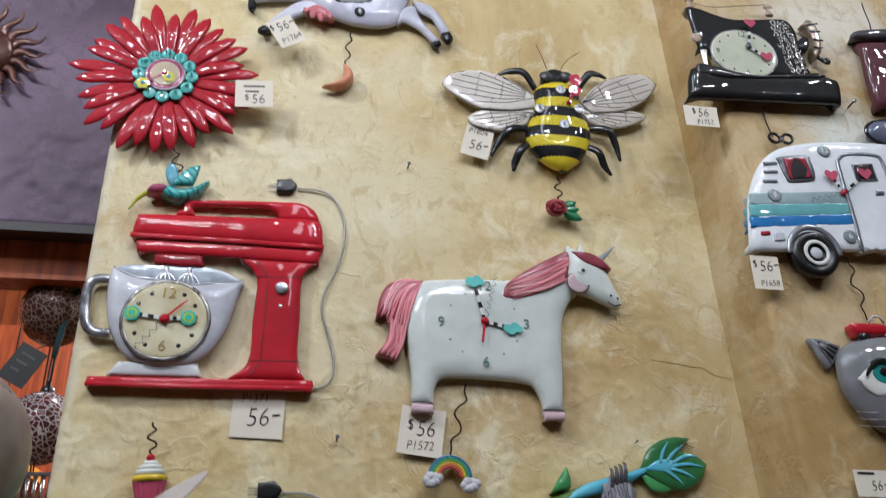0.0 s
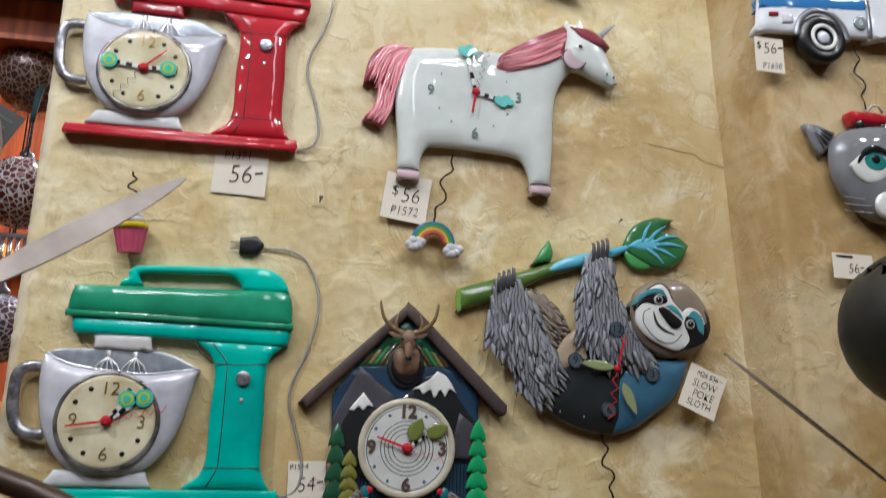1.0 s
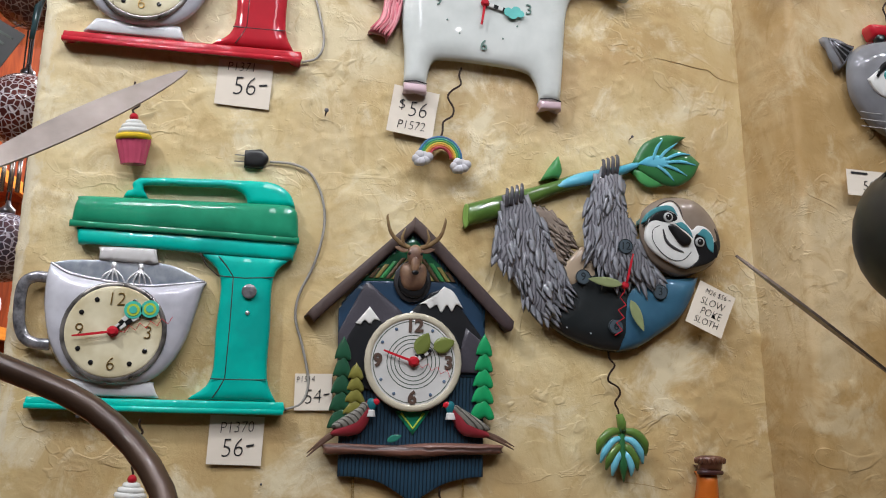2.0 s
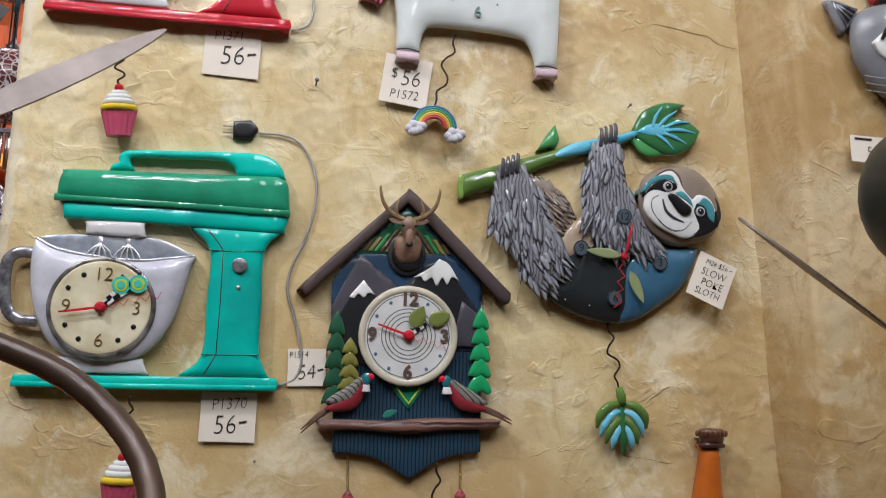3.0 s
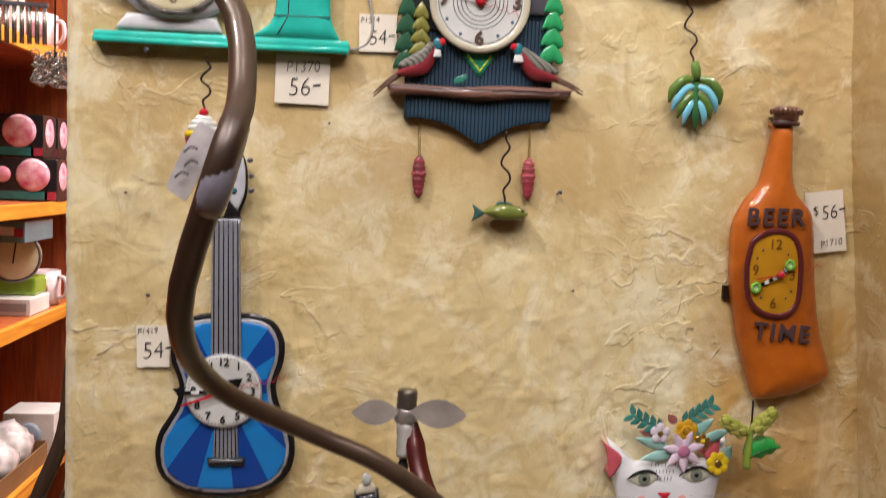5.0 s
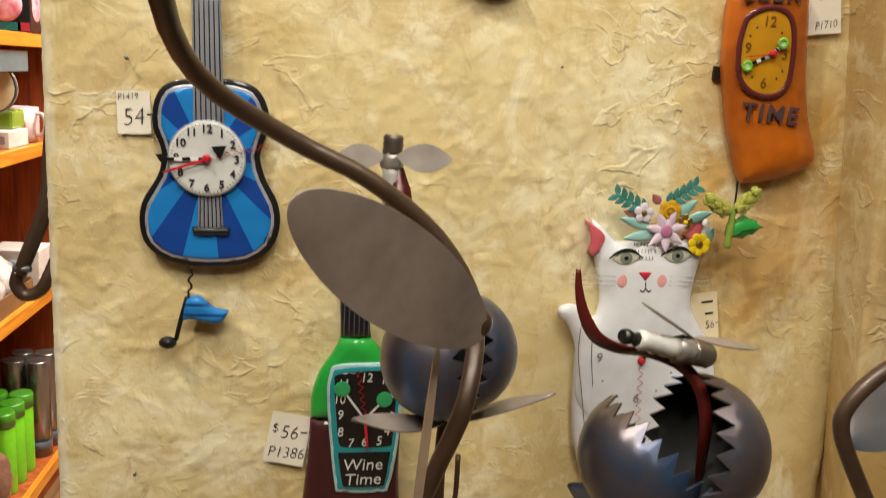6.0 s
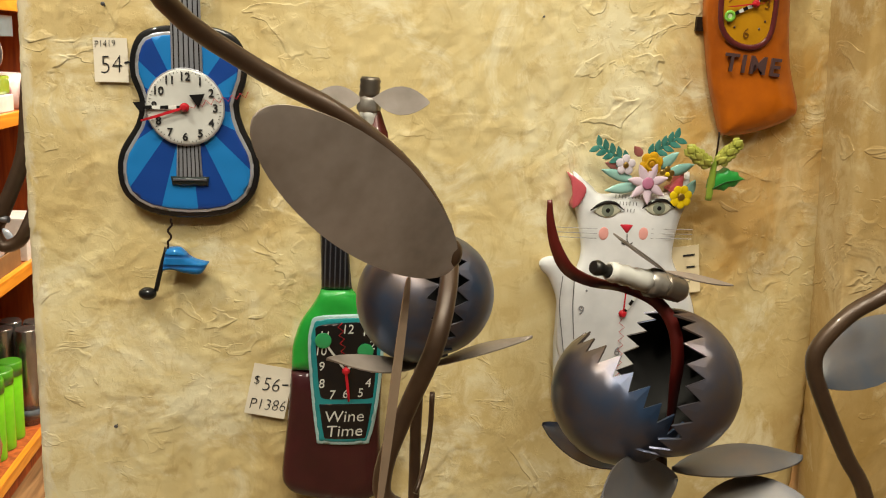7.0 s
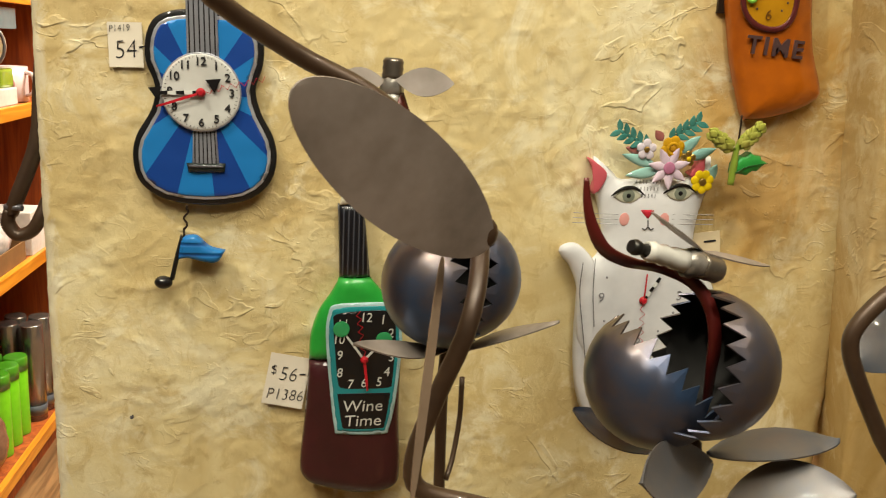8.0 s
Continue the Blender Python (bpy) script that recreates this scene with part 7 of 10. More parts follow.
    heart = paint("heart_pink", "c4526c", 0.4)
    for name, at in (("hour_hand", (-0.0134, 0.0255)), ("minute_hand", (0.0408, 0.0322))):
        arm = checker_hand(name, t, c, np.array(at) * 0.8, 0.053, 0.005)
        part("heart", relief([(at[0] + 0.0010 * q[0], at[1] + 0.0010 * q[1]) + ((1,) if q[2] else ()) for q in ((0, -9, 1), (10, 2, 0), (8, 9, 0), (2, 8, 0), (0, 5, 1), (-2, 8, 0), (-8, 9, 0), (-10, 2, 0))], 0.001, 0, 0.001, 0.006, 0.055), heart, arm)
    hand("alarm_hand", t, c, (-0.0521, -0.0144), 0.051, 0.0007, RUST, 0.003)
    hub(t, c, 0.050, 0.0045)
    pendulum_wire(t, (-0.0043, -0.092), (0.0045, -0.1854), 0.014, 0.0013, 0.006)
    return t


def toy_car(place):
    t = thing("car_pendulum", place, "tiny red convertible car pendulum", "pendulum")
    part("body", relief([(-0.031, 0.002, 1), (-0.028, 0.009), (-0.006, 0.010), (0.012, 0.010), (0.030, 0.006), (0.033, -0.003), (0.030, -0.008, 1), (-0.026, -0.010, 1)], 0.010, 0.008, 0.007, 0.005, 0.004), RED, t)
    part("windscreen", rod([(-0.004, -0.018, 0.010), (0.004, -0.018, 0.019), (0.014, -0.018, 0.019), (0.019, -0.018, 0.010)], 0.0016, 6, n=1), SILVER, t)
    for x in (-0.016, 0.020):
        part("wheel", lathe([(0.0, 0.021), (0.004, 0.021), (0.0062, 0.020), (0.0062, 0.012)], (x, 0, -0.009), 14, axis="y"), paint("tyre_black", "131315"), t)
    return t


camper((0.6604, -0.10, 2.1170))
toy_car((0.6616, -0.1, 1.9136))
price_tag((0.5265, 1.9918), 0.0409, 0.05, 1.0, (("$56-", 0.02, 0.18, 0.46), ("P1658", 0.06, -0.32, 0.26)), -0.10, "white card price tag under the camper clock", 0.002, 0.012)

# ---- grey cat clock, plum pot and oval clock on the pier ----


def grey_cat(place):
    t = thing("grey_cat_clock", place, "round grey glazed cat clock with green eyes", "wall clock")
    grey = paint("cat_grey", "808184", 0.2, second="6c6d70")
    part("body", relief([(-0.0660, 0.0347), (-0.0490, 0.0567), (-0.019, 0.0672), (0.0186, 0.0718), (0.0586, 0.0687), (0.0867, 0.0519), (0.0895, 0.0138), (0.0707, -0.0311), (0.0420, -0.0560), (0.0020, -0.0640), (-0.0300, -0.0530), (-0.0530, -0.0300), (-0.0665, -0.0010)], 0.026, 0.040, 0.046, 0.008), grey, t)
    for pts, inner in (([(-0.0955, 0.0665, 1), (-0.0737, 0.0651), (-0.0522, 0.0552, 1), (-0.0647, 0.0351), (-0.0751, 0.0235, 1), (-0.0886, 0.0402)], [(-0.0901, 0.0621, 1), (-0.0573, 0.0535, 1), (-0.0717, 0.0318, 1)]), ([(0.0759, 0.0631, 1), (0.1144, 0.0756, 1), (0.1195, 0.0648), (0.0923, 0.0291, 1)], [(0.0822, 0.0618, 1), (0.1125, 0.0692, 1), (0.0948, 0.0375, 1)])):
        e = part("ear", relief(pts, 0.018, 0.010, 0.008, 0.005), grey, t)
        part("ear_inside", relief(inner, 0.0275, 0.002, 0.003, 0.005), BLACK, e)
        q = [np.array(k[:2]) for k in inner]
        part("ear_rim", rod([(k[0], -0.0300, k[1]) for k in (q[1], q[0], q[2])], 0.0022, 7, n=1), ANTIQUE, e)
        for f in (0.3, 0.6):
            m = q[0] * 0.8 + (q[1] * (1 - f) + q[2] * f) * 0.2
            w = q[1] * (1 - f) + q[2] * f
            part("ear_stripe", rod([(m[0], -0.0300, m[1]), (w[0], -0.0300, w[1])], 0.0012, 6, n=1), ANTIQUE, e)
    for cx in (1548, 1630):
        eye = part("eye", relief([p for p in [(-0.0508, 0.0073, 1), (-0.0287, 0.0273), (-0.0067, 0.0325), (0.0115, 0.0166, 1), (-0.0019, -0.0074), (-0.0254, -0.0168), (-0.0433, -0.0071)]] if cx == 1548 else [p for p in [(0.0259, 0.0171, 1), (0.0463, 0.0328), (0.0683, 0.0305), (0.0778, 0.0127, 1), (0.0621, -0.0056), (0.0383, -0.0136), (0.0253, -0.0029)]], 0.062, 0.006, 0.008, 0.006), WHITE, t)
        c = (-0.0165, 0.0128) if cx == 1548 else (0.0478, 0.0148)
        part("iris", relief(oval(c[0], c[1], 0.0165, 0.0135), 0.066, 0.003, 0.004, 0.005), paint("iris_green", "2f8f86", second="1c5f62"), eye)
        part("pupil", ball((c[0], -0.070, c[1] + 0.003), (0.006, 0.003, 0.006), seg=12), BLACK, eye)
        part("lid", rod([(c[0] + q[0], -0.071, c[1] + q[1]) for q in ((-0.026, -0.004), (-0.016, 0.010), (0.0, 0.017), (0.016, 0.012), (0.025, 0.002))], [0.0016, 0.0042, 0.0048, 0.0036, 0.0014], 8, flat=0.6), BLACK, eye)
    nose = part("muzzle", relief(oval(*(0.0024, -0.0419), 0.022, 0.020), 0.060, 0.008, 0.012, 0.006), WHITE, t)
    writing("numeral", "6", 0.018, INK, nose, (0.0024, -0.0419), 0.0695, 0, 0.001)
    for k in range(3):
        part("whisker", rod([(u, -0.052 - 0.003 * i, v - 0.009 * k) for i, (u, v) in enumerate([(-0.0208, -0.0353), (-0.0441, -0.0359), (-0.0632, -0.0356)])], 0.0005, 4), paint("whisker_white", "b9b9b9"), t)
    return t


grey_cat((0.6658, -0.10, 1.8346))
price_tag((0.6199, 1.7135), 0.0561, 0.0328, 0.8, (("56-", 0.0, -0.1, 0.55), ("=", -0.2, 0.38, 0.2)), -0.10, "white card price tag under the grey cat clock", 0.002, 0.012)


def plum_pot(place):
    t = thing("plum_pot_clock", place, "glazed plum flowerpot clock with a grey rim", "wall clock")
    part("pot", relief([(-0.0282, 0.0388, 1), (0.0737, 0.0547, 1), (0.0491, -0.0057), (0.013, -0.0784, 1), (-0.0243, -0.087, 1), (-0.0309, -0.046)], 0.026, 0.020, 0.022, 0.007), paint("plum_glaze", "5e3038", second="4a262e"), t)
    part("rim", relief([(-0.0404, 0.0486), (-0.0294, 0.0577), (0.0171, 0.0664), (0.0893, 0.0747, 1), (0.0854, 0.0538, 1), (0.0111, 0.0432), (-0.0336, 0.0404)], 0.032, 0.022, 0.008, 0.006), paint("rim_slate", "4c4a50"), t)
    part("stem_wire", rod([(u, -0.04, v) for u, v in [(-0.0032, 0.0607), (-0.0018, 0.0779), (-0.0047, 0.0983), (-0.0058, 0.118)]], 0.0012, 5), RUST, t)
    return t


def oval_clock(place):
    t = thing("slate_oval_clock", place, "slate grey oval clock with a dark rim", "wall clock")
    part("body", relief(oval(0, 0, 0.040, 0.022), 0.030, 0.014, 0.014, 0.006), paint("oval_slate", "5f6678"), t)
    ring("rim", t, (0, 0), 0.040, 0.032, 0.004, BLACK, 0.022)
    return t


plum_pot((0.7867, -0.10, 2.3641))
oval_clock((0.7714, -0.10, 2.2323))
price_tag((0.763, 2.208), 0.0447, 0.0327, 7.3, (("=", -0.1, 0.0, 0.3),), -0.10, "white card price tag under the slate oval clock", 0.002, 0.012)

# ---- guitar clock ----


def rays(name, one, two, count):
    """Painted sunburst: alternate wedges about the dial."""
    m = paint(name, one, 0.22, second=one, bump=0.03)
    nt = m.node_tree
    b, co = nt.nodes["Principled BSDF"], nt.nodes["Texture Coordinate"]
    sep = nt.nodes.new("ShaderNodeSeparateXYZ")
    nt.links.new(co.outputs["Object"], sep.inputs[0])
    at = nt.nodes.new("ShaderNodeMath")
    at.operation = "ARCTAN2"
    nt.links.new(sep.outputs["Z"], at.inputs[0])
    nt.links.new(sep.outputs["X"], at.inputs[1])
    k = nt.nodes.new("ShaderNodeMath")
    k.operation = "MULTIPLY_ADD"
    k.inputs[1].default_value, k.inputs[2].default_value = count / 2, 0.6
    nt.links.new(at.outputs[0], k.inputs[0])
    s = nt.nodes.new("ShaderNodeMath")
    s.operation = "SINE"
    nt.links.new(k.outputs[0], s.inputs[0])
    g = nt.nodes.new("ShaderNodeMath")
    g.operation = "GREATER_THAN"
    g.inputs[1].default_value = 0.0
    nt.links.new(s.outputs[0], g.inputs[0])
    mix = nt.nodes.new("ShaderNodeMix")
    mix.data_type = "RGBA"
    mix.inputs["B"].default_value = rgb(two)
    nt.links.new(b.inputs["Base Color"].links[0].from_socket, mix.inputs["A"])
    nt.links.new(g.outputs[0], mix.inputs["Factor"])
    nt.links.new(mix.outputs["Result"], b.inputs["Base Color"])
    return m


def guitar(place):
    t = thing("guitar_clock", place, "blue sunburst guitar clock with black and silver edge", "wall clock")
    pts = [(-0.0023, 0.0883), (0.0293, 0.0887), (0.0537, 0.0803), (0.0664, 0.0578), (0.0658, 0.0314), (0.0581, 0.0047), (0.0646, -0.0218), (0.0782, -0.0483), (0.0816, -0.0753), (0.0725, -0.1025), (0.0457, -0.1219), (0.0018, -0.1278), (-0.0419, -0.1229), (-0.0689, -0.1044), (-0.0768, -0.0778), (-0.0726, -0.0512), (-0.0554, -0.0211), (-0.0513, 0.0053), (-0.0604, 0.0313), (-0.0595, 0.0573), (-0.0492, 0.0777), (-0.0274, 0.0868)]
    part("body", relief(pts, 0.022, 0.006, 0.008, 0.007), BLACK, t)
    c = np.array((0.0004, -0.0198))
    ring_ = smooth(pts, True, 2)
    tang = np.roll(ring_, -1, 0) - np.roll(ring_, 1, 0)
    nrm = np.stack([tang[:, 1], -tang[:, 0]], 1)
    nrm /= np.linalg.norm(nrm, axis=1, keepdims=True)
    inner = lambda d: [tuple(p) for p in ring_ - nrm * d * (1 if ((ring_[0] + nrm[0] * 0.01 - c) ** 2).sum() > ((ring_[0] - c) ** 2).sum() else -1)]
    part("silver_edge", relief(inner(0.0066), 0.028, 0.002, 0.003, 0.007, n=1), paint("edge_silver", "b8bac2", 0.2, 0.4), t)
    part("sunburst_top", relief(inner(0.0104), 0.0305, 0.002, 0.004, 0.006, n=1), rays("blue_rays", "0f6fb2", "083a86", 18), t)
    neck = part("neck", relief([(-0.0167, 0.1953, 1), (0.0144, 0.1967, 1), (0.019, 0.0354, 1), (-0.0152, 0.0345, 1)], 0.034, 0.003, 0.003, 0.008), paint("neck_grey", "8e9098", 0.3, 0.3), t)
    tail = part("string_panel", relief([(-0.0101, -0.0407, 1), (0.0155, -0.0402, 1), (0.0182, -0.0817, 1), (-0.0113, -0.0821, 1)], 0.034, 0.002, 0.002, 0.007), paint("neck_grey", "8e9098"), t)
    for i in range(6):
        f = (i + 0.5) / 6
        a, b = np.array((-0.0167, 0.1941)) * (1 - f) + np.array((0.0144, 0.1954)) * f, np.array((-0.0146, 0.0358)) * (1 - f) + np.array((0.0183, 0.0367)) * f
        part("string", rod([(a[0], -0.0375, a[1]), (b[0], -0.0375, b[1])], 0.0007, 5, n=1), BLACK, neck)
        a, b = np.array((-0.01, -0.0433)) * (1 - f) + np.array((0.0155, -0.0428)) * f, np.array((-0.0106, -0.0808)) * (1 - f) + np.array((0.0176, -0.0803)) * f
        part("string", rod([(a[0], -0.0365, a[1]), (b[0], -0.0365, b[1])], 0.0006, 5, n=1), BLACK, tail)
    part("bridge", relief([(-0.0177, -0.0789, 1), (0.0253, -0.0782, 1), (0.0242, -0.089, 1), (-0.0156, -0.0896, 1)], 0.034, 0.006, 0.004, 0.006), paint("bridge_green_black", "14201e"), t)
    part("bridge_saddle", rod([(*(-0.0145, -0.041, -0.0822),), (*(0.0228, -0.041, -0.0816),)], 0.0014, 6, n=1), PEWTER, t)
    head = part("headstock", relief([(-0.0186, 0.1959, 1), (-0.0169, 0.2054), (-0.0085, 0.221), (-0.0043, 0.2632), (0.0004, 0.2753), (0.0103, 0.2758), (0.0199, 0.2588), (0.0213, 0.2261), (0.0142, 0.2043, 1), (0.0137, 0.1973, 1)], 0.030, 0.004, 0.004, 0.006), BLACK, t)
    part("head_plate", relief([(0.0012, 0.2641, 1), (0.0116, 0.2721), (0.0181, 0.2574), (0.0187, 0.2273), (0.0111, 0.2054, 1), (0.0001, 0.2226)], 0.034, 0.003, 0.003, 0.006), paint("plate_pale", "c0c2c8"), head)
    for p in [(0.0075, 0.2575), (0.0066, 0.2431), (0.0069, 0.228)]:
        part("tuner", ball((p[0], -0.038, p[1]), (0.0036, 0.002, 0.0036), seg=10), paint("tuner_teal", "1f5f66"), head)
    for p in [(0.0236, 0.2627), (0.0252, 0.2452), (0.0256, 0.2288)]:
        part("peg", ball((p[0], -0.030, p[1]), (0.0036, 0.003, 0.003), seg=10), PEWTER, head)
    r = (0.042, 0.0436)[0]
    disc("dial", t, (0, 0), r, 0.034, 0.006, paint("white_dial", "cfcfcb"), None, "", 0.003)
    ring("dial_rim", t, (0, 0), r, 0.040, 0.0014, paint("edge_silver", "9a9ca4"))
    for i in range(60):
        if i % 5:
            a = 2 * math.pi * i / 60
            part("minute_mark", rod([(r * q * math.cos(a), -0.0435, r * q * math.sin(a)) for q in (0.90, 0.95)], 0.0003, 4, n=1), INK, t)
    for i in range(12):
        a = radians(90 - 30 * (i + 1))
        writing("numeral", str(i + 1), 0.0125, INK, t, (r * 0.79 * math.cos(a), r * 0.79 * math.sin(a)), 0.0445, 0, 0.001, bold=0.0003)
    a = checker_hand("minute_hand", t, (0, 0), (-0.044, -0.002), 0.047, 0.0045)
    for word, cx, cz, s in (("hour_hand", 0.014, 0.008, 1.0), ("minute_hand_tip", -0.048, -0.002, 0.85)):
        tri = relief([(cx - 0.009 * s, cz + 0.006 * s, 1), (cx + 0.008 * s, cz + 0.008 * s, 1), (cx + 0.001 * s, cz - 0.008 * s, 1)], 0.001, 0, 0.001, 0.006, 0.048)
        part(word, tri, BLACK, t)
    hand("second_hand", t, (0, 0), (-0.047, -0.017), 0.050, 0.0034, HAND_RED)
    hand("alarm_hand", t, (0, 0), (0.070, 0.018), 0.046, 0.0009, HAND_RED, 0.003)
    hub(t, (0, 0), 0.046, 0.0052)
    return t


def note(place):
    t = thing("note_pendulum", place, "black music note pendulum with a wavy blue flag", "pendulum")
    pendulum_wire(t, (0.0092, 0.0569), (0.0048, 0.0205), 0.016, 0.0013, 0.002)
    part("stem", rod([(u, -0.016, v) for u, v in [(0.0036, 0.0218), (-0.004, -0.0069), (-0.0095, -0.0312)]], 0.0028, 8), BLACK, t)
    part("note_head", ball((*(-0.0186, -0.018, -0.0341),), (0.0105, 0.008, 0.0078)), BLACK, t)
    part("flag", relief([(0.0023, 0.0205, 1), (0.0182, 0.0209), (0.0321, 0.009), (0.0508, 0.004, 1), (0.0417, -0.0093), (0.0255, -0.009), (0.0095, -0.0052), (-0.0027, -0.0069, 1)], 0.008, 0.006, 0.006, 0.004, 0.008), lines("flag_blue", "1273b8", "0c4a86", 0.012, "Z", 0.3, 0.6, 0.4), t)
    return t


guitar((-0.1970, 0.0, 1.0253))
note((-0.2242, 0.0, 0.8405))
price_tag((-0.2795, 1.072), 0.0364, 0.0481, -1.9, (("54-", -0.02, -0.12, 0.6), ("P1419", -0.16, 0.36, 0.22)), 0.0, "white card price tag beside the guitar clock", 0.002)

# ---- beer bottle clock ----


def beer(place):
    t = thing("beer_bottle_clock", place, "bent amber beer bottle clock with raised lettering", "wall clock")
    amber = paint("amber_glaze", "b85f0c", 0.2, second="8f4408", blot=6)
    part("bottle", relief([(-0.0114, 0.1804, 1), (0.0139, 0.1812, 1), (0.0163, 0.1548), (0.018, 0.1223), (0.025, 0.0991), (0.0436, 0.0788), (0.0498, 0.0579), (0.0543, 0.0114), (0.0582, -0.0221), (0.067, -0.0694), (0.0824, -0.1101), (0.0832, -0.1253), (0.0727, -0.1359), (0.0495, -0.1468), (0.0231, -0.1543), (-0.0007, -0.1575), (-0.0124, -0.1537), (-0.0232, -0.1265), (-0.0351, -0.0927), (-0.0461, -0.0458), (-0.0523, -0.0126), (-0.0543, 0.0272), (-0.053, 0.0602), (-0.0402, 0.0869), (-0.0248, 0.1072), (-0.0182, 0.1336), (-0.0126, 0.163)], 0.016, 0.040, 0.034, 0.007), amber, t)
    part("neck_band", relief([(-0.0128, 0.1881, 1), (0.0159, 0.1884, 1), (0.0155, 0.178, 1), (-0.0111, 0.1772, 1)], 0.032, 0.018, 0.012, 0.005), paint("band_brown", "3c1f1c"), t)
    k = (0.0023, 0.187)
    cap = part("cap", lathe([(0.0152, -0.003), (0.0158, 0.002), (0.0172, 0.006), (0.0182, 0.009), (0.0165, 0.0115), (0.0120, 0.013), (0.0005, 0.0135)], (k[0], -0.032, k[1]), 28), paint("cap_brown", "4a2a20", 0.35, 0.2, 0.8, second="6a4430", blot=50), t)
    for i in range(20):
        a = 2 * math.pi * i / 20
        part("cap_crimp", ball((k[0] + 0.0186 * math.cos(a), -0.032 + 0.0186 * math.sin(a), k[1] + 0.0070), (0.0022, 0.0022, 0.0038), seg=7), paint("crimp_bronze", "6a4634", 0.3, 0.3), cap)
    part("neck_ring", rod([(k[0] + 0.0148 * math.cos(0.4 * i * math.pi / 2), -0.032 + 0.0148 * math.sin(0.4 * i * math.pi / 2), k[1] - 0.007) for i in range(10)], 0.0028, 8, closed=True, n=3), paint("band_brown", "3c1f1c"), t)
    ink = paint("letter_umber", "4f3a3a", 0.35, 0.0, 0.5)
    writing("lettering", "BEER", 0.029, ink, t, (-0.0088, 0.0673), 0.0590, -1, 0.005, 0, 1.0, 0.0006, 1.22)
    writing("lettering", "TIME", 0.029, ink, t, (0.0085, -0.0711), 0.0590, 3, 0.005, 0, 1.0, 0.0006, 1.22)
    face = [(-0.0333, 0.0399), (-0.0109, 0.0514), (0.0131, 0.0471), (0.0248, 0.0263), (0.0276, -0.0111), (0.0238, -0.0381), (0.0066, -0.0502), (-0.0189, -0.0463), (-0.0365, -0.028), (-0.0407, 0.0052), (-0.0383, 0.0252)]
    part("dial", relief(face, 0.057, 0.001, 0.003, 0.006), paint("dial_mustard", "c08a14", second="a8740c"), t)
    P = smooth(face, True, 3)
    part("dial_rim", rod([(p[0], -0.0585, p[1]) for p in P], 0.0036, 8, closed=True, n=1), paint("rim_maroon", "5c1e1e"), t)
    for words, at in (("12", (-0.0067, 0.0357)), ("3", (0.0168, -0.0007)), ("6", (-0.0052, -0.035)), ("9", (-0.0296, 0.0042))):
        writing("numeral", words, 0.017, paint("numeral_umber", "7a4c10"), t, at, 0.0592, 0, 0.001)
    for p in [(-0.022, 0.0285), (-0.0288, 0.0189), (0.0096, 0.0244), (0.0174, 0.0153), (-0.0262, -0.0183), (-0.0205, -0.0282), (0.0103, -0.0285), (0.0164, -0.0195)]:
        part("hour_dot", ball((p[0], -0.059, p[1]), (0.0014, 0.001, 0.0014), seg=6), ink, t)
    c = (0.0015, -0.0006)
    for name, at in (("minute_hand", (-0.0292, -0.0164)), ("hour_hand", (0.0115, 0.0118))):
        arm = checker_hand(name, t, c, at, 0.062, 0.0045, 0.8)
        part("hand_ring", rod([(p[0], -0.0645, p[1]) for p in oval(at[0], at[1], 0.0048)], 0.0022, 6, closed=True, n=1), paint("ring_lime", "7fc24a"), arm)
        disc("hand_ring_centre", arm, at, 0.003, 0.063, 0.001, paint("ring_pale", "cfe3b0"), None, "", 0.0005)
    hand("second_hand", t, c, (-0.0342, -0.0066), 0.065, 0.0016, HAND_RED)
    hand("alarm_hand", t, c, (0.0548, 0.0134), 0.061, 0.0007, HAND_RED, 0.0025)
    hub(t, c, 0.060, 0.0046)
    part("hanger", box((*(-0.0568, -0.012, -0.0341),), (*(-0.0478, -0.002, -0.0177),)), RUST, t)
    return t


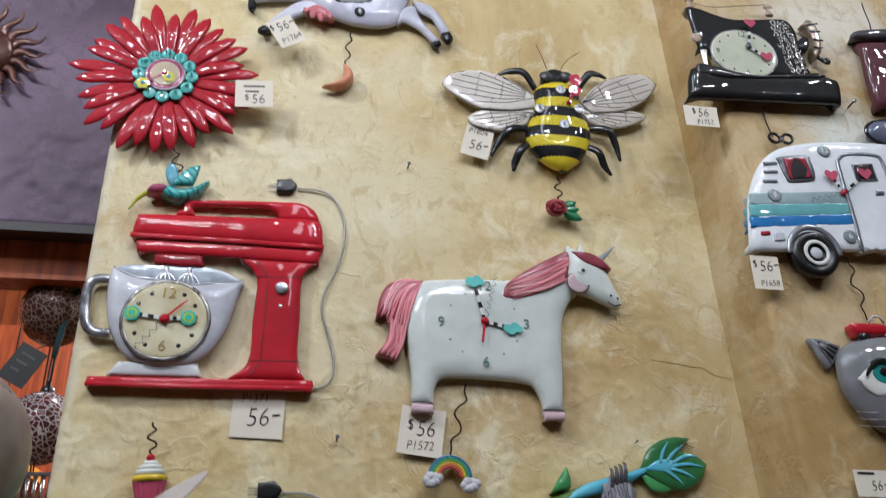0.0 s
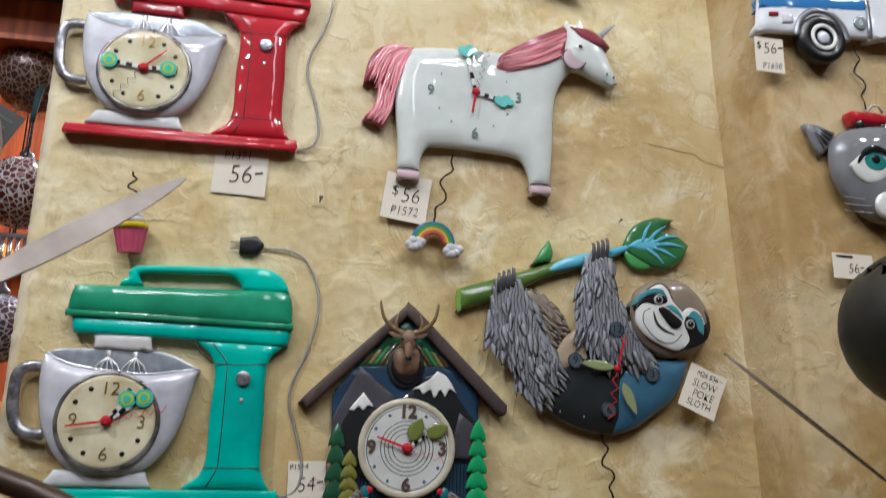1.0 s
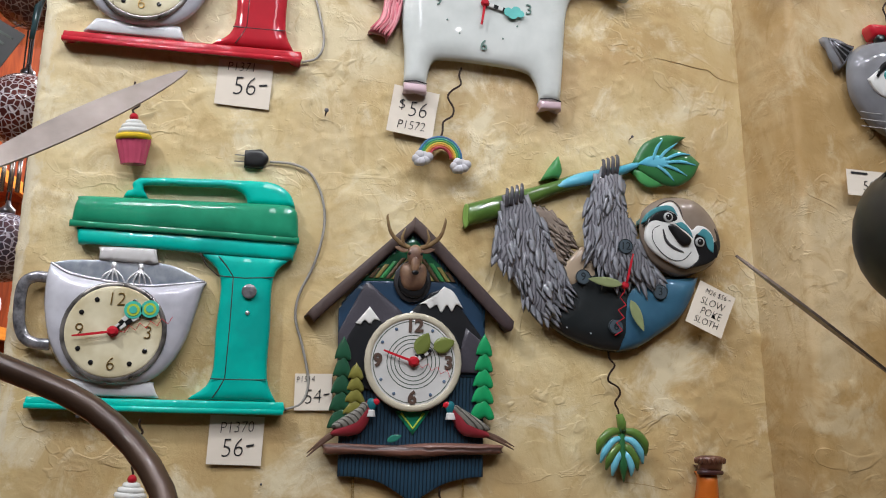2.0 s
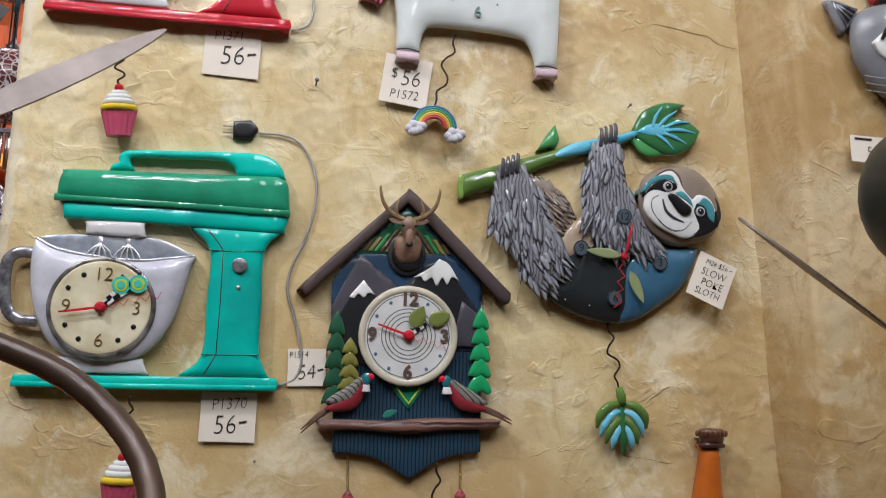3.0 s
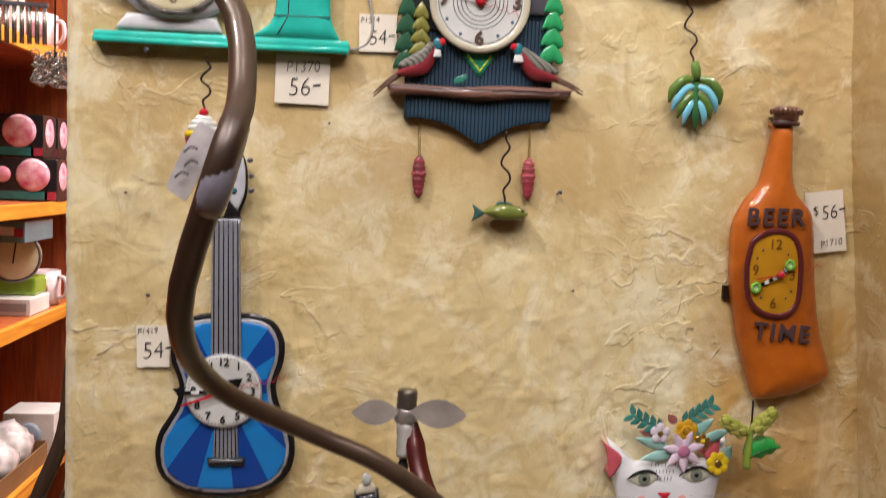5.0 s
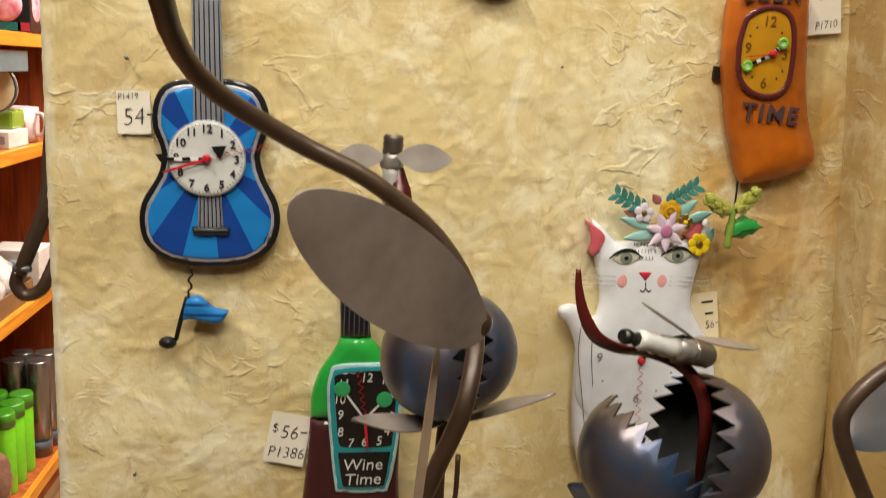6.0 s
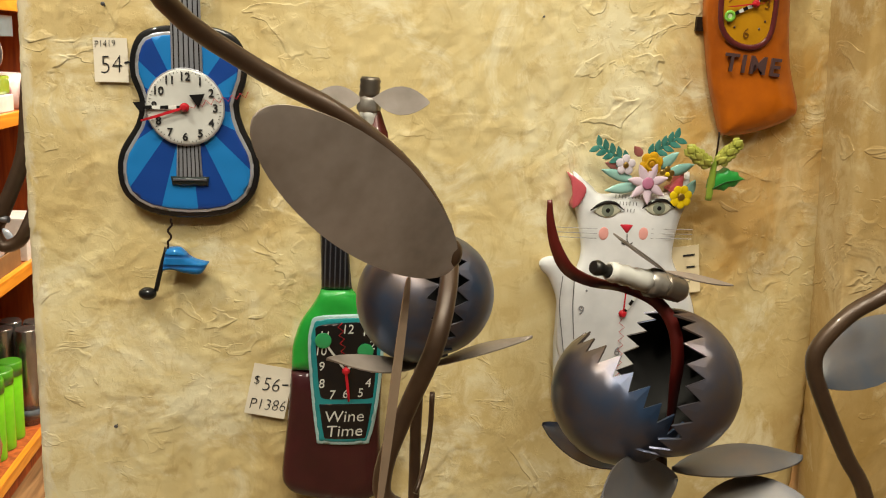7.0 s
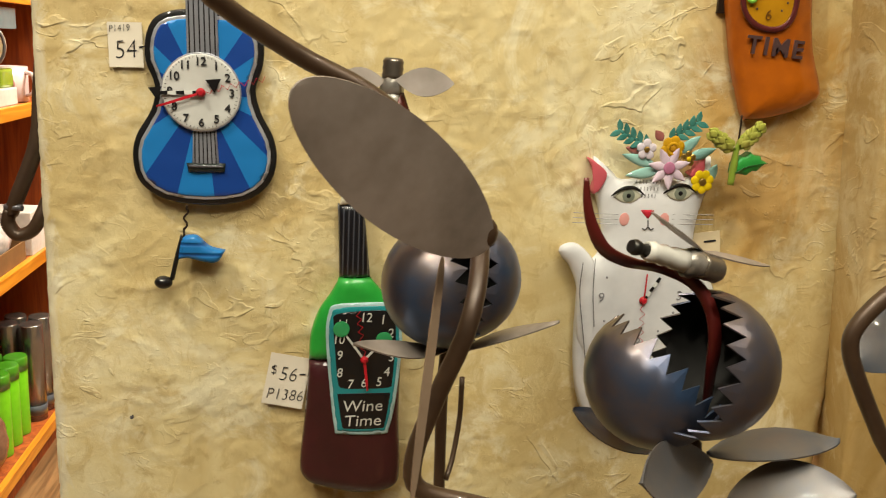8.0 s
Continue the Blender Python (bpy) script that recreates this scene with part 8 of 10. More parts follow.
def hop(place):
    t = thing("hop_pendulum", place, "green hop sprig pendulum with one broad leaf", "pendulum")
    g = paint("hop_pale_green", "8a9036", 0.4, second="a8a552", blot=40)
    for a, b in (((-0.0018, 0.008), (-0.0354, 0.0281)), ((-0.0004, 0.0081), (0.0237, 0.0386))):
        a, b = np.array(a), np.array(b)
        d = b - a
        n = np.array((-d[1], d[0])) / np.linalg.norm(d)
        cone = part("hop_cone", rod([(*(a + d * f), 0)[0:1] + (-0.012,) + ((a + d * f)[1],) for f in (0.05, 0.35, 0.7, 1.0)], [0.003, 0.008, 0.007, 0.002], 8), g, t)
        for i in range(5):
            for j in ((-1, 1) if i % 2 else (-1.3, 0, 1.3)):
                c = a + d * (0.22 + 0.17 * i) + n * j * 0.0048 * (1 - 0.12 * abs(i - 1.5))
                e = c + d * 0.24 - n * j * 0.0012
                part("hop_scale", leaf_plate(bmesh.new(), c - d * 0.05, e, 0.0098, -0.019 - 0.001 * i, -0.023 + 0.003 * abs(j), 0.0016, 5, 0.0012), g, cone)
    part("stem", rod([(u, -0.014, v) for u, v in [(0.0071, 0.0258), (0.0007, 0.0102), (-0.0005, -0.0122), (-0.0013, -0.0321)]], [0.0028, 0.0036, 0.0046, 0.0040], 7), paint("hop_stem", "86a03a"), t)
    leaf = [(-0.0003, -0.019, 1), (0.0014, -0.0054), (0.0088, 0.003, 1), (0.0118, 0.0018), (0.0196, 0.0075, 1), (0.0243, 0.0043), (0.033, 0.0033, 1), (0.0343, -0.0007), (0.0421, -0.0045, 1), (0.0355, -0.0089), (0.03, -0.0152, 1), (0.0235, -0.0155), (0.0178, -0.0204, 1), (0.0105, -0.0193)]
    lf = part("leaf", relief(leaf, 0.012, 0.005, 0.008, 0.004), paint("hop_leaf", "1c7a30", second="2a9440"), t)
    part("leaf_rib", rod([(u, -0.0178, v) for u, v in [(0.0003, -0.0176), (0.0162, -0.0089), (0.0399, -0.0046)]], [0.0010, 0.0008, 0.0003], 5), paint("hop_rib", "125a22"), lf)
    part("pendulum_wire", rod([(u, -0.012, v) for u, v in [(0.0023, 0.0502), (0.0027, 0.037), (0.0024, 0.019)]], 0.0013, 6), RUST, t)
    return t


beer((0.4516, 0.0, 1.1783))
hop((0.4199, -0.034, 0.9784))
price_tag((0.5213, 1.2426), 0.0491, 0.0749, -7.5, (("$56-", 0.1, 0.14, 0.34), ("P1710", 0.1, -0.36, 0.18)), 0.0, "white card price tag tucked behind the beer bottle clock", 0.002)

# ---- wine bottle clock ----


def wine(place):
    t = thing("wine_bottle_clock", place, "green and burgundy wine bottle clock with black label", "wall clock")
    part("neck", relief([(-0.0373, 0.1857, 1), (-0.0091, 0.1892, 1), (-0.0038, 0.1614), (0.0032, 0.099, 1), (-0.0335, 0.0983, 1)], 0.030, 0.014, 0.012, 0.006), lines("neck_black", "14151a", "4a4c54", 0.006, "X", 0.3, 0.5, 0.3), t)
    part("cork", relief([(-0.033, 0.1964), (-0.0235, 0.2006), (-0.0139, 0.1983), (-0.0123, 0.1878, 1), (-0.0353, 0.1851, 1)], 0.032, 0.010, 0.006, 0.005), paint("cork_pale", "c9c2ae", 0.4), t)
    part("cork_knob", ball((*(-0.0236, -0.042, 0.2059),), (0.006, 0.006, 0.008)), paint("glass_grey", "b5b8b4", 0.1), t)
    part("shoulder", relief([(-0.0329, 0.099, 1), (0.0032, 0.0997, 1), (0.0225, 0.0764), (0.0354, 0.0519), (0.0418, 0.0234), (0.0443, -0.0056, 1), (-0.0674, -0.0061, 1), (-0.0664, 0.026), (-0.0577, 0.0563), (-0.0436, 0.0788)], 0.030, 0.020, 0.020, 0.007), paint("bottle_green", "1c9434", 0.35, second="148030"), t)
    part("bottle_body", relief([(-0.0674, -0.0061, 1), (0.0442, -0.0041, 1), (0.0443, -0.0797), (0.0483, -0.1487), (0.0415, -0.176), (0.003, -0.1846), (-0.0529, -0.1742), (-0.0724, -0.1607), (-0.0767, -0.1392), (-0.0719, -0.0791)], 0.032, 0.020, 0.020, 0.007), paint("burgundy_glaze", "3e1418", 0.35, second="2f0f13"), t)
    part("label", relief([(-0.048, 0.0304), (-0.0452, 0.0579), (-0.0382, 0.0678), (-0.004, 0.0711), (0.0293, 0.0715), (0.0375, 0.066), (0.0426, 0.0377), (0.0437, 0.0089), (0.0386, -0.0565), (0.0316, -0.0918), (0.0242, -0.0993), (-0.0282, -0.0988), (-0.0351, -0.0905), (-0.0431, -0.0277)], 0.0535, 0.003, 0.003, 0.006), paint("label_aqua", "9fbfc0"), t)
    part("label_band", relief([(-0.0447, 0.0305), (-0.0419, 0.0551), (-0.0355, 0.0636), (-0.0038, 0.0669), (0.0281, 0.0673), (0.0343, 0.0618), (0.0393, 0.0362), (0.0397, 0.0075), (0.0345, -0.0565), (0.028, -0.0887), (0.022, -0.0947), (-0.0262, -0.0943), (-0.0325, -0.0868), (-0.0397, -0.0277)], 0.0560, 0.002, 0.003, 0.006), paint("label_teal", "17868c"), t)
    black = paint("label_black", "0c0d10", 0.4)
    part("dial_panel", relief([(-0.039, 0.0439), (-0.036, 0.0566), (-0.0037, 0.0613), (0.0283, 0.0617), (0.0339, 0.0547), (0.0357, 0.0233), (0.0335, -0.0276), (0.029, -0.0364), (-0.001, -0.0379), (-0.0267, -0.0372), (-0.0323, -0.0291), (-0.0364, 0.0084)], 0.0580, 0.001, 0.002, 0.006), black, t)
    part("name_panel", relief([(-0.0327, -0.0445, 1), (0.032, -0.0431, 1), (0.0265, -0.0842), (0.0204, -0.0902), (-0.0201, -0.0906), (-0.0264, -0.0838)], 0.0580, 0.001, 0.002, 0.006), black, t)
    chalk = paint("chalk_white", "cfcfc8", 0.6, coat=0.0)
    for words, at in (("12", (-0.0008, 0.0528)), ("1", (0.0193, 0.0503)), ("2", (0.0293, 0.0333)), ("3", (0.031, 0.0031)), ("4", (0.0262, -0.0159)), ("5", (0.0171, -0.0291)), ("6", (-0.0012, -0.0306)), ("7", (-0.0174, -0.0321)), ("8", (-0.0305, -0.0175)), ("9", (-0.031, 0.0049)), ("10", (-0.0327, 0.0249)), ("11", (-0.0285, 0.0441))):
        writing("numeral", words, 0.0165, chalk, t, at, 0.0600, 0, 0.001, 0.1, 0.9, 0.0)
    writing("lettering", "Wine", 0.021, chalk, t, (-0.0017, -0.0608), 0.0600, -2, 0.001, 0.12, 1.05, -0.0001)
    writing("lettering", "Time", 0.021, chalk, t, (-0.0012, -0.0802), 0.0600, -2, 0.001, 0.12, 1.05, -0.0001)
    c = (-0.0013, 0)
    for name, at in (("hour_hand", (-0.0297, 0.0391)), ("minute_hand", (0.0215, 0.0261))):
        arm = hand(name, t, c, at, 0.062, 0.003, chalk)
        disc("hand_disc", arm, at, 0.0098, 0.063, 0.001, paint("disc_green", "2f9a5c", 0.5), None, "", 0.0005)
    hand("second_hand", t, c, (0.0038, -0.0394), 0.065, 0.0036, HAND_RED)
    hand("alarm_hand", t, c, (-0.0103, 0.0612), 0.0615, 0.001, HAND_RED, 0.003)
    hub(t, c, 0.060, 0.0048)
    return t


wine((-0.0076, 0.0, 0.7169))
price_tag((-0.1021, 0.6789), 0.0498, 0.0664, 10.5, (("$56-", 0.0, 0.12, 0.40), ("P1386", 0.02, -0.28, 0.32)), 0.0, "white card price tag beside the wine bottle clock", 0.002, 0.004)

# ---- white cat clock ----


def blossom(parent, name, at, y, n, r, w, material, heart_material, pointed=False):
    bm = bmesh.new()
    for k in range(n):
        a = 2 * math.pi * k / n + 0.3
        tip = (at[0] + r * math.cos(a), at[1] + r * math.sin(a))
        if pointed:
            leaf_plate(bm, at, tip, w, -y, -y - 0.003, 0.003, 8, 0.002)
        else:
            ball((at[0] + r * 0.6 * math.cos(a), -y - 0.002, at[1] + r * 0.6 * math.sin(a)), (w * 0.5, 0.0028, w * 0.5), bm, 10)
    f = part(name, bm, material, parent)
    part("flower_heart", ball((at[0], -y - 0.005, at[1]), (r * 0.3, 0.003, r * 0.3), seg=10), heart_material, f)


def white_cat(place):
    t = thing("white_cat_clock", place, "white beckoning cat clock with a flower crown", "wall clock")
    white = paint("cat_white", "d4d4d6", 0.25, second="c2c4c8")
    part("body", relief([(-0.0741, 0.1749, 1), (-0.0534, 0.1596), (-0.0385, 0.1493), (-0.0008, 0.1547), (0.0395, 0.1534), (0.0552, 0.1635), (0.0715, 0.1804, 1), (0.0745, 0.1518), (0.0678, 0.1267), (0.0631, 0.1015), (0.0626, 0.071), (0.0759, 0.0463), (0.0951, 0.0176), (0.1112, -0.0416), (0.1215, -0.1182), (0.1152, -0.1638), (0.0723, -0.189), (-0.0111, -0.1881), (-0.0543, -0.1643), (-0.0739, -0.1181), (-0.0814, -0.0581), (-0.0824, -0.0142), (-0.0824, 0.0253), (-0.0728, 0.0432), (-0.0614, 0.0562), (-0.0579, 0.0787), (-0.0634, 0.1062), (-0.0708, 0.1333)], 0.024, 0.026, 0.034, 0.008), white, t)
    part("raised_arm", relief([(-0.1114, 0.0614), (-0.1057, 0.0684), (-0.092, 0.0702), (-0.0772, 0.0607), (-0.0635, 0.042), (-0.056, 0.0006), (-0.0519, -0.0728), (-0.0644, -0.0788), (-0.0795, -0.047), (-0.0846, 0.011), (-0.0971, 0.0413), (-0.1071, 0.0517)], 0.036, 0.014, 0.014, 0.006), white, t)
    pink = paint("ear_pink", "c85a64")
    part("ear_inside", relief([(-0.0822, 0.1739, 1), (-0.0614, 0.1573), (-0.0678, 0.1382), (-0.0754, 0.1312, 1)], 0.044, 0.003, 0.008, 0.005), pink, t)
    part("ear_inside", relief([(0.0599, 0.182, 1), (0.05, 0.1708), (0.0433, 0.1569), (0.0608, 0.1534, 1)], 0.044, 0.003, 0.008, 0.005), pink, t)
    for ex in ((-0.0331, 0.1305), (0.0318, 0.1353)):
        eye = part("eye", relief([(ex[0] - 0.0175, ex[1] - 0.001, 1), (ex[0] - 0.006, ex[1] + 0.0095), (ex[0] + 0.007, ex[1] + 0.009), (ex[0] + 0.017, ex[1] + 0.001, 1), (ex[0] + 0.006, ex[1] - 0.0075), (ex[0] - 0.007, ex[1] - 0.0075)], 0.0495, 0.002, 0.003, 0.005), paint("eye_ivory", "b9b8a4"), t)
        part("iris", relief(oval(ex[0], ex[1] + 0.0008, 0.0078, None, 14), 0.0515, 0.001, 0.001, 0.005), paint("iris_grey", "6d7468", second="868a78"), eye)
        part("pupil", relief(oval(ex[0], ex[1] + 0.0008, 0.0028, None, 10), 0.0525, 0.001, 0.001, 0.005), BLACK, eye)
        part("lash", rod([(ex[0] + q[0], -0.0530, ex[1] + q[1]) for q in ((-0.022, 0.000), (-0.014, 0.006), (-0.004, 0.0105), (0.008, 0.0100), (0.020, 0.002))], [0.0006, 0.0020, 0.0024, 0.0020, 0.0006], 6), BLACK, eye)
    part("nose", relief([(-0.0167, 0.1145, 1), (0.0023, 0.115, 1), (-0.0055, 0.1023, 1)], 0.049, 0.004, 0.004, 0.005), paint("nose_red", "b82436"), t)
    part("mouth", rod([(u, -0.0515, v) for u, v in [(-0.0114, 0.0917), (-0.0077, 0.0897), (-0.0045, 0.0933), (-0.0006, 0.0899), (0.0027, 0.0921)]], 0.0007, 5), INK, t)
    part("lip_line", rod([(u, -0.0515, v) for u, v in [(-0.0055, 0.1023), (-0.0044, 0.0926)]], 0.0006, 5, n=1), INK, t)
    for at in ((-0.035, 0.1022), (0.0156, 0.1036)):
        part("cheek", relief(oval(at[0], at[1], 0.0062, 0.0080), 0.0495, 0.001, 0.001, 0.005), paint("cheek_rose", "d89a94"), t)
    for s, at in ((-1, (-0.0434, 0.102)), (1, (0.0255, 0.1039))):
        for k in range(3):
            part("whisker", rod([(at[0] + s * q, -0.050 + 0.12 * q, at[1] + 0.006 * (1 - k)) for q in (0, 0.03, 0.055)], 0.00045, 4), paint("whisker_grey", "9a9a9c"), t)
    marks = bmesh.new()
    for r in range(3):
        for k in range(8 - r):
            x = (-0.0095, 0.1387)
            box((x[0] - 0.0155 + 0.0042 * k + 0.002 * r, -0.0512, x[1] + 0.008 - 0.0085 * r), (x[0] - 0.0148 + 0.0042 * k + 0.002 * r, -0.0500, x[1] + 0.0125 - 0.0085 * r), 0, marks)
    part("brow_marks", marks, paint("mark_grey", "6a6a6c", 0.6), t)
    for words, at in (("9", (-0.0541, 0.0028)), ("3", (0.0465, 0.0065)), ("6", (-0.0018, -0.0508))):
        writing("numeral", words, 0.017, paint("numeral_grey", "8a8a90"), t, at, 0.0510, 0, 0.001)
    for p in [(-0.0495, 0.0288), (-0.0476, -0.0276), (-0.0261, -0.0481), (0.0241, -0.0402), (0.0411, -0.0156)]:
        part("hour_dot", ball((p[0], -0.0505, p[1]), (0.0016, 0.001, 0.0016), seg=6), paint("numeral_grey", "8a8a90"), t)
    for pts in ([(-0.0816, 0.0473), (-0.0823, 0.0081), (-0.0734, -0.0426), (-0.0644, -0.0946)], [(-0.0666, 0.0525), (-0.0653, 0.0084), (-0.0598, -0.0351)]):
        part("coat_line", rod([(u, -0.0505, v) for u, v in pts], 0.0006, 5), paint("mark_grey", "6a6a6c"), t)
    c = np.array((0.0, 0.0))
    hand("second_hand", t, c, (0.0005, 0.0347), 0.056, 0.002, HAND_RED)
    hand("alarm_hand", t, c, (0.0032, -0.0831), 0.053, 0.0009, HAND_RED, 0.0035)
    checker_hand("hour_hand", t, c, (0.0183, 0.03), 0.054, 0.0045)
    hub(t, c, 0.050, 0.0052)
    fern, mint = paint("fern_teal", "2a6a62", 0.35, second="4a8a80", blot=60), paint("mint_leaf", "8fb8b0", 0.35, second="5f9a96")
    for a, b in (((-0.0095, 0.1887), (-0.0529, 0.2094)), ((0.0089, 0.1974), (0.0477, 0.223))):
        a, b = np.array(a), np.array(b)
        bm = bmesh.new()
        rod([(a[0], -0.040, a[1]), (b[0], -0.044, b[1])], 0.0022, 6, bm, n=1)
        side = np.array((-(b - a)[1], (b - a)[0])) / np.linalg.norm(b - a)
        for k in range(5):
            p = a + (b - a) * (k + 0.6) / 5
            for s in (-1, 1):
                leaf_plate(bm, p, p + side * s * 0.0110 + (b - a) * 0.20, 0.0075, -0.042, -0.046, 0.003, 5)
        part("fern", bm, fern, t)
    for a, b in (((-0.0031, 0.1688), (-0.0459, 0.1806)), ((0.0032, 0.1623), (-0.0391, 0.1554)), ((0.0265, 0.1847), (0.0484, 0.2057)), ((0.0378, 0.1784), (0.07, 0.1918)), ((0.0642, 0.1487), (0.0739, 0.173))):
        part("crown_leaf", leaf_plate(bmesh.new(), a, b, 0.013, -0.046, -0.050, 0.003, 8, 0.002), mint, t)
    for a, b in (((-0.0186, 0.183), (-0.0412, 0.1888)), ((0.004, 0.1986), (-0.0064, 0.2101))):
        part("crown_leaf", leaf_plate(bmesh.new(), a, b, 0.011, -0.042, -0.044, 0.003, 8, 0.002), paint("leaf_rust", "a0605a"), t)
    blossom(t, "white_blossom", (-0.017, 0.1877), 0.050, 5, 0.0125, 0.011, paint("blossom_white", "cfc6d0"), GOLD)
    blossom(t, "yellow_rose", (0.0153, 0.1903), 0.050, 6, 0.014, 0.014, paint("rose_gold", "c99a1a", second="a87a10"), paint("rose_gold_dark", "b5821a"))
    ring("rose_fold", t, (0.0154, 0.1897), 0.0065, 0.056, 0.0018, paint("rose_gold", "c99a1a"))
    blossom(t, "lily", (0.0125, 0.1667), 0.054, 7, 0.026, 0.011, paint("lily_pink", "cfbcca", second="bda6ba"), paint("lily_heart", "b06f8e"), True)
    blossom(t, "yellow_blossom", (0.0575, 0.1512), 0.050, 7, 0.0155, 0.0115, YELLOW, GOLD)
    blossom(t, "gold_bud", (0.0364, 0.1784), 0.050, 5, 0.010, 0.008, GOLD, YELLOW)
    return t


white_cat((0.3350, 0.0, 0.7946))
price_tag((0.4201, 0.848), 0.0388, 0.0621, -8.4, (("=", 0.15, 0.3, 0.2), ("=", 0.2, 0.05, 0.14), ("56-", 0.2, -0.2, 0.24)), 0.0, "cream card price tag tucked behind the white cat clock", 0.002, 0.003, None, paint("buff_card", "dccba8", 0.75, coat=0.0, vary=0.04))

# ---- garden sculptures of bent iron: fly-trap plants that stand before the wall ----
BROWN_IRON = paint("brown_lacquered_iron", "4a3829", 0.4, 0.3, 0.25, grain=90, second="382920")
SHEET = paint("brushed_sheet_iron", "9d928a", 0.42, 0.3, 0.1, grain=70, second="7d736b", blot=18)
BLUED = paint("heat_blued_iron", "6a5a4e", 0.34, 0.7, 0.15, grain=55, second="3f5474", blot=15)
DIM = paint("dim_sheet_iron", "736a63", 0.4, 0.45, 0.15, grain=60, second="55606e", blot=14)
TONGUE = paint("rust_red_strap", "5e1a16", 0.4, 0.2, 0.4, second="47130f")
# dull iron of the trap insides, its colour darkened to stand for shade
SHADE_BLACK = paint("shade_black_iron", "151413", 0.7, 0.2, 0.0)
FLOOR = -0.2


def leaf_sheet(bm, a, b, side, width, thick=0.0014, n=14, bow=0.0, blunt=0.8):
    """A leaf cut from sheet iron, from a to b, its width along side, bowed out of its plane."""
    a, b, s = np.array(a), np.array(b), np.array(side, float)
    d = b - a
    s = s - d * (s @ d) / (d @ d)
    s /= np.linalg.norm(s)
    nrm = np.cross(d, s)
    nrm /= np.linalg.norm(nrm)
    layers = []
    for off in (0.5, -0.5):
        rows = []
        for i in range(n + 1):
            f = 0.5 - 0.5 * math.cos(math.pi * i / n)
            w = width * 0.5 * max(0.002, math.sin(math.pi * f)) ** blunt
            rows.append([bm.verts.new(a + d * f + s * w * k + nrm * (thick * off + bow * math.sin(math.pi * f) - bow * 0.6 * k * k)) for k in (-1, -0.6, -0.2, 0.2, 0.6, 1)])
        layers.append(rows)
    for i in range(n):
        for k in range(5):
            bm.faces.new((layers[0][i][k], layers[0][i + 1][k], layers[0][i + 1][k + 1], layers[0][i][k + 1])).smooth = True
            bm.faces.new((layers[1][i][k + 1], layers[1][i + 1][k + 1], layers[1][i + 1][k], layers[1][i][k])).smooth = True
        for k in (0, 5):
            bm.faces.new((layers[0][i][k], layers[1][i][k], layers[1][i + 1][k], layers[0][i + 1][k]))
    for i in (0, n):
        bm.faces.new(layers[0][i] + layers[1][i][::-1])
    bmesh.ops.recalc_face_normals(bm, faces=bm.faces[:])
    for e in bm.edges:
        e.smooth = all(f.smooth for f in e.link_faces)
    return bm


def half_shell(centre, opening, R, teeth=20, bite=0.015, wall=0.0016, spin=0.0):
    """Half of a hollow iron ball; its rim is cut into teeth that point out of the opening."""
    bm = bmesh.new()
    m = Matrix.Translation(centre) @ Vector(opening).to_track_quat("Z", "Y").to_matrix().to_4x4() @ pose(0, 0, 0, 0, 0, spin)
    N, K = teeth * 2, 9
    skins = []
    for r in (R, R - wall):
        rows = []
        for k in range(K):
            a = (math.pi / 2) * k / K
            rows.append([bm.verts.new(m @ Vector((r * math.cos(a) * math.cos(2 * math.pi * j / N), r * math.cos(a) * math.sin(2 * math.pi * j / N), -r * math.sin(a)))) for j in range(N)])
        pole = bm.verts.new(m @ Vector((0, 0, -r)))
        tips = [bm.verts.new(m @ Vector((r * 0.965 * math.cos(2 * math.pi * (2 * j + 1) / N), r * 0.965 * math.sin(2 * math.pi * (2 * j + 1) / N), bite * (0.85 + 0.3 * ((j * 7) % 5) / 5)))) for j in range(teeth)]
        made = []
        for k in range(K - 1):
            for j in range(N):
                made.append(bm.faces.new((rows[k][j], rows[k + 1][j], rows[k + 1][(j + 1) % N], rows[k][(j + 1) % N])))
        for j in range(N):
            made.append(bm.faces.new((rows[-1][j], pole, rows[-1][(j + 1) % N])))
        for f in made:
            f.smooth = True
        for j in range(teeth):
            p, q, w = rows[0][2 * j], rows[0][2 * j + 1], rows[0][(2 * j + 2) % N]
            made.append(bm.faces.new((p, q, tips[j])))
            made.append(bm.faces.new((q, w, tips[j])))
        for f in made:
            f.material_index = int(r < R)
        skins.append((rows[0], tips))
    (r0, t0), (r1, t1) = skins
    for j in range(teeth):
        a, b = 2 * j, (2 * j + 2) % N
        bm.faces.new((r0[a], t0[j], t1[j], r1[a]))
        bm.faces.new((t0[j], r0[b], r1[b], t1[j]))
    bmesh.ops.recalc_face_normals(bm, faces=bm.faces[:])
    return bm


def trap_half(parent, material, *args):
    """One half of a trap: weathered outside, inside coloured near black for its shade."""
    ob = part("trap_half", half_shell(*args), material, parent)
    ob.data.materials.append(SHADE_BLACK)
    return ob


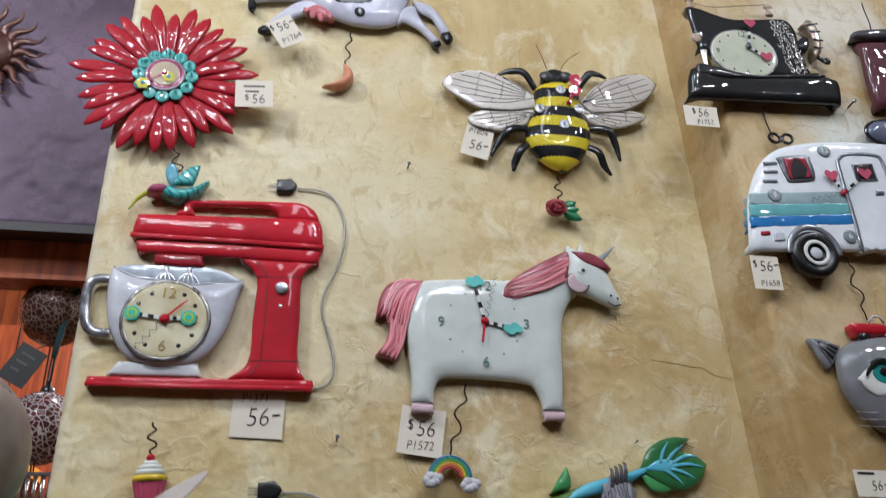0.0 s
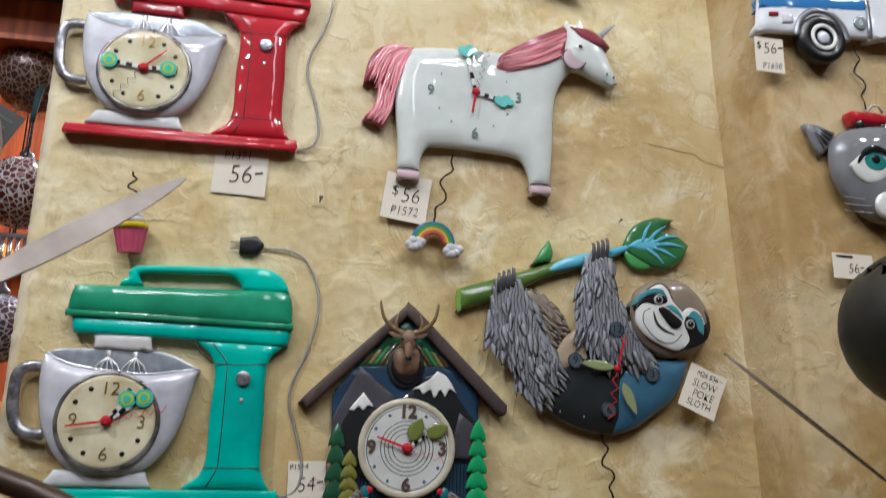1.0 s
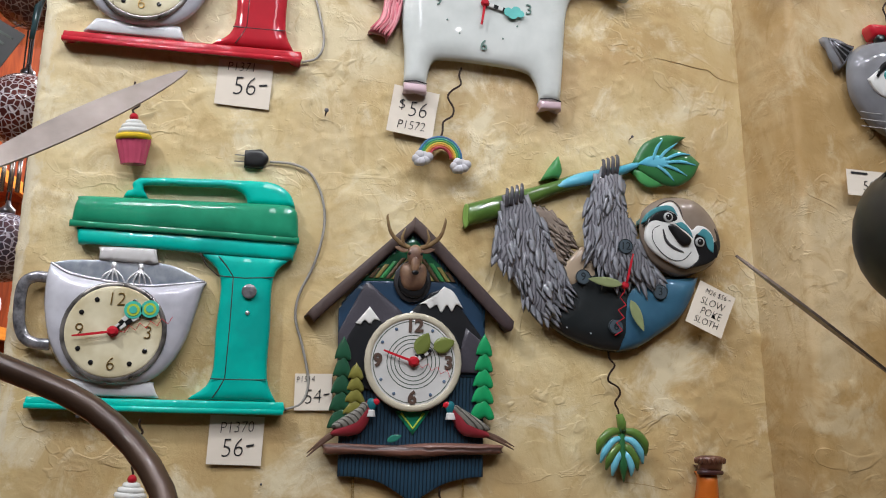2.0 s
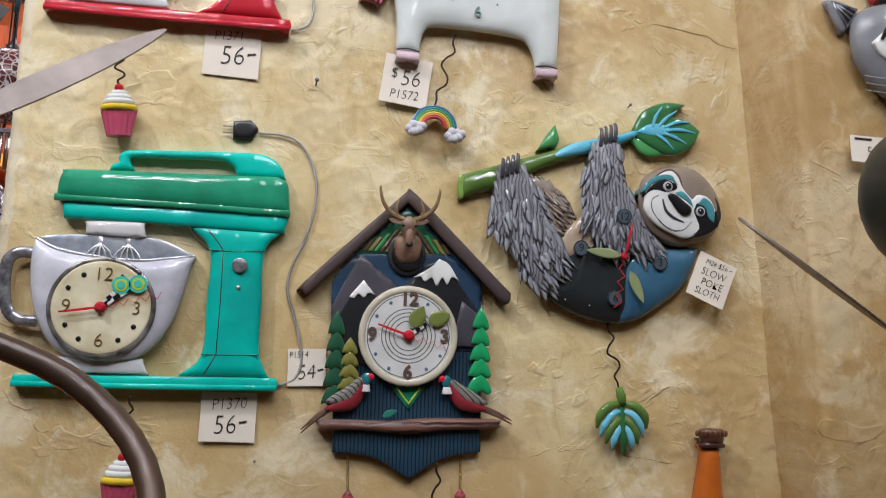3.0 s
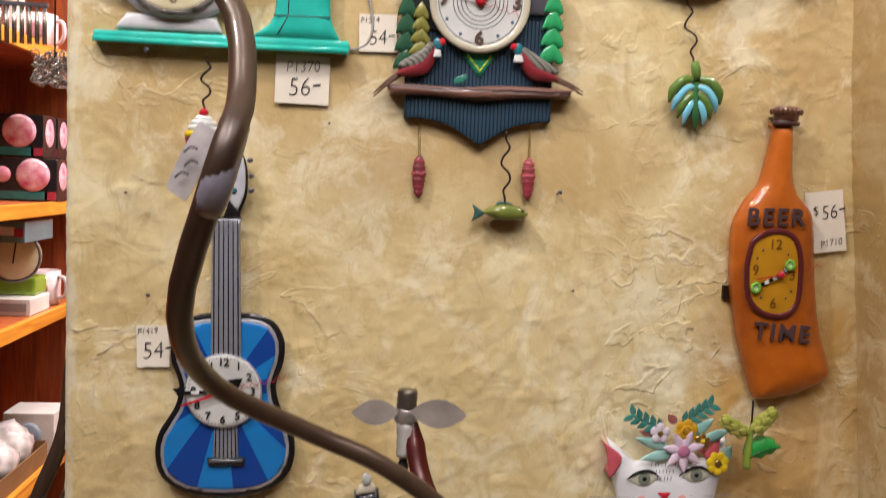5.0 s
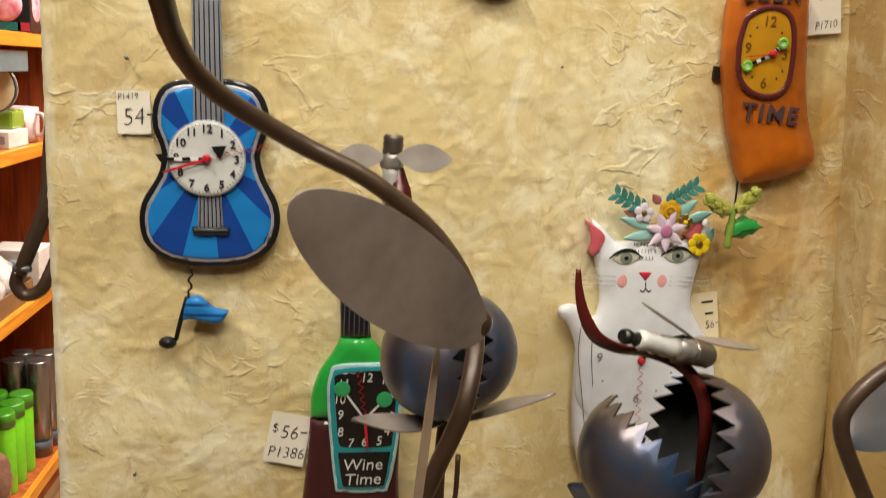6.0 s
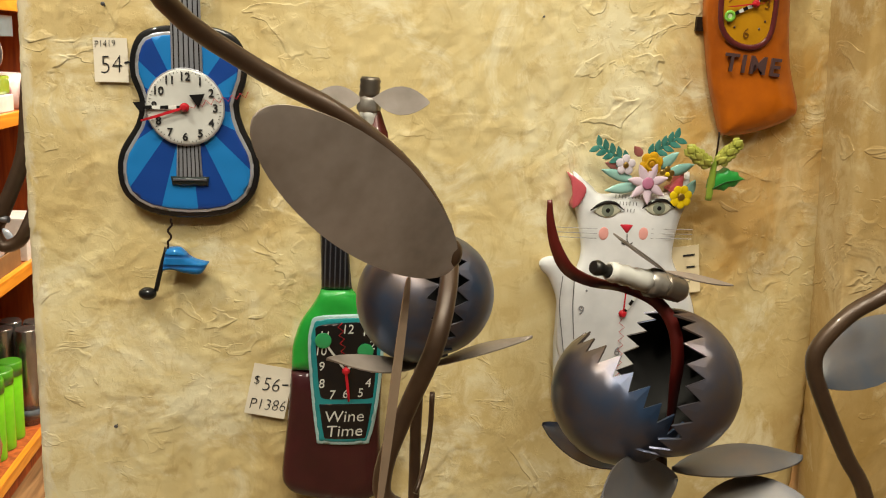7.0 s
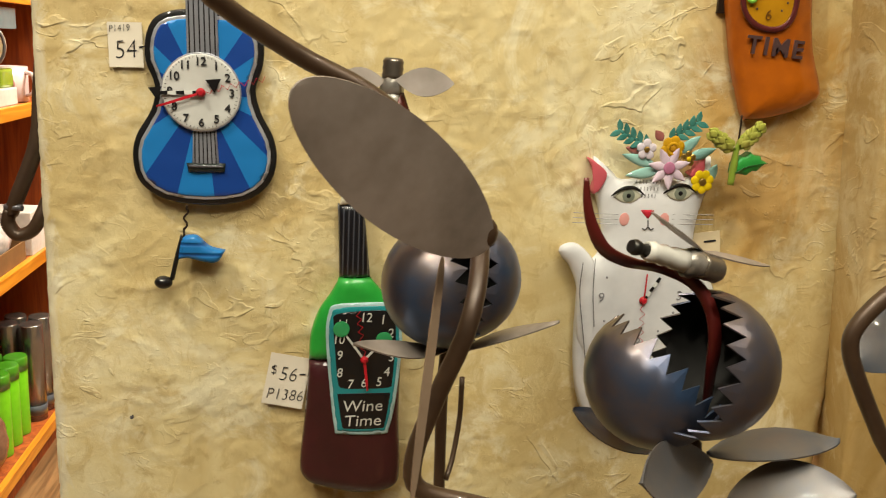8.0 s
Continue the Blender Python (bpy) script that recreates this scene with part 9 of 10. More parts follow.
def strap(path, width, side, thick=0.0014):
    """A flat iron strap along a path, its width along side."""
    bm = bmesh.new()
    P = [np.array(p) for p in path]
    pts = []
    for i in range(len(P) - 1):
        A, B = P[i], P[i + 1]
        A0 = P[i - 1] if i else 2 * A - B
        B0 = P[i + 2] if i < len(P) - 2 else 2 * B - A
        for k in range(5):
            s = k / 5
            pts.append(0.5 * (2 * A + (B - A0) * s + (2 * A0 - 5 * A + 4 * B - B0) * s * s + (3 * A - A0 - 3 * B + B0) * s ** 3))
    pts.append(P[-1])
    rows = []
    for i, p in enumerate(pts):
        t = pts[min(i + 1, len(pts) - 1)] - pts[max(i - 1, 0)]
        t /= np.linalg.norm(t)
        s = np.array(side, float)
        s -= t * (s @ t)
        s /= np.linalg.norm(s)
        n = np.cross(t, s)
        f = i / (len(pts) - 1)
        w = width * (0.35 + 0.65 * min(1, 4 * f, 6 * (1.02 - f)))
        rows.append([bm.verts.new(p + s * w * a / 2 + n * thick * b / 2) for a, b in ((-1, -1), (1, -1), (1, 1), (-1, 1))])
    for A, B in zip(rows[:-1], rows[1:]):
        for j in range(4):
            bm.faces.new((A[j], A[(j + 1) % 4], B[(j + 1) % 4], B[j])).smooth = j % 2 == 0
    bm.faces.new(rows[0][::-1])
    bm.faces.new(rows[-1])
    bmesh.ops.recalc_face_normals(bm, faces=bm.faces[:])
    return bm


def plug_fly(parent, a, b, wings):
    """A fly made from an old spark plug, with two sheet wings welded on."""
    a, b = np.array(a), np.array(b)

    def piece(f0, f1, radii, seg=12):
        return rod([a + (b - a) * (f0 + (f1 - f0) * i / (len(radii) - 1)) for i in range(len(radii))], radii, seg, n=1)

    fly = part("spark_plug", piece(0.56, 0.78, [0.0082, 0.0112, 0.0112, 0.0112, 0.0094], 6), paint("plug_nickel", "a59f97", 0.3, 0.45, 0.3, second="6f6a64", blot=60), parent, "old spark plug with a white insulator")
    part("insulator", piece(0.16, 0.58, [0.0062, 0.0078, 0.0068, 0.0080, 0.0070, 0.0082, 0.0082, 0.0088]), paint("plug_white", "c9c7c0", 0.2), fly)
    part("terminal", piece(0.0, 0.17, [0.0046, 0.0058, 0.0050, 0.0036, 0.0056]), paint("plug_dark", "3c3a38", 0.35, 0.8, 0.0), fly)
    part("thread", piece(0.76, 1.0, [0.0094, 0.0100, 0.0092, 0.0100, 0.0092, 0.0100, 0.0082]), paint("plug_brass", "8a8074", 0.35, 0.8, 0.0), fly)
    for p, q, s, w in wings:
        part("wing", leaf_sheet(bmesh.new(), p, q, s, w, 0.0010, 12), SHEET, fly)


# the plant with the long curling stem: its big leaf, price tape and spent stalks
stem = thing("iron_stem_sculpture", (0.16, -0.40, FLOOR), "brown bent iron plant stem with one broad leaf", "garden sculpture", "iron garden sculptures")


def local(ob, pts):
    o = ob.matrix_world.translation
    return [tuple(np.array(p) - np.array(o)) for p in pts]


TUBE = [(-0.420, -0.40, 1.62), (-0.385, -0.42, 1.53), (-0.330, -0.435, 1.482), (-0.2601, -0.4336, 1.4538), (-0.1845, -0.4298, 1.422), (-0.1335, -0.4582, 1.3751), (-0.1201, -0.4939, 1.3185), (-0.1271, -0.528, 1.2729),
        (-0.157, -0.4721, 1.1866), (-0.1480, -0.395, 1.1250), (-0.0860, -0.352, 1.0800), (-0.0270, -0.3450, 1.0510), (0.0300, -0.3380, 1.0053), (0.0606, -0.3526, 0.9516),
        (0.0504, -0.4056, 0.8974), (0.0288, -0.4035, 0.8335), (0.0136, -0.3985, 0.7802), (0.020, -0.400, 0.752), (0.070, -0.400, 0.737), (0.130, -0.400, 0.715), (0.160, -0.400, 0.66), (0.165, -0.40, 0.3), (0.16, -0.40, FLOOR)]
part("stem", rod(local(stem, TUBE), [0.0078] * 4 + [0.0080] * 5 + [0.0074] * 14, 14), BROWN_IRON, stem)
part("leaf", leaf_sheet(bmesh.new(), *local(stem, [(-0.0748, -0.535, 1.0635), (0.0500, -0.452, 0.9590)]), (0.62, 0.12, 0.78), 0.066, 0.0016, 26, 0.0008, 0.48), SHEET, stem, "broad oval leaf of brushed sheet iron")
part("weld", ball(local(stem, [(0.0497, -0.45, 0.9692)])[0], (0.007, 0.006, 0.010), seg=10), BROWN_IRON, stem)
part("clear_tape", rod(local(stem, [(-0.1220, -0.508, 1.298), (-0.1265, -0.527, 1.270), (-0.133, -0.520, 1.252)]), 0.0088, 14, n=3), paint("clear_tape", "8a8690", 0.12, 0.0, 1.0, second="5f5a62"), stem)
part("paper_tag", leaf_sheet(bmesh.new(), *local(stem, [(-0.138, -0.49, 1.2975), (-0.1588, -0.48, 1.2581)]), (0.75, -0.3, 0.55), 0.016, 0.0004, 10, 0.001, 0.04), paint("worn_paper", "cfc8c4", 0.5, coat=0.3, second="a8a2a4", blot=30), stem, "white paper tag taped to the stem")
for f, u in ((0.35, -0.003), (0.55, 0.001), (0.72, -0.001)):
    q = np.array((-0.138, -0.4925, 1.2975)) * (1 - f) + np.array((-0.1588, -0.4825, 1.2581)) * f
    part("writing_bar", rod(local(stem, [(q[0] - 0.004 + u, q[1] - 0.001, q[2] - 0.001), (q[0] + u, q[1] - 0.002, q[2] + 0.002), (q[0] + 0.004 + u, q[1] - 0.003, q[2] + 0.001)]), 0.0006, 5), INK, stem)
part("thin_strip", leaf_sheet(bmesh.new(), *local(stem, [(0.0217, -0.44, 0.9494), (0.0064, -0.46, 0.7797)]), (1.0, 0.35, 0.1), 0.0068, 0.002, 14, 0.0, 0.3), paint("tan_iron_strip", "8f7a66", 0.45, 0.2, 0.1), stem)
part("side_stalk", rod(local(stem, [(0.0524, -0.37, 0.8333), (0.0523, -0.37, 0.799), (0.0468, -0.38, 0.7692), (0.0406, -0.39, 0.7548)]), 0.0022, 8), BROWN_IRON, stem)

# the trap behind the big leaf
trap = thing("iron_flytrap_sculpture", (0.055, -0.27, FLOOR), "grey iron flytrap with toothed ball halves behind the leaf", "garden sculpture", "iron garden sculptures")
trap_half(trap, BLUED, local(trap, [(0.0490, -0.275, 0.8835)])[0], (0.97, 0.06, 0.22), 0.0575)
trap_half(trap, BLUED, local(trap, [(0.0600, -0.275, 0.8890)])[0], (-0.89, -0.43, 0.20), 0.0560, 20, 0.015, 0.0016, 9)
for a, b, w in (([(0.0545, -0.275, 0.8195)], [(-0.0336, -0.33, 0.8454)], 0.026), ([(0.0597, -0.275, 0.8195)], [(0.1576, -0.27, 0.8483)], 0.022)):
    part("leaf", leaf_sheet(bmesh.new(), *local(trap, [a[0], b[0]]), (0.1, 1.0, 0.12), w, 0.0012, 14, 0.003), SHEET, trap)
part("stem", rod(local(trap, [(0.055, -0.272, 0.83), (0.052, -0.272, 0.76), (0.060, -0.27, 0.4), (0.055, -0.27, FLOOR)]), 0.0055, 10), BROWN_IRON, trap)
part("tongue", strap(local(trap, [(0.0075, -0.205, 1.045), (0.0090, -0.21, 1.0250), (0.0125, -0.22, 1.0050), (0.0190, -0.235, 0.9880), (0.0320, -0.26, 0.9660)]), 0.018, (1.0, 0.2, 0.2)), TONGUE, trap, "rust-red iron strap")
plug_fly(trap, *local(trap, [(-0.002, -0.205, 0.9983), (0.0006, -0.2, 1.0754)]), [(*local(trap, [(-0.0074, -0.205, 1.0545), (-0.0517, -0.21, 1.0548)]), (0, 0.3, 1), 0.024), (*local(trap, [(0.003, -0.21, 1.056), (0.055, -0.22, 1.0558)]), (0, 0.3, 1), 0.027)])

# the open trap in front of the white cat
mouth = thing("iron_flytrap_sculpture", (0.235, -0.41, FLOOR), "open iron flytrap with red tongue and spark plug fly", "garden sculpture", "iron garden sculptures")
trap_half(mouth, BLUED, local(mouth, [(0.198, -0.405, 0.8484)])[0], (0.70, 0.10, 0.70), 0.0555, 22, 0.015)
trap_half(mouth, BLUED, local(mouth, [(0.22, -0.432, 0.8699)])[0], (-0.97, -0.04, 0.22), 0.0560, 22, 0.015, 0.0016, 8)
for a, b, w, s in (([(0.2212, -0.4, 0.7816)], [(0.1486, -0.36, 0.7998)], 0.045, (0.1, 1, 0.25)), ([(0.2453, -0.41, 0.7866)], [(0.3473, -0.425, 0.8042)], 0.046, (0.05, 1, 0.08)), ([(0.2442, -0.42, 0.7822)], [(0.1539, -0.5, 0.8111)], 0.048, (0.5, 0.8, 0.3)), ([(0.2623, -0.42, 0.7505)], [(0.3438, -0.46, 0.776)], 0.058, (0.0, 0.9, 0.75))):
    part("leaf", leaf_sheet(bmesh.new(), *local(mouth, [a[0], b[0]]), s, w, 0.0013, 16, 0.004, 0.7), DIM if w > 0.0455 else BLUED, mouth)
part("stem", rod(local(mouth, [(0.232, -0.408, 0.80), (0.236, -0.41, 0.74), (0.232, -0.41, 0.3), (0.235, -0.41, FLOOR)]), 0.0062, 10), BROWN_IRON, mouth)
part("tongue", strap(local(mouth, [(0.1169, -0.44, 1.0067), (0.119, -0.44, 0.9906), (0.1246, -0.44, 0.9727), (0.136, -0.438, 0.9562), (0.1573, -0.432, 0.9459), (0.1857, -0.425, 0.9402), (0.2084, -0.425, 0.9307), (0.2214, -0.43, 0.915), (0.2265, -0.435, 0.8926), (0.2296, -0.43, 0.8591), (0.2364, -0.415, 0.8123)]), 0.0095, (1.0, -0.15, 0.3)), TONGUE, mouth, "rust-red iron strap tongue")
plug_fly(mouth, *local(mouth, [(0.1488, -0.452, 0.9626), (0.2274, -0.425, 0.9393)]), [(*local(mouth, [(0.2124, -0.43, 0.9537), (0.1615, -0.45, 0.9864)]), (0.5, 0.8, -0.4), 0.016), (*local(mouth, [(0.2101, -0.43, 0.9549), (0.2814, -0.4, 0.9372)]), (0.15, 1.0, 0.1), 0.014)])

# the high traps at either side, on tall bent stems
high = thing("iron_flytrap_sculpture", (0.52, -0.40, FLOOR), "dark iron flytrap ball on a tall bent brown stem", "garden sculpture", "iron garden sculptures")
trap_half(high, paint("dark_iron_ball", "3a3a36", 0.5, 0.6, 0.1, second="2a2c28"), local(high, [(0.4584, -0.42, 1.5822)])[0], (0.55, -0.1, 0.83), 0.0715, 22)
trap_half(high, paint("dark_iron_ball", "3a3a36"), local(high, [(0.4595, -0.42, 1.5822)])[0], (-0.75, 0.1, -0.66), 0.0700, 22, 0.004)
part("leaf", leaf_sheet(bmesh.new(), (0.273 - 0.52, -0.415 + 0.40, 1.553 - FLOOR), *local(high, [(0.3505, -0.49, 1.4578)]), (0.15, 1.0, 0.35), 0.024, 0.0018, 16, 0.0), paint("edge_brown_iron", "4b4038", 0.4, 0.6, 0.1), high)
part("stem", rod(local(high, [(0.46, -0.42, 1.51), (0.44, -0.43, 1.46), (0.425, -0.43, 1.38), (0.395, -0.40, 1.29), (0.400, -0.40, 1.20), (0.470, -0.40, 1.08), (0.455, -0.40, 0.975)] + [(0.4147, -0.4, 0.9356), (0.3858, -0.4, 0.9167), (0.3631, -0.4, 0.8903), (0.3602, -0.4, 0.87), (0.3736, -0.4, 0.8406), (0.4025, -0.4, 0.7908), (0.4304, -0.4, 0.7458)] + [(0.47, -0.40, 0.62), (0.52, -0.40, 0.3), (0.52, -0.40, FLOOR)]), 0.0068, 12), BROWN_IRON, high)
part("leaf", leaf_sheet(bmesh.new(), *local(high, [(0.3728, -0.39, 0.8513), (0.4774, -0.36, 0.8978)]), (-0.5, 0.5, 0.8), 0.055, 0.0013, 14, 0.003, 0.7), DIM, high)

far_trap = thing("iron_flytrap_sculpture", (-0.36, -0.42, FLOOR), "grey iron flytrap ball with a long blade leaf", "garden sculpture", "iron garden sculptures")
trap_half(far_trap, SHEET, local(far_trap, [(-0.3491, -0.42, 1.6742)])[0], (-0.5, 0.2, 0.8), 0.0715, 22)
trap_half(far_trap, SHEET, local(far_trap, [(-0.3483, -0.42, 1.6742)])[0], (0.6, -0.1, -0.75), 0.0700, 22, 0.004)
part("leaf", leaf_sheet(bmesh.new(), (-0.150 + 0.36, -0.398 + 0.42, 1.667 - FLOOR), *local(far_trap, [(-0.2682, -0.49, 1.5482)]), (0.1, 0.55, 0.9), 0.020, 0.0014, 16, 0.0, 0.6), SHEET, far_trap)
part("stem", rod(local(far_trap, [(-0.36, -0.42, 1.62), (-0.42, -0.42, 1.50), (-0.46, -0.42, 1.0), (-0.44, -0.42, 0.4), (-0.36, -0.42, FLOOR)]), 0.0068, 10), BROWN_IRON, far_trap)

# ---- beside the wall: plum panel, sun face, glass balls ----
wall_slab("wall_plum_panel", PURPLE, "plum-coloured textured plaster panel above the shelves", -1.6, -0.20, 2.175, 3.3, 0.245, 0.03, 0.007, 5.5, 0.0022)
structure("trim", box((-1.6, 0.24, 2.160), (-0.20, 0.28, 2.175)), paint("near_black_trim", "1d1216", 0.5, coat=0.1), "thin dark trim under the plum panel")
structure("wall_header", box((-1.6, 0.30, 2.10), (-0.20, 0.36, 2.24)), ORANGE_WOOD)

sun = thing("sun_face", (-0.680, 0.245, 2.500), "terracotta metal sun face with wavy rays", "wall ornament")
terra = paint("terracotta_metal", "5c3426", 0.45, 0.3, 0.2, second="44261c")
part("face", relief(oval(0, 0, 0.050), 0.012, 0.022, 0.030, 0.008), terra, sun)
part("nose", ball((0, -0.036, -0.004), (0.008, 0.010, 0.014)), terra, sun)
for k in (-1, 1):
    part("cheek", ball((k * 0.022, -0.031, -0.012), (0.012, 0.006, 0.010)), terra, sun)
for k in range(18):
    a = 2 * math.pi * k / 18
    u, s = np.array((math.cos(a), math.sin(a))), np.array((-math.sin(a), math.cos(a)))
    pts = [u * (0.046 + 0.012 * i) + s * 0.006 * math.sin(1.3 * i) for i in range(6)]
    part("ray", rod([(p[0], -0.012 - 0.002 * i, p[1]) for i, p in enumerate(pts)], [0.0085, 0.0080, 0.0068, 0.0050, 0.0032, 0.0008], 8, flat=0.5), terra, sun)
card = thing("green_card", (-0.725, 0.240, 2.385), "pale yellow-green card under the sun face", "card", turn=-32)
part("sheet", box((-0.05, -0.004, -0.055), (0.05, -0.001, 0.045)), paint("card_yellow_green", "b9bd62", 0.6, coat=0.0), card)


def crackle(name, base, second, line):
    """Mosaic glass: irregular chips with pale grout."""
    m = paint(name, base, 0.25, 0.0, 0.8, second=second, blot=30)
    nt = m.node_tree
    b, co = nt.nodes["Principled BSDF"], nt.nodes["Texture Coordinate"]
    v = node(nt, "ShaderNodeTexVoronoi", Scale=105.0)
    v.feature = "DISTANCE_TO_EDGE"
    nt.links.new(co.outputs["Object"], v.inputs["Vector"])
    mr = nt.nodes.new("ShaderNodeMapRange")
    mr.inputs[1].default_value, mr.inputs[2].default_value = 0.05, 0.10
    nt.links.new(v.outputs[0], mr.inputs[0])
    mix = nt.nodes.new("ShaderNodeMix")
    mix.data_type = "RGBA"
    mix.inputs["A"].default_value = rgb(line)
    nt.links.new(b.inputs["Base Color"].links[0].from_socket, mix.inputs["B"])
    nt.links.new(mr.outputs[0], mix.inputs["Factor"])
    nt.links.new(mix.outputs["Result"], b.inputs["Base Color"])
    bp = node(nt, "ShaderNodeBump", Strength=0.6, Distance=0.002)
    nt.links.new(mr.outputs[0], bp.inputs["Height"])
    nt.links.new(bp.outputs[0], b.inputs["Normal"])
    return m


CR1, CR2 = crackle("brown_crackle_glass", "2c1a14", "4a2018", "7d6a60"), crackle("red_crackle_glass", "3a1512", "5e1e14", "b9b2b4")


def glass_ball(place, r, material, label):
    t = thing("mosaic_ball", place, label, "ornament", "mosaic glass balls")
    part("ball", ball((0, 0, 0), r, seg=28), material, t)
    part("cap", lathe([(0.012, -0.004), (0.012, 0.006), (0.005, 0.012), (0.003, 0.020)], (0, 0, r), 12), PEWTER, t)
    part("cord", rod([(0, 0, r + 0.018), (0.002, 0, r + 0.06), (0, 0, 3.3 - place[2])], 0.0016, 6), INK, t)
    return t


glass_ball((-0.522, 0.38, 2.070), 0.060, CR1, "brown mosaic glass ball hung on a cord")
glass_ball((-0.512, 0.38, 1.868), 0.060, CR2, "red and white mosaic glass ball hung on a cord")
glass_ball((-0.526, 0.41, 1.650), 0.056, crackle("grey_crackle_glass", "33303a", "4a3038", "a9a6b2"), "grey and white mosaic glass ball hung on a cord")
tuft = thing("beaded_tassel", (-0.478, 0.34, 2.135), "green beaded tassel hanging by the mosaic balls", "ornament")
rnd = random.Random(9)
bm = bmesh.new()
for k in range(70):
    a = rnd.uniform(0, 6.28)
    h = rnd.uniform(-0.035, 0.03)
    r = 0.020 * math.sqrt(max(0.05, 1 - (h / 0.04) ** 2))
    ball((r * math.cos(a), r * math.sin(a) * 0.7, h), 0.0052, bm, 6)
part("beads", bm, paint("bead_green", "2c4a2a", 0.25, second="6a7a4a", blot=60), tuft)
part("cord", rod([(0, 0, 0.03), (0, 0, 0.12)], 0.0016, 6), INK, tuft)
part("ribbon", rod([(-0.004, 0, -0.03), (-0.016, 0, -0.09), (-0.022, 0, -0.16)], [0.006, 0.007, 0.004], 8, flat=0.4), paint("ribbon_teal", "1c3c40", 0.5), tuft)
swing = thing("swing_tag", (-0.545, 0.34, 1.965), "small black swing tag hanging from a mosaic ball", "tag", turn=28)
part("card", box((-0.024, -0.0006, -0.036), (0.024, 0.0006, 0.030), 0.0), paint("black_card", "101512", 0.5, coat=0.1), swing)
for k in range(3):
    part("writing_bar", box((-0.014, -0.0012, 0.012 - 0.014 * k), (0.012 - 0.005 * k, -0.0008, 0.016 - 0.014 * k)), paint("grey_print", "5a625c", 0.6), swing)
part("string", rod([(0, 0, 0.028), (0.006, 0.01, 0.045)], 0.001, 5), INK, swing)
for place in ((-0.505, 0.36, 1.762), (-0.588, 0.42, 1.495)):
    ch = thing("wind_chime", place, "row of short silver metal chime rods", "wind chime", "wind chimes")
    part("bar", box((-0.045, -0.004, 0.026), (0.045, 0.004, 0.032)), PEWTER, ch)
    for k in range(8):
        part("chime_rod", rod([(-0.040 + 0.0114 * k, 0, 0.027), (-0.040 + 0.0114 * k, 0, -0.032)], 0.0036, 8, n=1), paint("chime_silver", "9c948c", 0.25, 0.8, 0.2), ch)
    part("cord", rod([(0, 0, 0.03), (0, 0, 3.3 - place[2])], 0.0014, 5), INK, ch)

scroll = thing("iron_scroll_bracket", (-0.378, 0.05, 0.93), "brown iron scroll bracket fixed to the wall's edge", "bracket")
part("arm", rod([(0.002, 0, 0.20), (-0.006, -0.01, 0.10), (-0.010, -0.02, 0.03), (-0.030, -0.03, -0.03), (-0.040, -0.03, -0.055)], [0.006, 0.008, 0.009, 0.009, 0.008], 8, flat=1.4), BROWN_IRON, scroll)
part("curl", rod([(-0.040, -0.03, -0.050), (-0.044, -0.03, -0.066), (-0.034, -0.03, -0.080), (-0.018, -0.03, -0.074), (-0.008, -0.03, -0.058), (0.002, -0.02, -0.03)], 0.0078, 8, flat=1.4), BROWN_IRON, scroll)
part("cross_rib", rod([(-0.044, -0.036, -0.046), (-0.024, -0.040, -0.046)], 0.004, 6, n=1), PEWTER, scroll)

# ---- the stained shelf unit in the next aisle, seen past the wall's edge ----
X0, BACK = -0.88, -1.30
BOARDS = (1.593, 1.175, 0.877, 0.449, -0.085)
unit = thing("shelf_unit", (X0, 1.2, FLOOR), "tall orange-stained shelf unit with honey pine edges", "shelf unit")
for z in BOARDS + (2.02,):
    b = part("shelf_board", box((BACK - X0, -0.75, z - FLOOR - 0.030), (-0.012, 0.52, z - FLOOR)), ORANGE_WOOD, unit)
    part("edge_strip", box((-0.012, -0.75, z - FLOOR - 0.034), (0.006, 0.52, z - FLOOR + 0.002), 0.002), PALE_WOOD, b)
part("back_panel", box((BACK - X0 - 0.02, -0.75, 0.0), (BACK - X0, 0.52, 2.7)), ORANGE_WOOD, unit)
part("end_panel", box((BACK - X0 - 0.02, 0.52, 0.0), (0.05, 0.545, 2.7)), ORANGE_WOOD, unit)
part("plinth", box((BACK - X0, -0.75, 0.0), (-0.03, 0.52, 0.08)), ORANGE_WOOD, unit)


def goods_box(place, size, colour, label, rows=(), turn=0.0):
    """A printed carton: body, window or emblem, and bands where its print cannot be read."""
    t = thing("carton", place, label, "box", "goods on the shelves")
    t.matrix_world = pose(*place, 0, 0, turn)
    w, d, h = size
    part("carton_body", box((-w / 2, -d / 2, 0), (w / 2, d / 2, h), 0.003), colour, t)
    for kind, u, v, s, m in rows:
        if kind == "disc":
            part("window", lathe([(s, 0.0), (s, 0.004), (s * 0.8, 0.008), (0.0005, 0.010)], (u, -d / 2, v), 20, axis="y"), m, t)
        else:
            part("print_band", box((u - s, -d / 2 - 0.002, v - 0.011), (u + s, -d / 2, v + 0.011)), m, t)
    return t


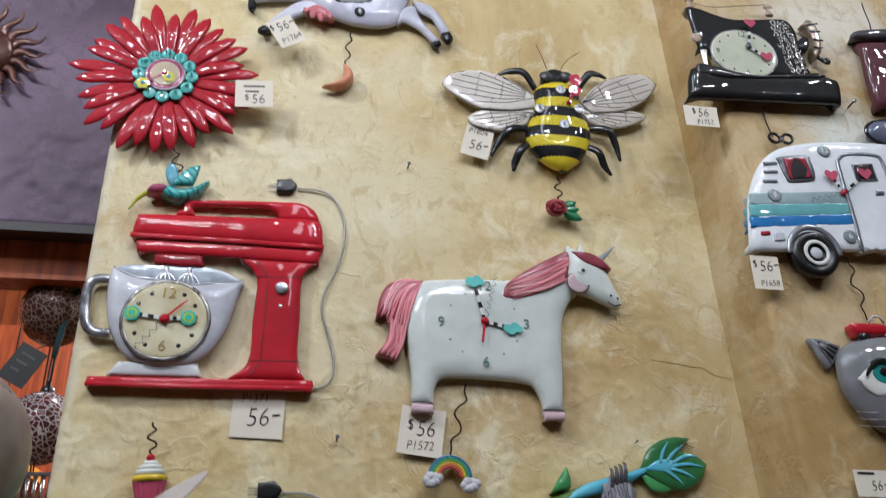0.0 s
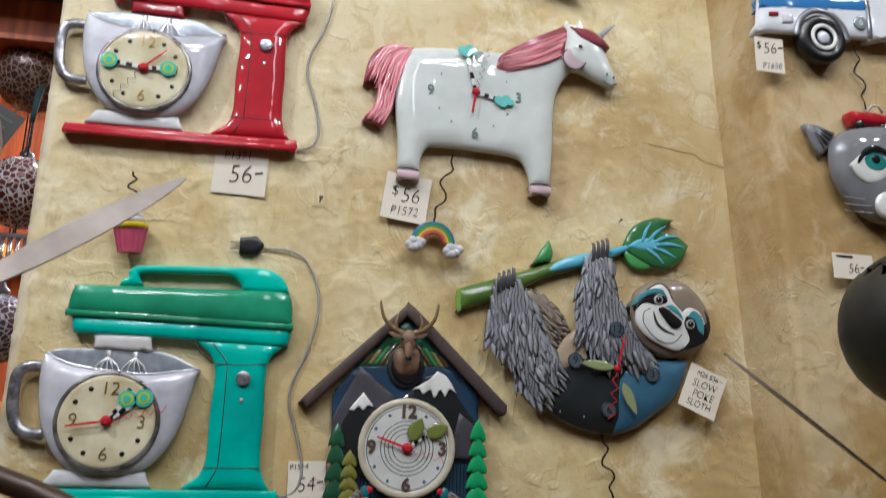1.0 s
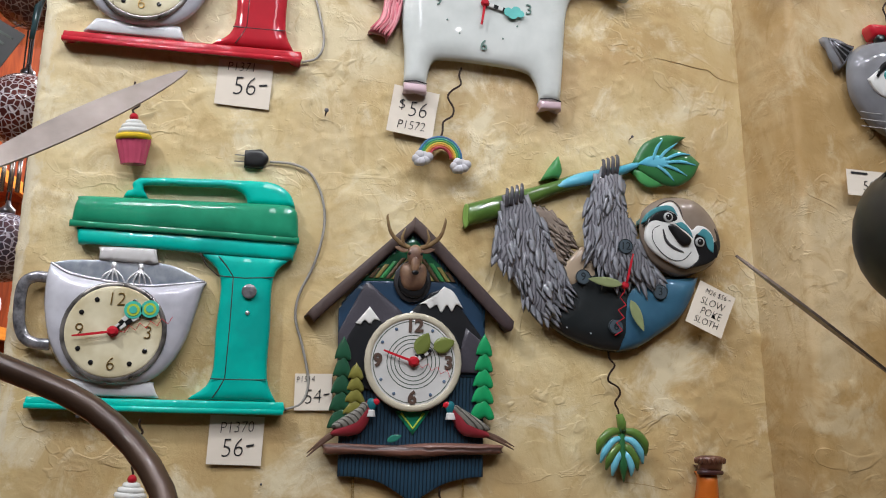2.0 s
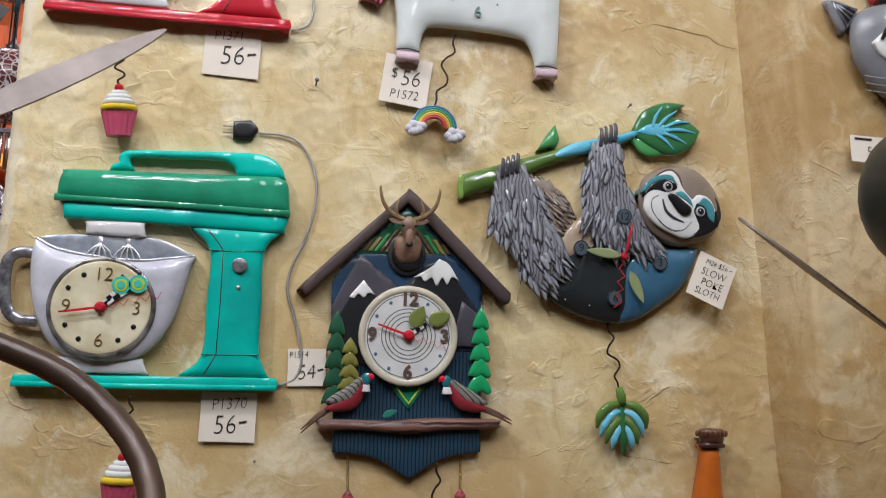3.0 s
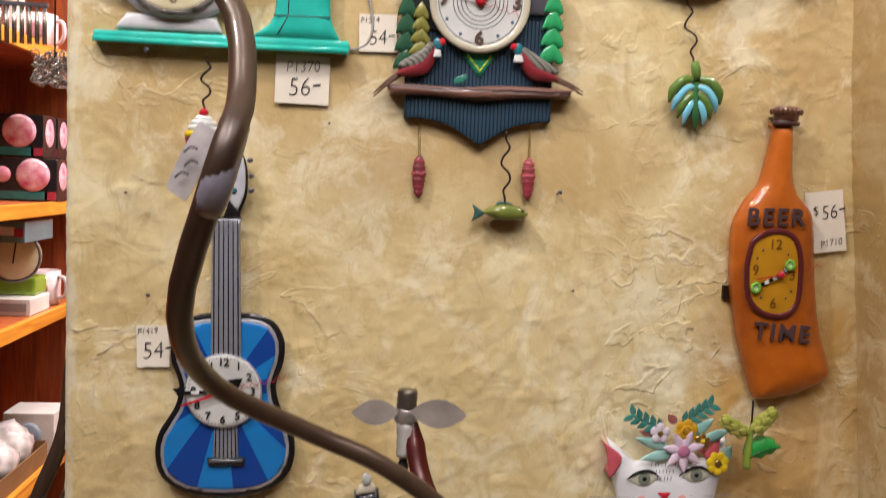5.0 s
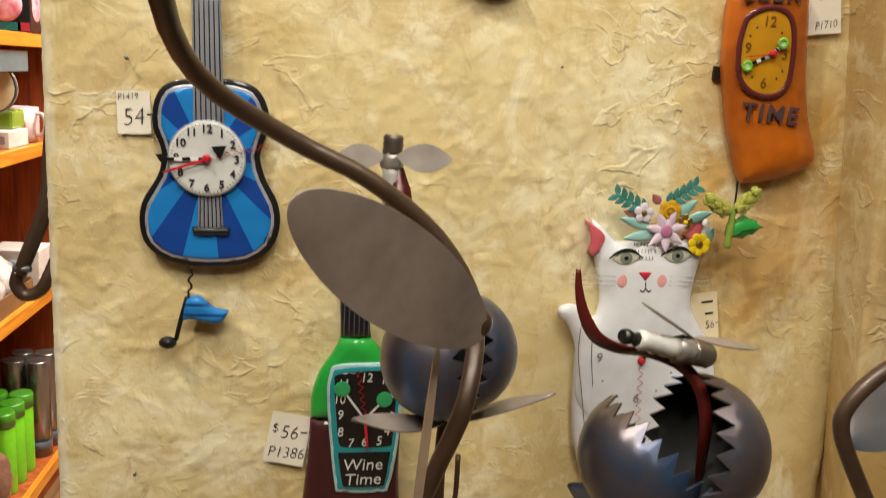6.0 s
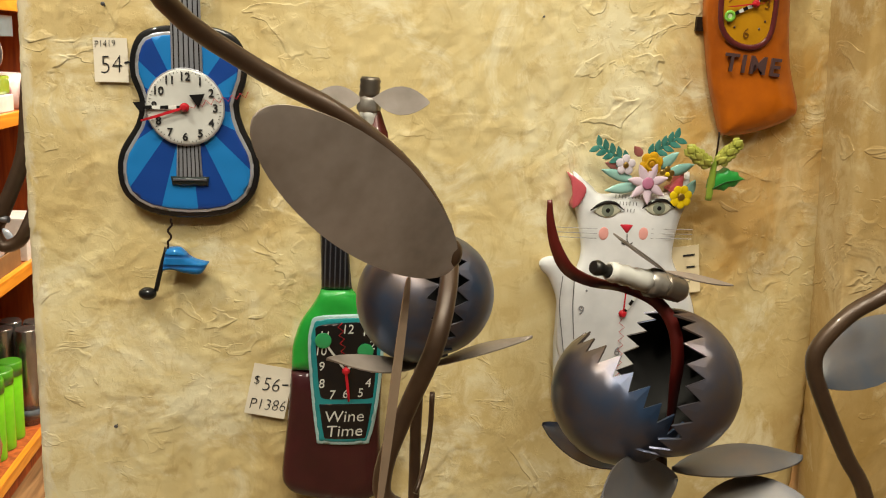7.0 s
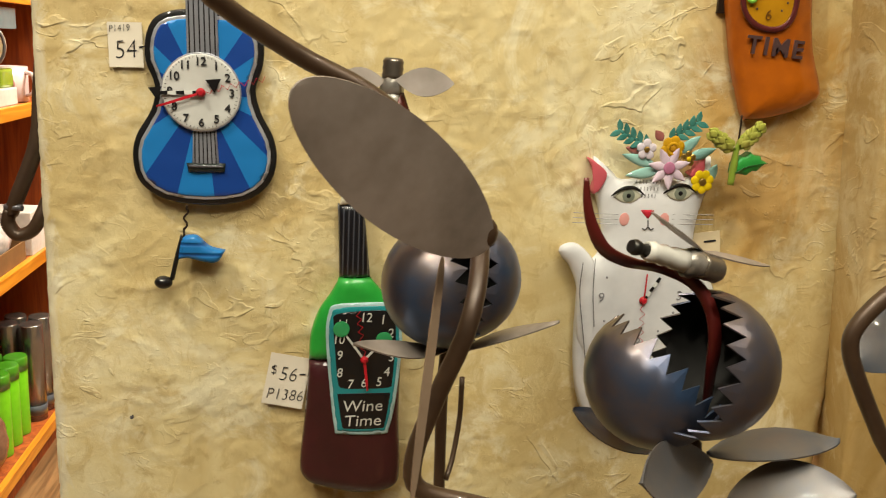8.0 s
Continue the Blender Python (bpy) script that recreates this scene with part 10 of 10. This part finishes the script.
DARK_BOX, PINKW = paint("box_black", "17191b", 0.35), paint("window_pink", "b8506e", 0.2, second="d9a9b4", blot=25)
TEALB, REDB, WHITEB = paint("band_teal", "1f6f6c", 0.5), paint("band_red", "a83244", 0.5), paint("box_white", "cfc9c4", 0.5, coat=0.2)
GLASSY = paint("window_pearl", "d8b4bc", 0.2, second="b83c62", blot=34)
for x, y, z in ((-0.998, 1.50, 1.296), (-0.958, 1.49, 1.176), (-1.135, 1.50, 1.176), (-0.990, 1.62, 1.176), (-1.000, 1.62, 1.296)):
    b = goods_box((x, y, z), (0.17, 0.10, 0.118), DARK_BOX, "black carton with a round pink window", (("disc", 0.022, 0.072, 0.045, GLASSY), ("disc", -0.058, 0.072, 0.022, PINKW), ("band", -0.01, 0.016, 0.07, TEALB), ("band", 0.068, 0.016, 0.015, REDB)))
    part("side_window", ball((0.0845, 0.0, 0.070), (0.004, 0.036, 0.040), seg=16), GLASSY, b)
goods_box((-0.975, 1.36, 1.075), (0.17, 0.20, 0.055), paint("box_blue_grey", "5f7c84", 0.5), "blue-grey flat carton with a white label", (("band", 0.0, 0.030, 0.06, WHITEB), ("band", 0.07, 0.026, 0.012, REDB)))
goods_box((-0.975, 1.38, 0.878), (0.16, 0.14, 0.045), WHITEB, "white flat carton on the shelf", (("band", 0.02, 0.022, 0.05, paint("band_grey", "8a8682", 0.5)),))
sc = thing("dial_scale", (-0.955, 1.40, 0.923), "kitchen scale with a cream oval dial", "scale")
part("scale_body", box((-0.05, -0.03, 0.0), (0.05, 0.06, 0.05), 0.008), paint("scale_green", "7d9a2c", 0.3), sc)
part("dial", lathe([(0.070, 0.0), (0.070, 0.008), (0.064, 0.012), (0.0005, 0.012)], (0, -0.035, 0.110), 28, axis="y"), paint("dial_ivory", "d9d0ae"), sc)
part("dial_rim", rod([(p[0], -0.046, p[1]) for p in oval(0, 0.110, 0.069)], 0.004, 8, closed=True, n=1), PEWTER, sc)
part("pointer", rod([(0, -0.050, 0.09), (0.01, -0.050, 0.16)], 0.002, 6, n=1), INK, sc)


def mug(place, colour, label):
    t = thing("mug", place, label, "mug", "mugs on the shelves")
    part("cup", lathe([(0.036, 0.0), (0.042, 0.004), (0.042, 0.098), (0.038, 0.098), (0.037, 0.010)], (0, 0, 0), 24), colour, t)
    part("handle", rod([(0.040, -0.01, 0.082), (0.062, -0.02, 0.076), (0.066, -0.02, 0.045), (0.056, -0.016, 0.024), (0.040, -0.01, 0.020)], 0.006, 8), colour, t)
    part("emblem", relief(oval(0, 0.05, 0.022, None, 14), 0.0435, 0.002, 0.004, 0.008), paint("emblem_rose", "a97a80", 0.4), t)
    return t


mug((-0.935, 1.53, 0.878), paint("mug_pale_pink", "c9b4b4", 0.25), "pale pink mug with a rose emblem")
mug((-1.03, 1.58, 0.878), paint("mug_pale_pink", "c9b4b4"), "pale pink mug at the back of the shelf")
mug((-0.935, 1.50, 1.594), paint("mug_pale_pink", "c9b4b4"), "pale pink mug on the high shelf")
for k in range(9):
    g = thing("glass_vase", (-0.92 - 0.035 * (k % 3), 0.90 + 0.062 * k, 1.594), "tall clear glass vase on the high shelf", "vase", "glass vases")
    part("glass_body", lathe([(0.022, 0.0), (0.026, 0.02), (0.024, 0.10), (0.028, 0.19), (0.025, 0.19), (0.021, 0.02)], (0, 0, 0), 16), paint("clear_glass", "c4bcb6", 0.05, 0.3, 1.0, second="e6dfda", blot=40), g)
fil = thing("filigree_ornament", (-0.536, 0.43, 1.450), "silver filigree ornament hung on a cord", "ornament")
bm = bmesh.new()
for k in range(70):
    a = rnd.uniform(0, 6.28)
    cx, cz = rnd.uniform(-0.030, 0.026), rnd.uniform(-0.048, 0.002)
    rod([(cx + 0.007 * math.cos(a + q), 0.01 * math.sin(3 * q), cz + 0.007 * math.sin(a + q)) for q in (0, 1, 2, 3, 4, 5)], 0.0014, 5, bm, n=2)
part("filigree", bm, paint("filigree_silver", "a89c92", 0.2, 0.7, 0.4), fil)
part("cord", rod([(0, 0, -0.01), (0, 0, 1.85)], 0.0014, 5, n=1), INK, fil)
tray = thing("cardboard_tray", (-0.99, 1.26, 0.450), "open brown cardboard tray on the shelf", "tray")
CARDB = paint("brown_cardboard", "7d5a34", 0.7, coat=0.0, second="6a4a2a")
for lo, hi in (((-0.10, -0.16, 0.0), (0.10, 0.16, 0.004)), ((-0.10, -0.16, 0.004), (-0.096, 0.16, 0.07)), ((0.096, -0.16, 0.004), (0.10, 0.16, 0.055)), ((-0.096, -0.16, 0.004), (0.096, -0.156, 0.06)), ((-0.096, 0.156, 0.004), (0.096, 0.16, 0.06))):
    part("tray_side", box(lo, hi), CARDB, tray)
POLY = paint("clear_film", "cfc4c2", 0.2, 0.0, 1.0, second="8f8884", blot=28)


def bag(place, size, colour, label, seed):
    """A crumpled film bag of goods."""
    t = thing("film_bag", place, label, "bag", "bags on the shelves")
    bm = bmesh.new()
    ball((0, 0, size[2]), size, bm, 16)
    for v in bm.verts:
        v.co += Vector((1, 1, 1)) * 0.12 * size[0] * noise.noise(v.co * 60 + Vector((seed, 0, 0)))
    part("film", bm, colour, t)
    return t


bag((-0.955, 1.21, 0.456), (0.065, 0.06, 0.06), POLY, "clear film bag of pale goods in the tray", 1)
bag((-0.96, 1.32, 0.456), (0.065, 0.06, 0.068), POLY, "clear film bag of pale goods in the tray", 2)
goods_box((-0.955, 1.52, 0.450), (0.14, 0.12, 0.125), WHITEB, "white carton with a round grey emblem", (("disc", 0.0, 0.062, 0.036, paint("emblem_grey", "7f8894", 0.4)), ("disc", 0.0, 0.062, 0.018, paint("emblem_cream", "c9c6a8", 0.4))))
tagc = thing("shelf_ticket", (X0 + 0.008, 1.00, 0.36), "white paper ticket hung on the shelf edge", "ticket")
tagc.matrix_world = pose(X0 + 0.008, 1.00, 0.345, 0, 0, 62)
part("sheet", box((-0.045, -0.001, -0.05), (0.045, 0.001, 0.085)), CARD, tagc)
for z in (0.03, -0.005):
    part("writing_bar", box((0.0, -0.0018, z), (0.030, -0.001, z + 0.006)), INK, tagc)
for k in range(6):
    g = thing("green_tube", (-0.945 - 0.070 * (k % 2), 1.30 + 0.070 * (k // 2), -0.084), "bright green capped tube standing on the shelf", "tube", "green tubes")
    part("tube_body", lathe([(0.030, 0.0), (0.031, 0.004), (0.031, 0.20), (0.029, 0.205)], (0, 0, 0), 20), paint("tube_green", "6cc01e", 0.3), g)
    part("tube_cap", lathe([(0.033, 0.200), (0.033, 0.235), (0.030, 0.240)], (0, 0, 0), 20), paint("tube_cap_green", "3f8a1a", 0.3), g)
for k in range(4):
    g = thing("steel_canister", (-0.93 - 0.07 * (k % 2), 1.54 + 0.075 * (k // 2), -0.084), "tall brushed steel canister on the shelf", "canister", "steel canisters")
    part("canister_body", lathe([(0.032, 0.0), (0.032, 0.30), (0.030, 0.305)], (0, 0, 0), 20), paint("canister_steel", "8f8a86", 0.25, 0.8, 0.2), g)
    part("canister_band", lathe([(0.0335, 0.02), (0.0335, 0.05)], (0, 0, 0), 20), paint("canister_slate", "4a5058", 0.4), g)
bag((-0.965, 1.07, -0.084), (0.07, 0.07, 0.11), paint("film_brown_goods", "7d5c48", 0.25, 0.0, 0.9, second="5c4034", blot=40), "film bag of brown dried goods on the shelf", 5)
bag((-0.935, 1.20, -0.084), (0.045, 0.05, 0.085), paint("film_brown_goods", "7d5c48"), "small film bag of brown dried goods on the shelf", 8)
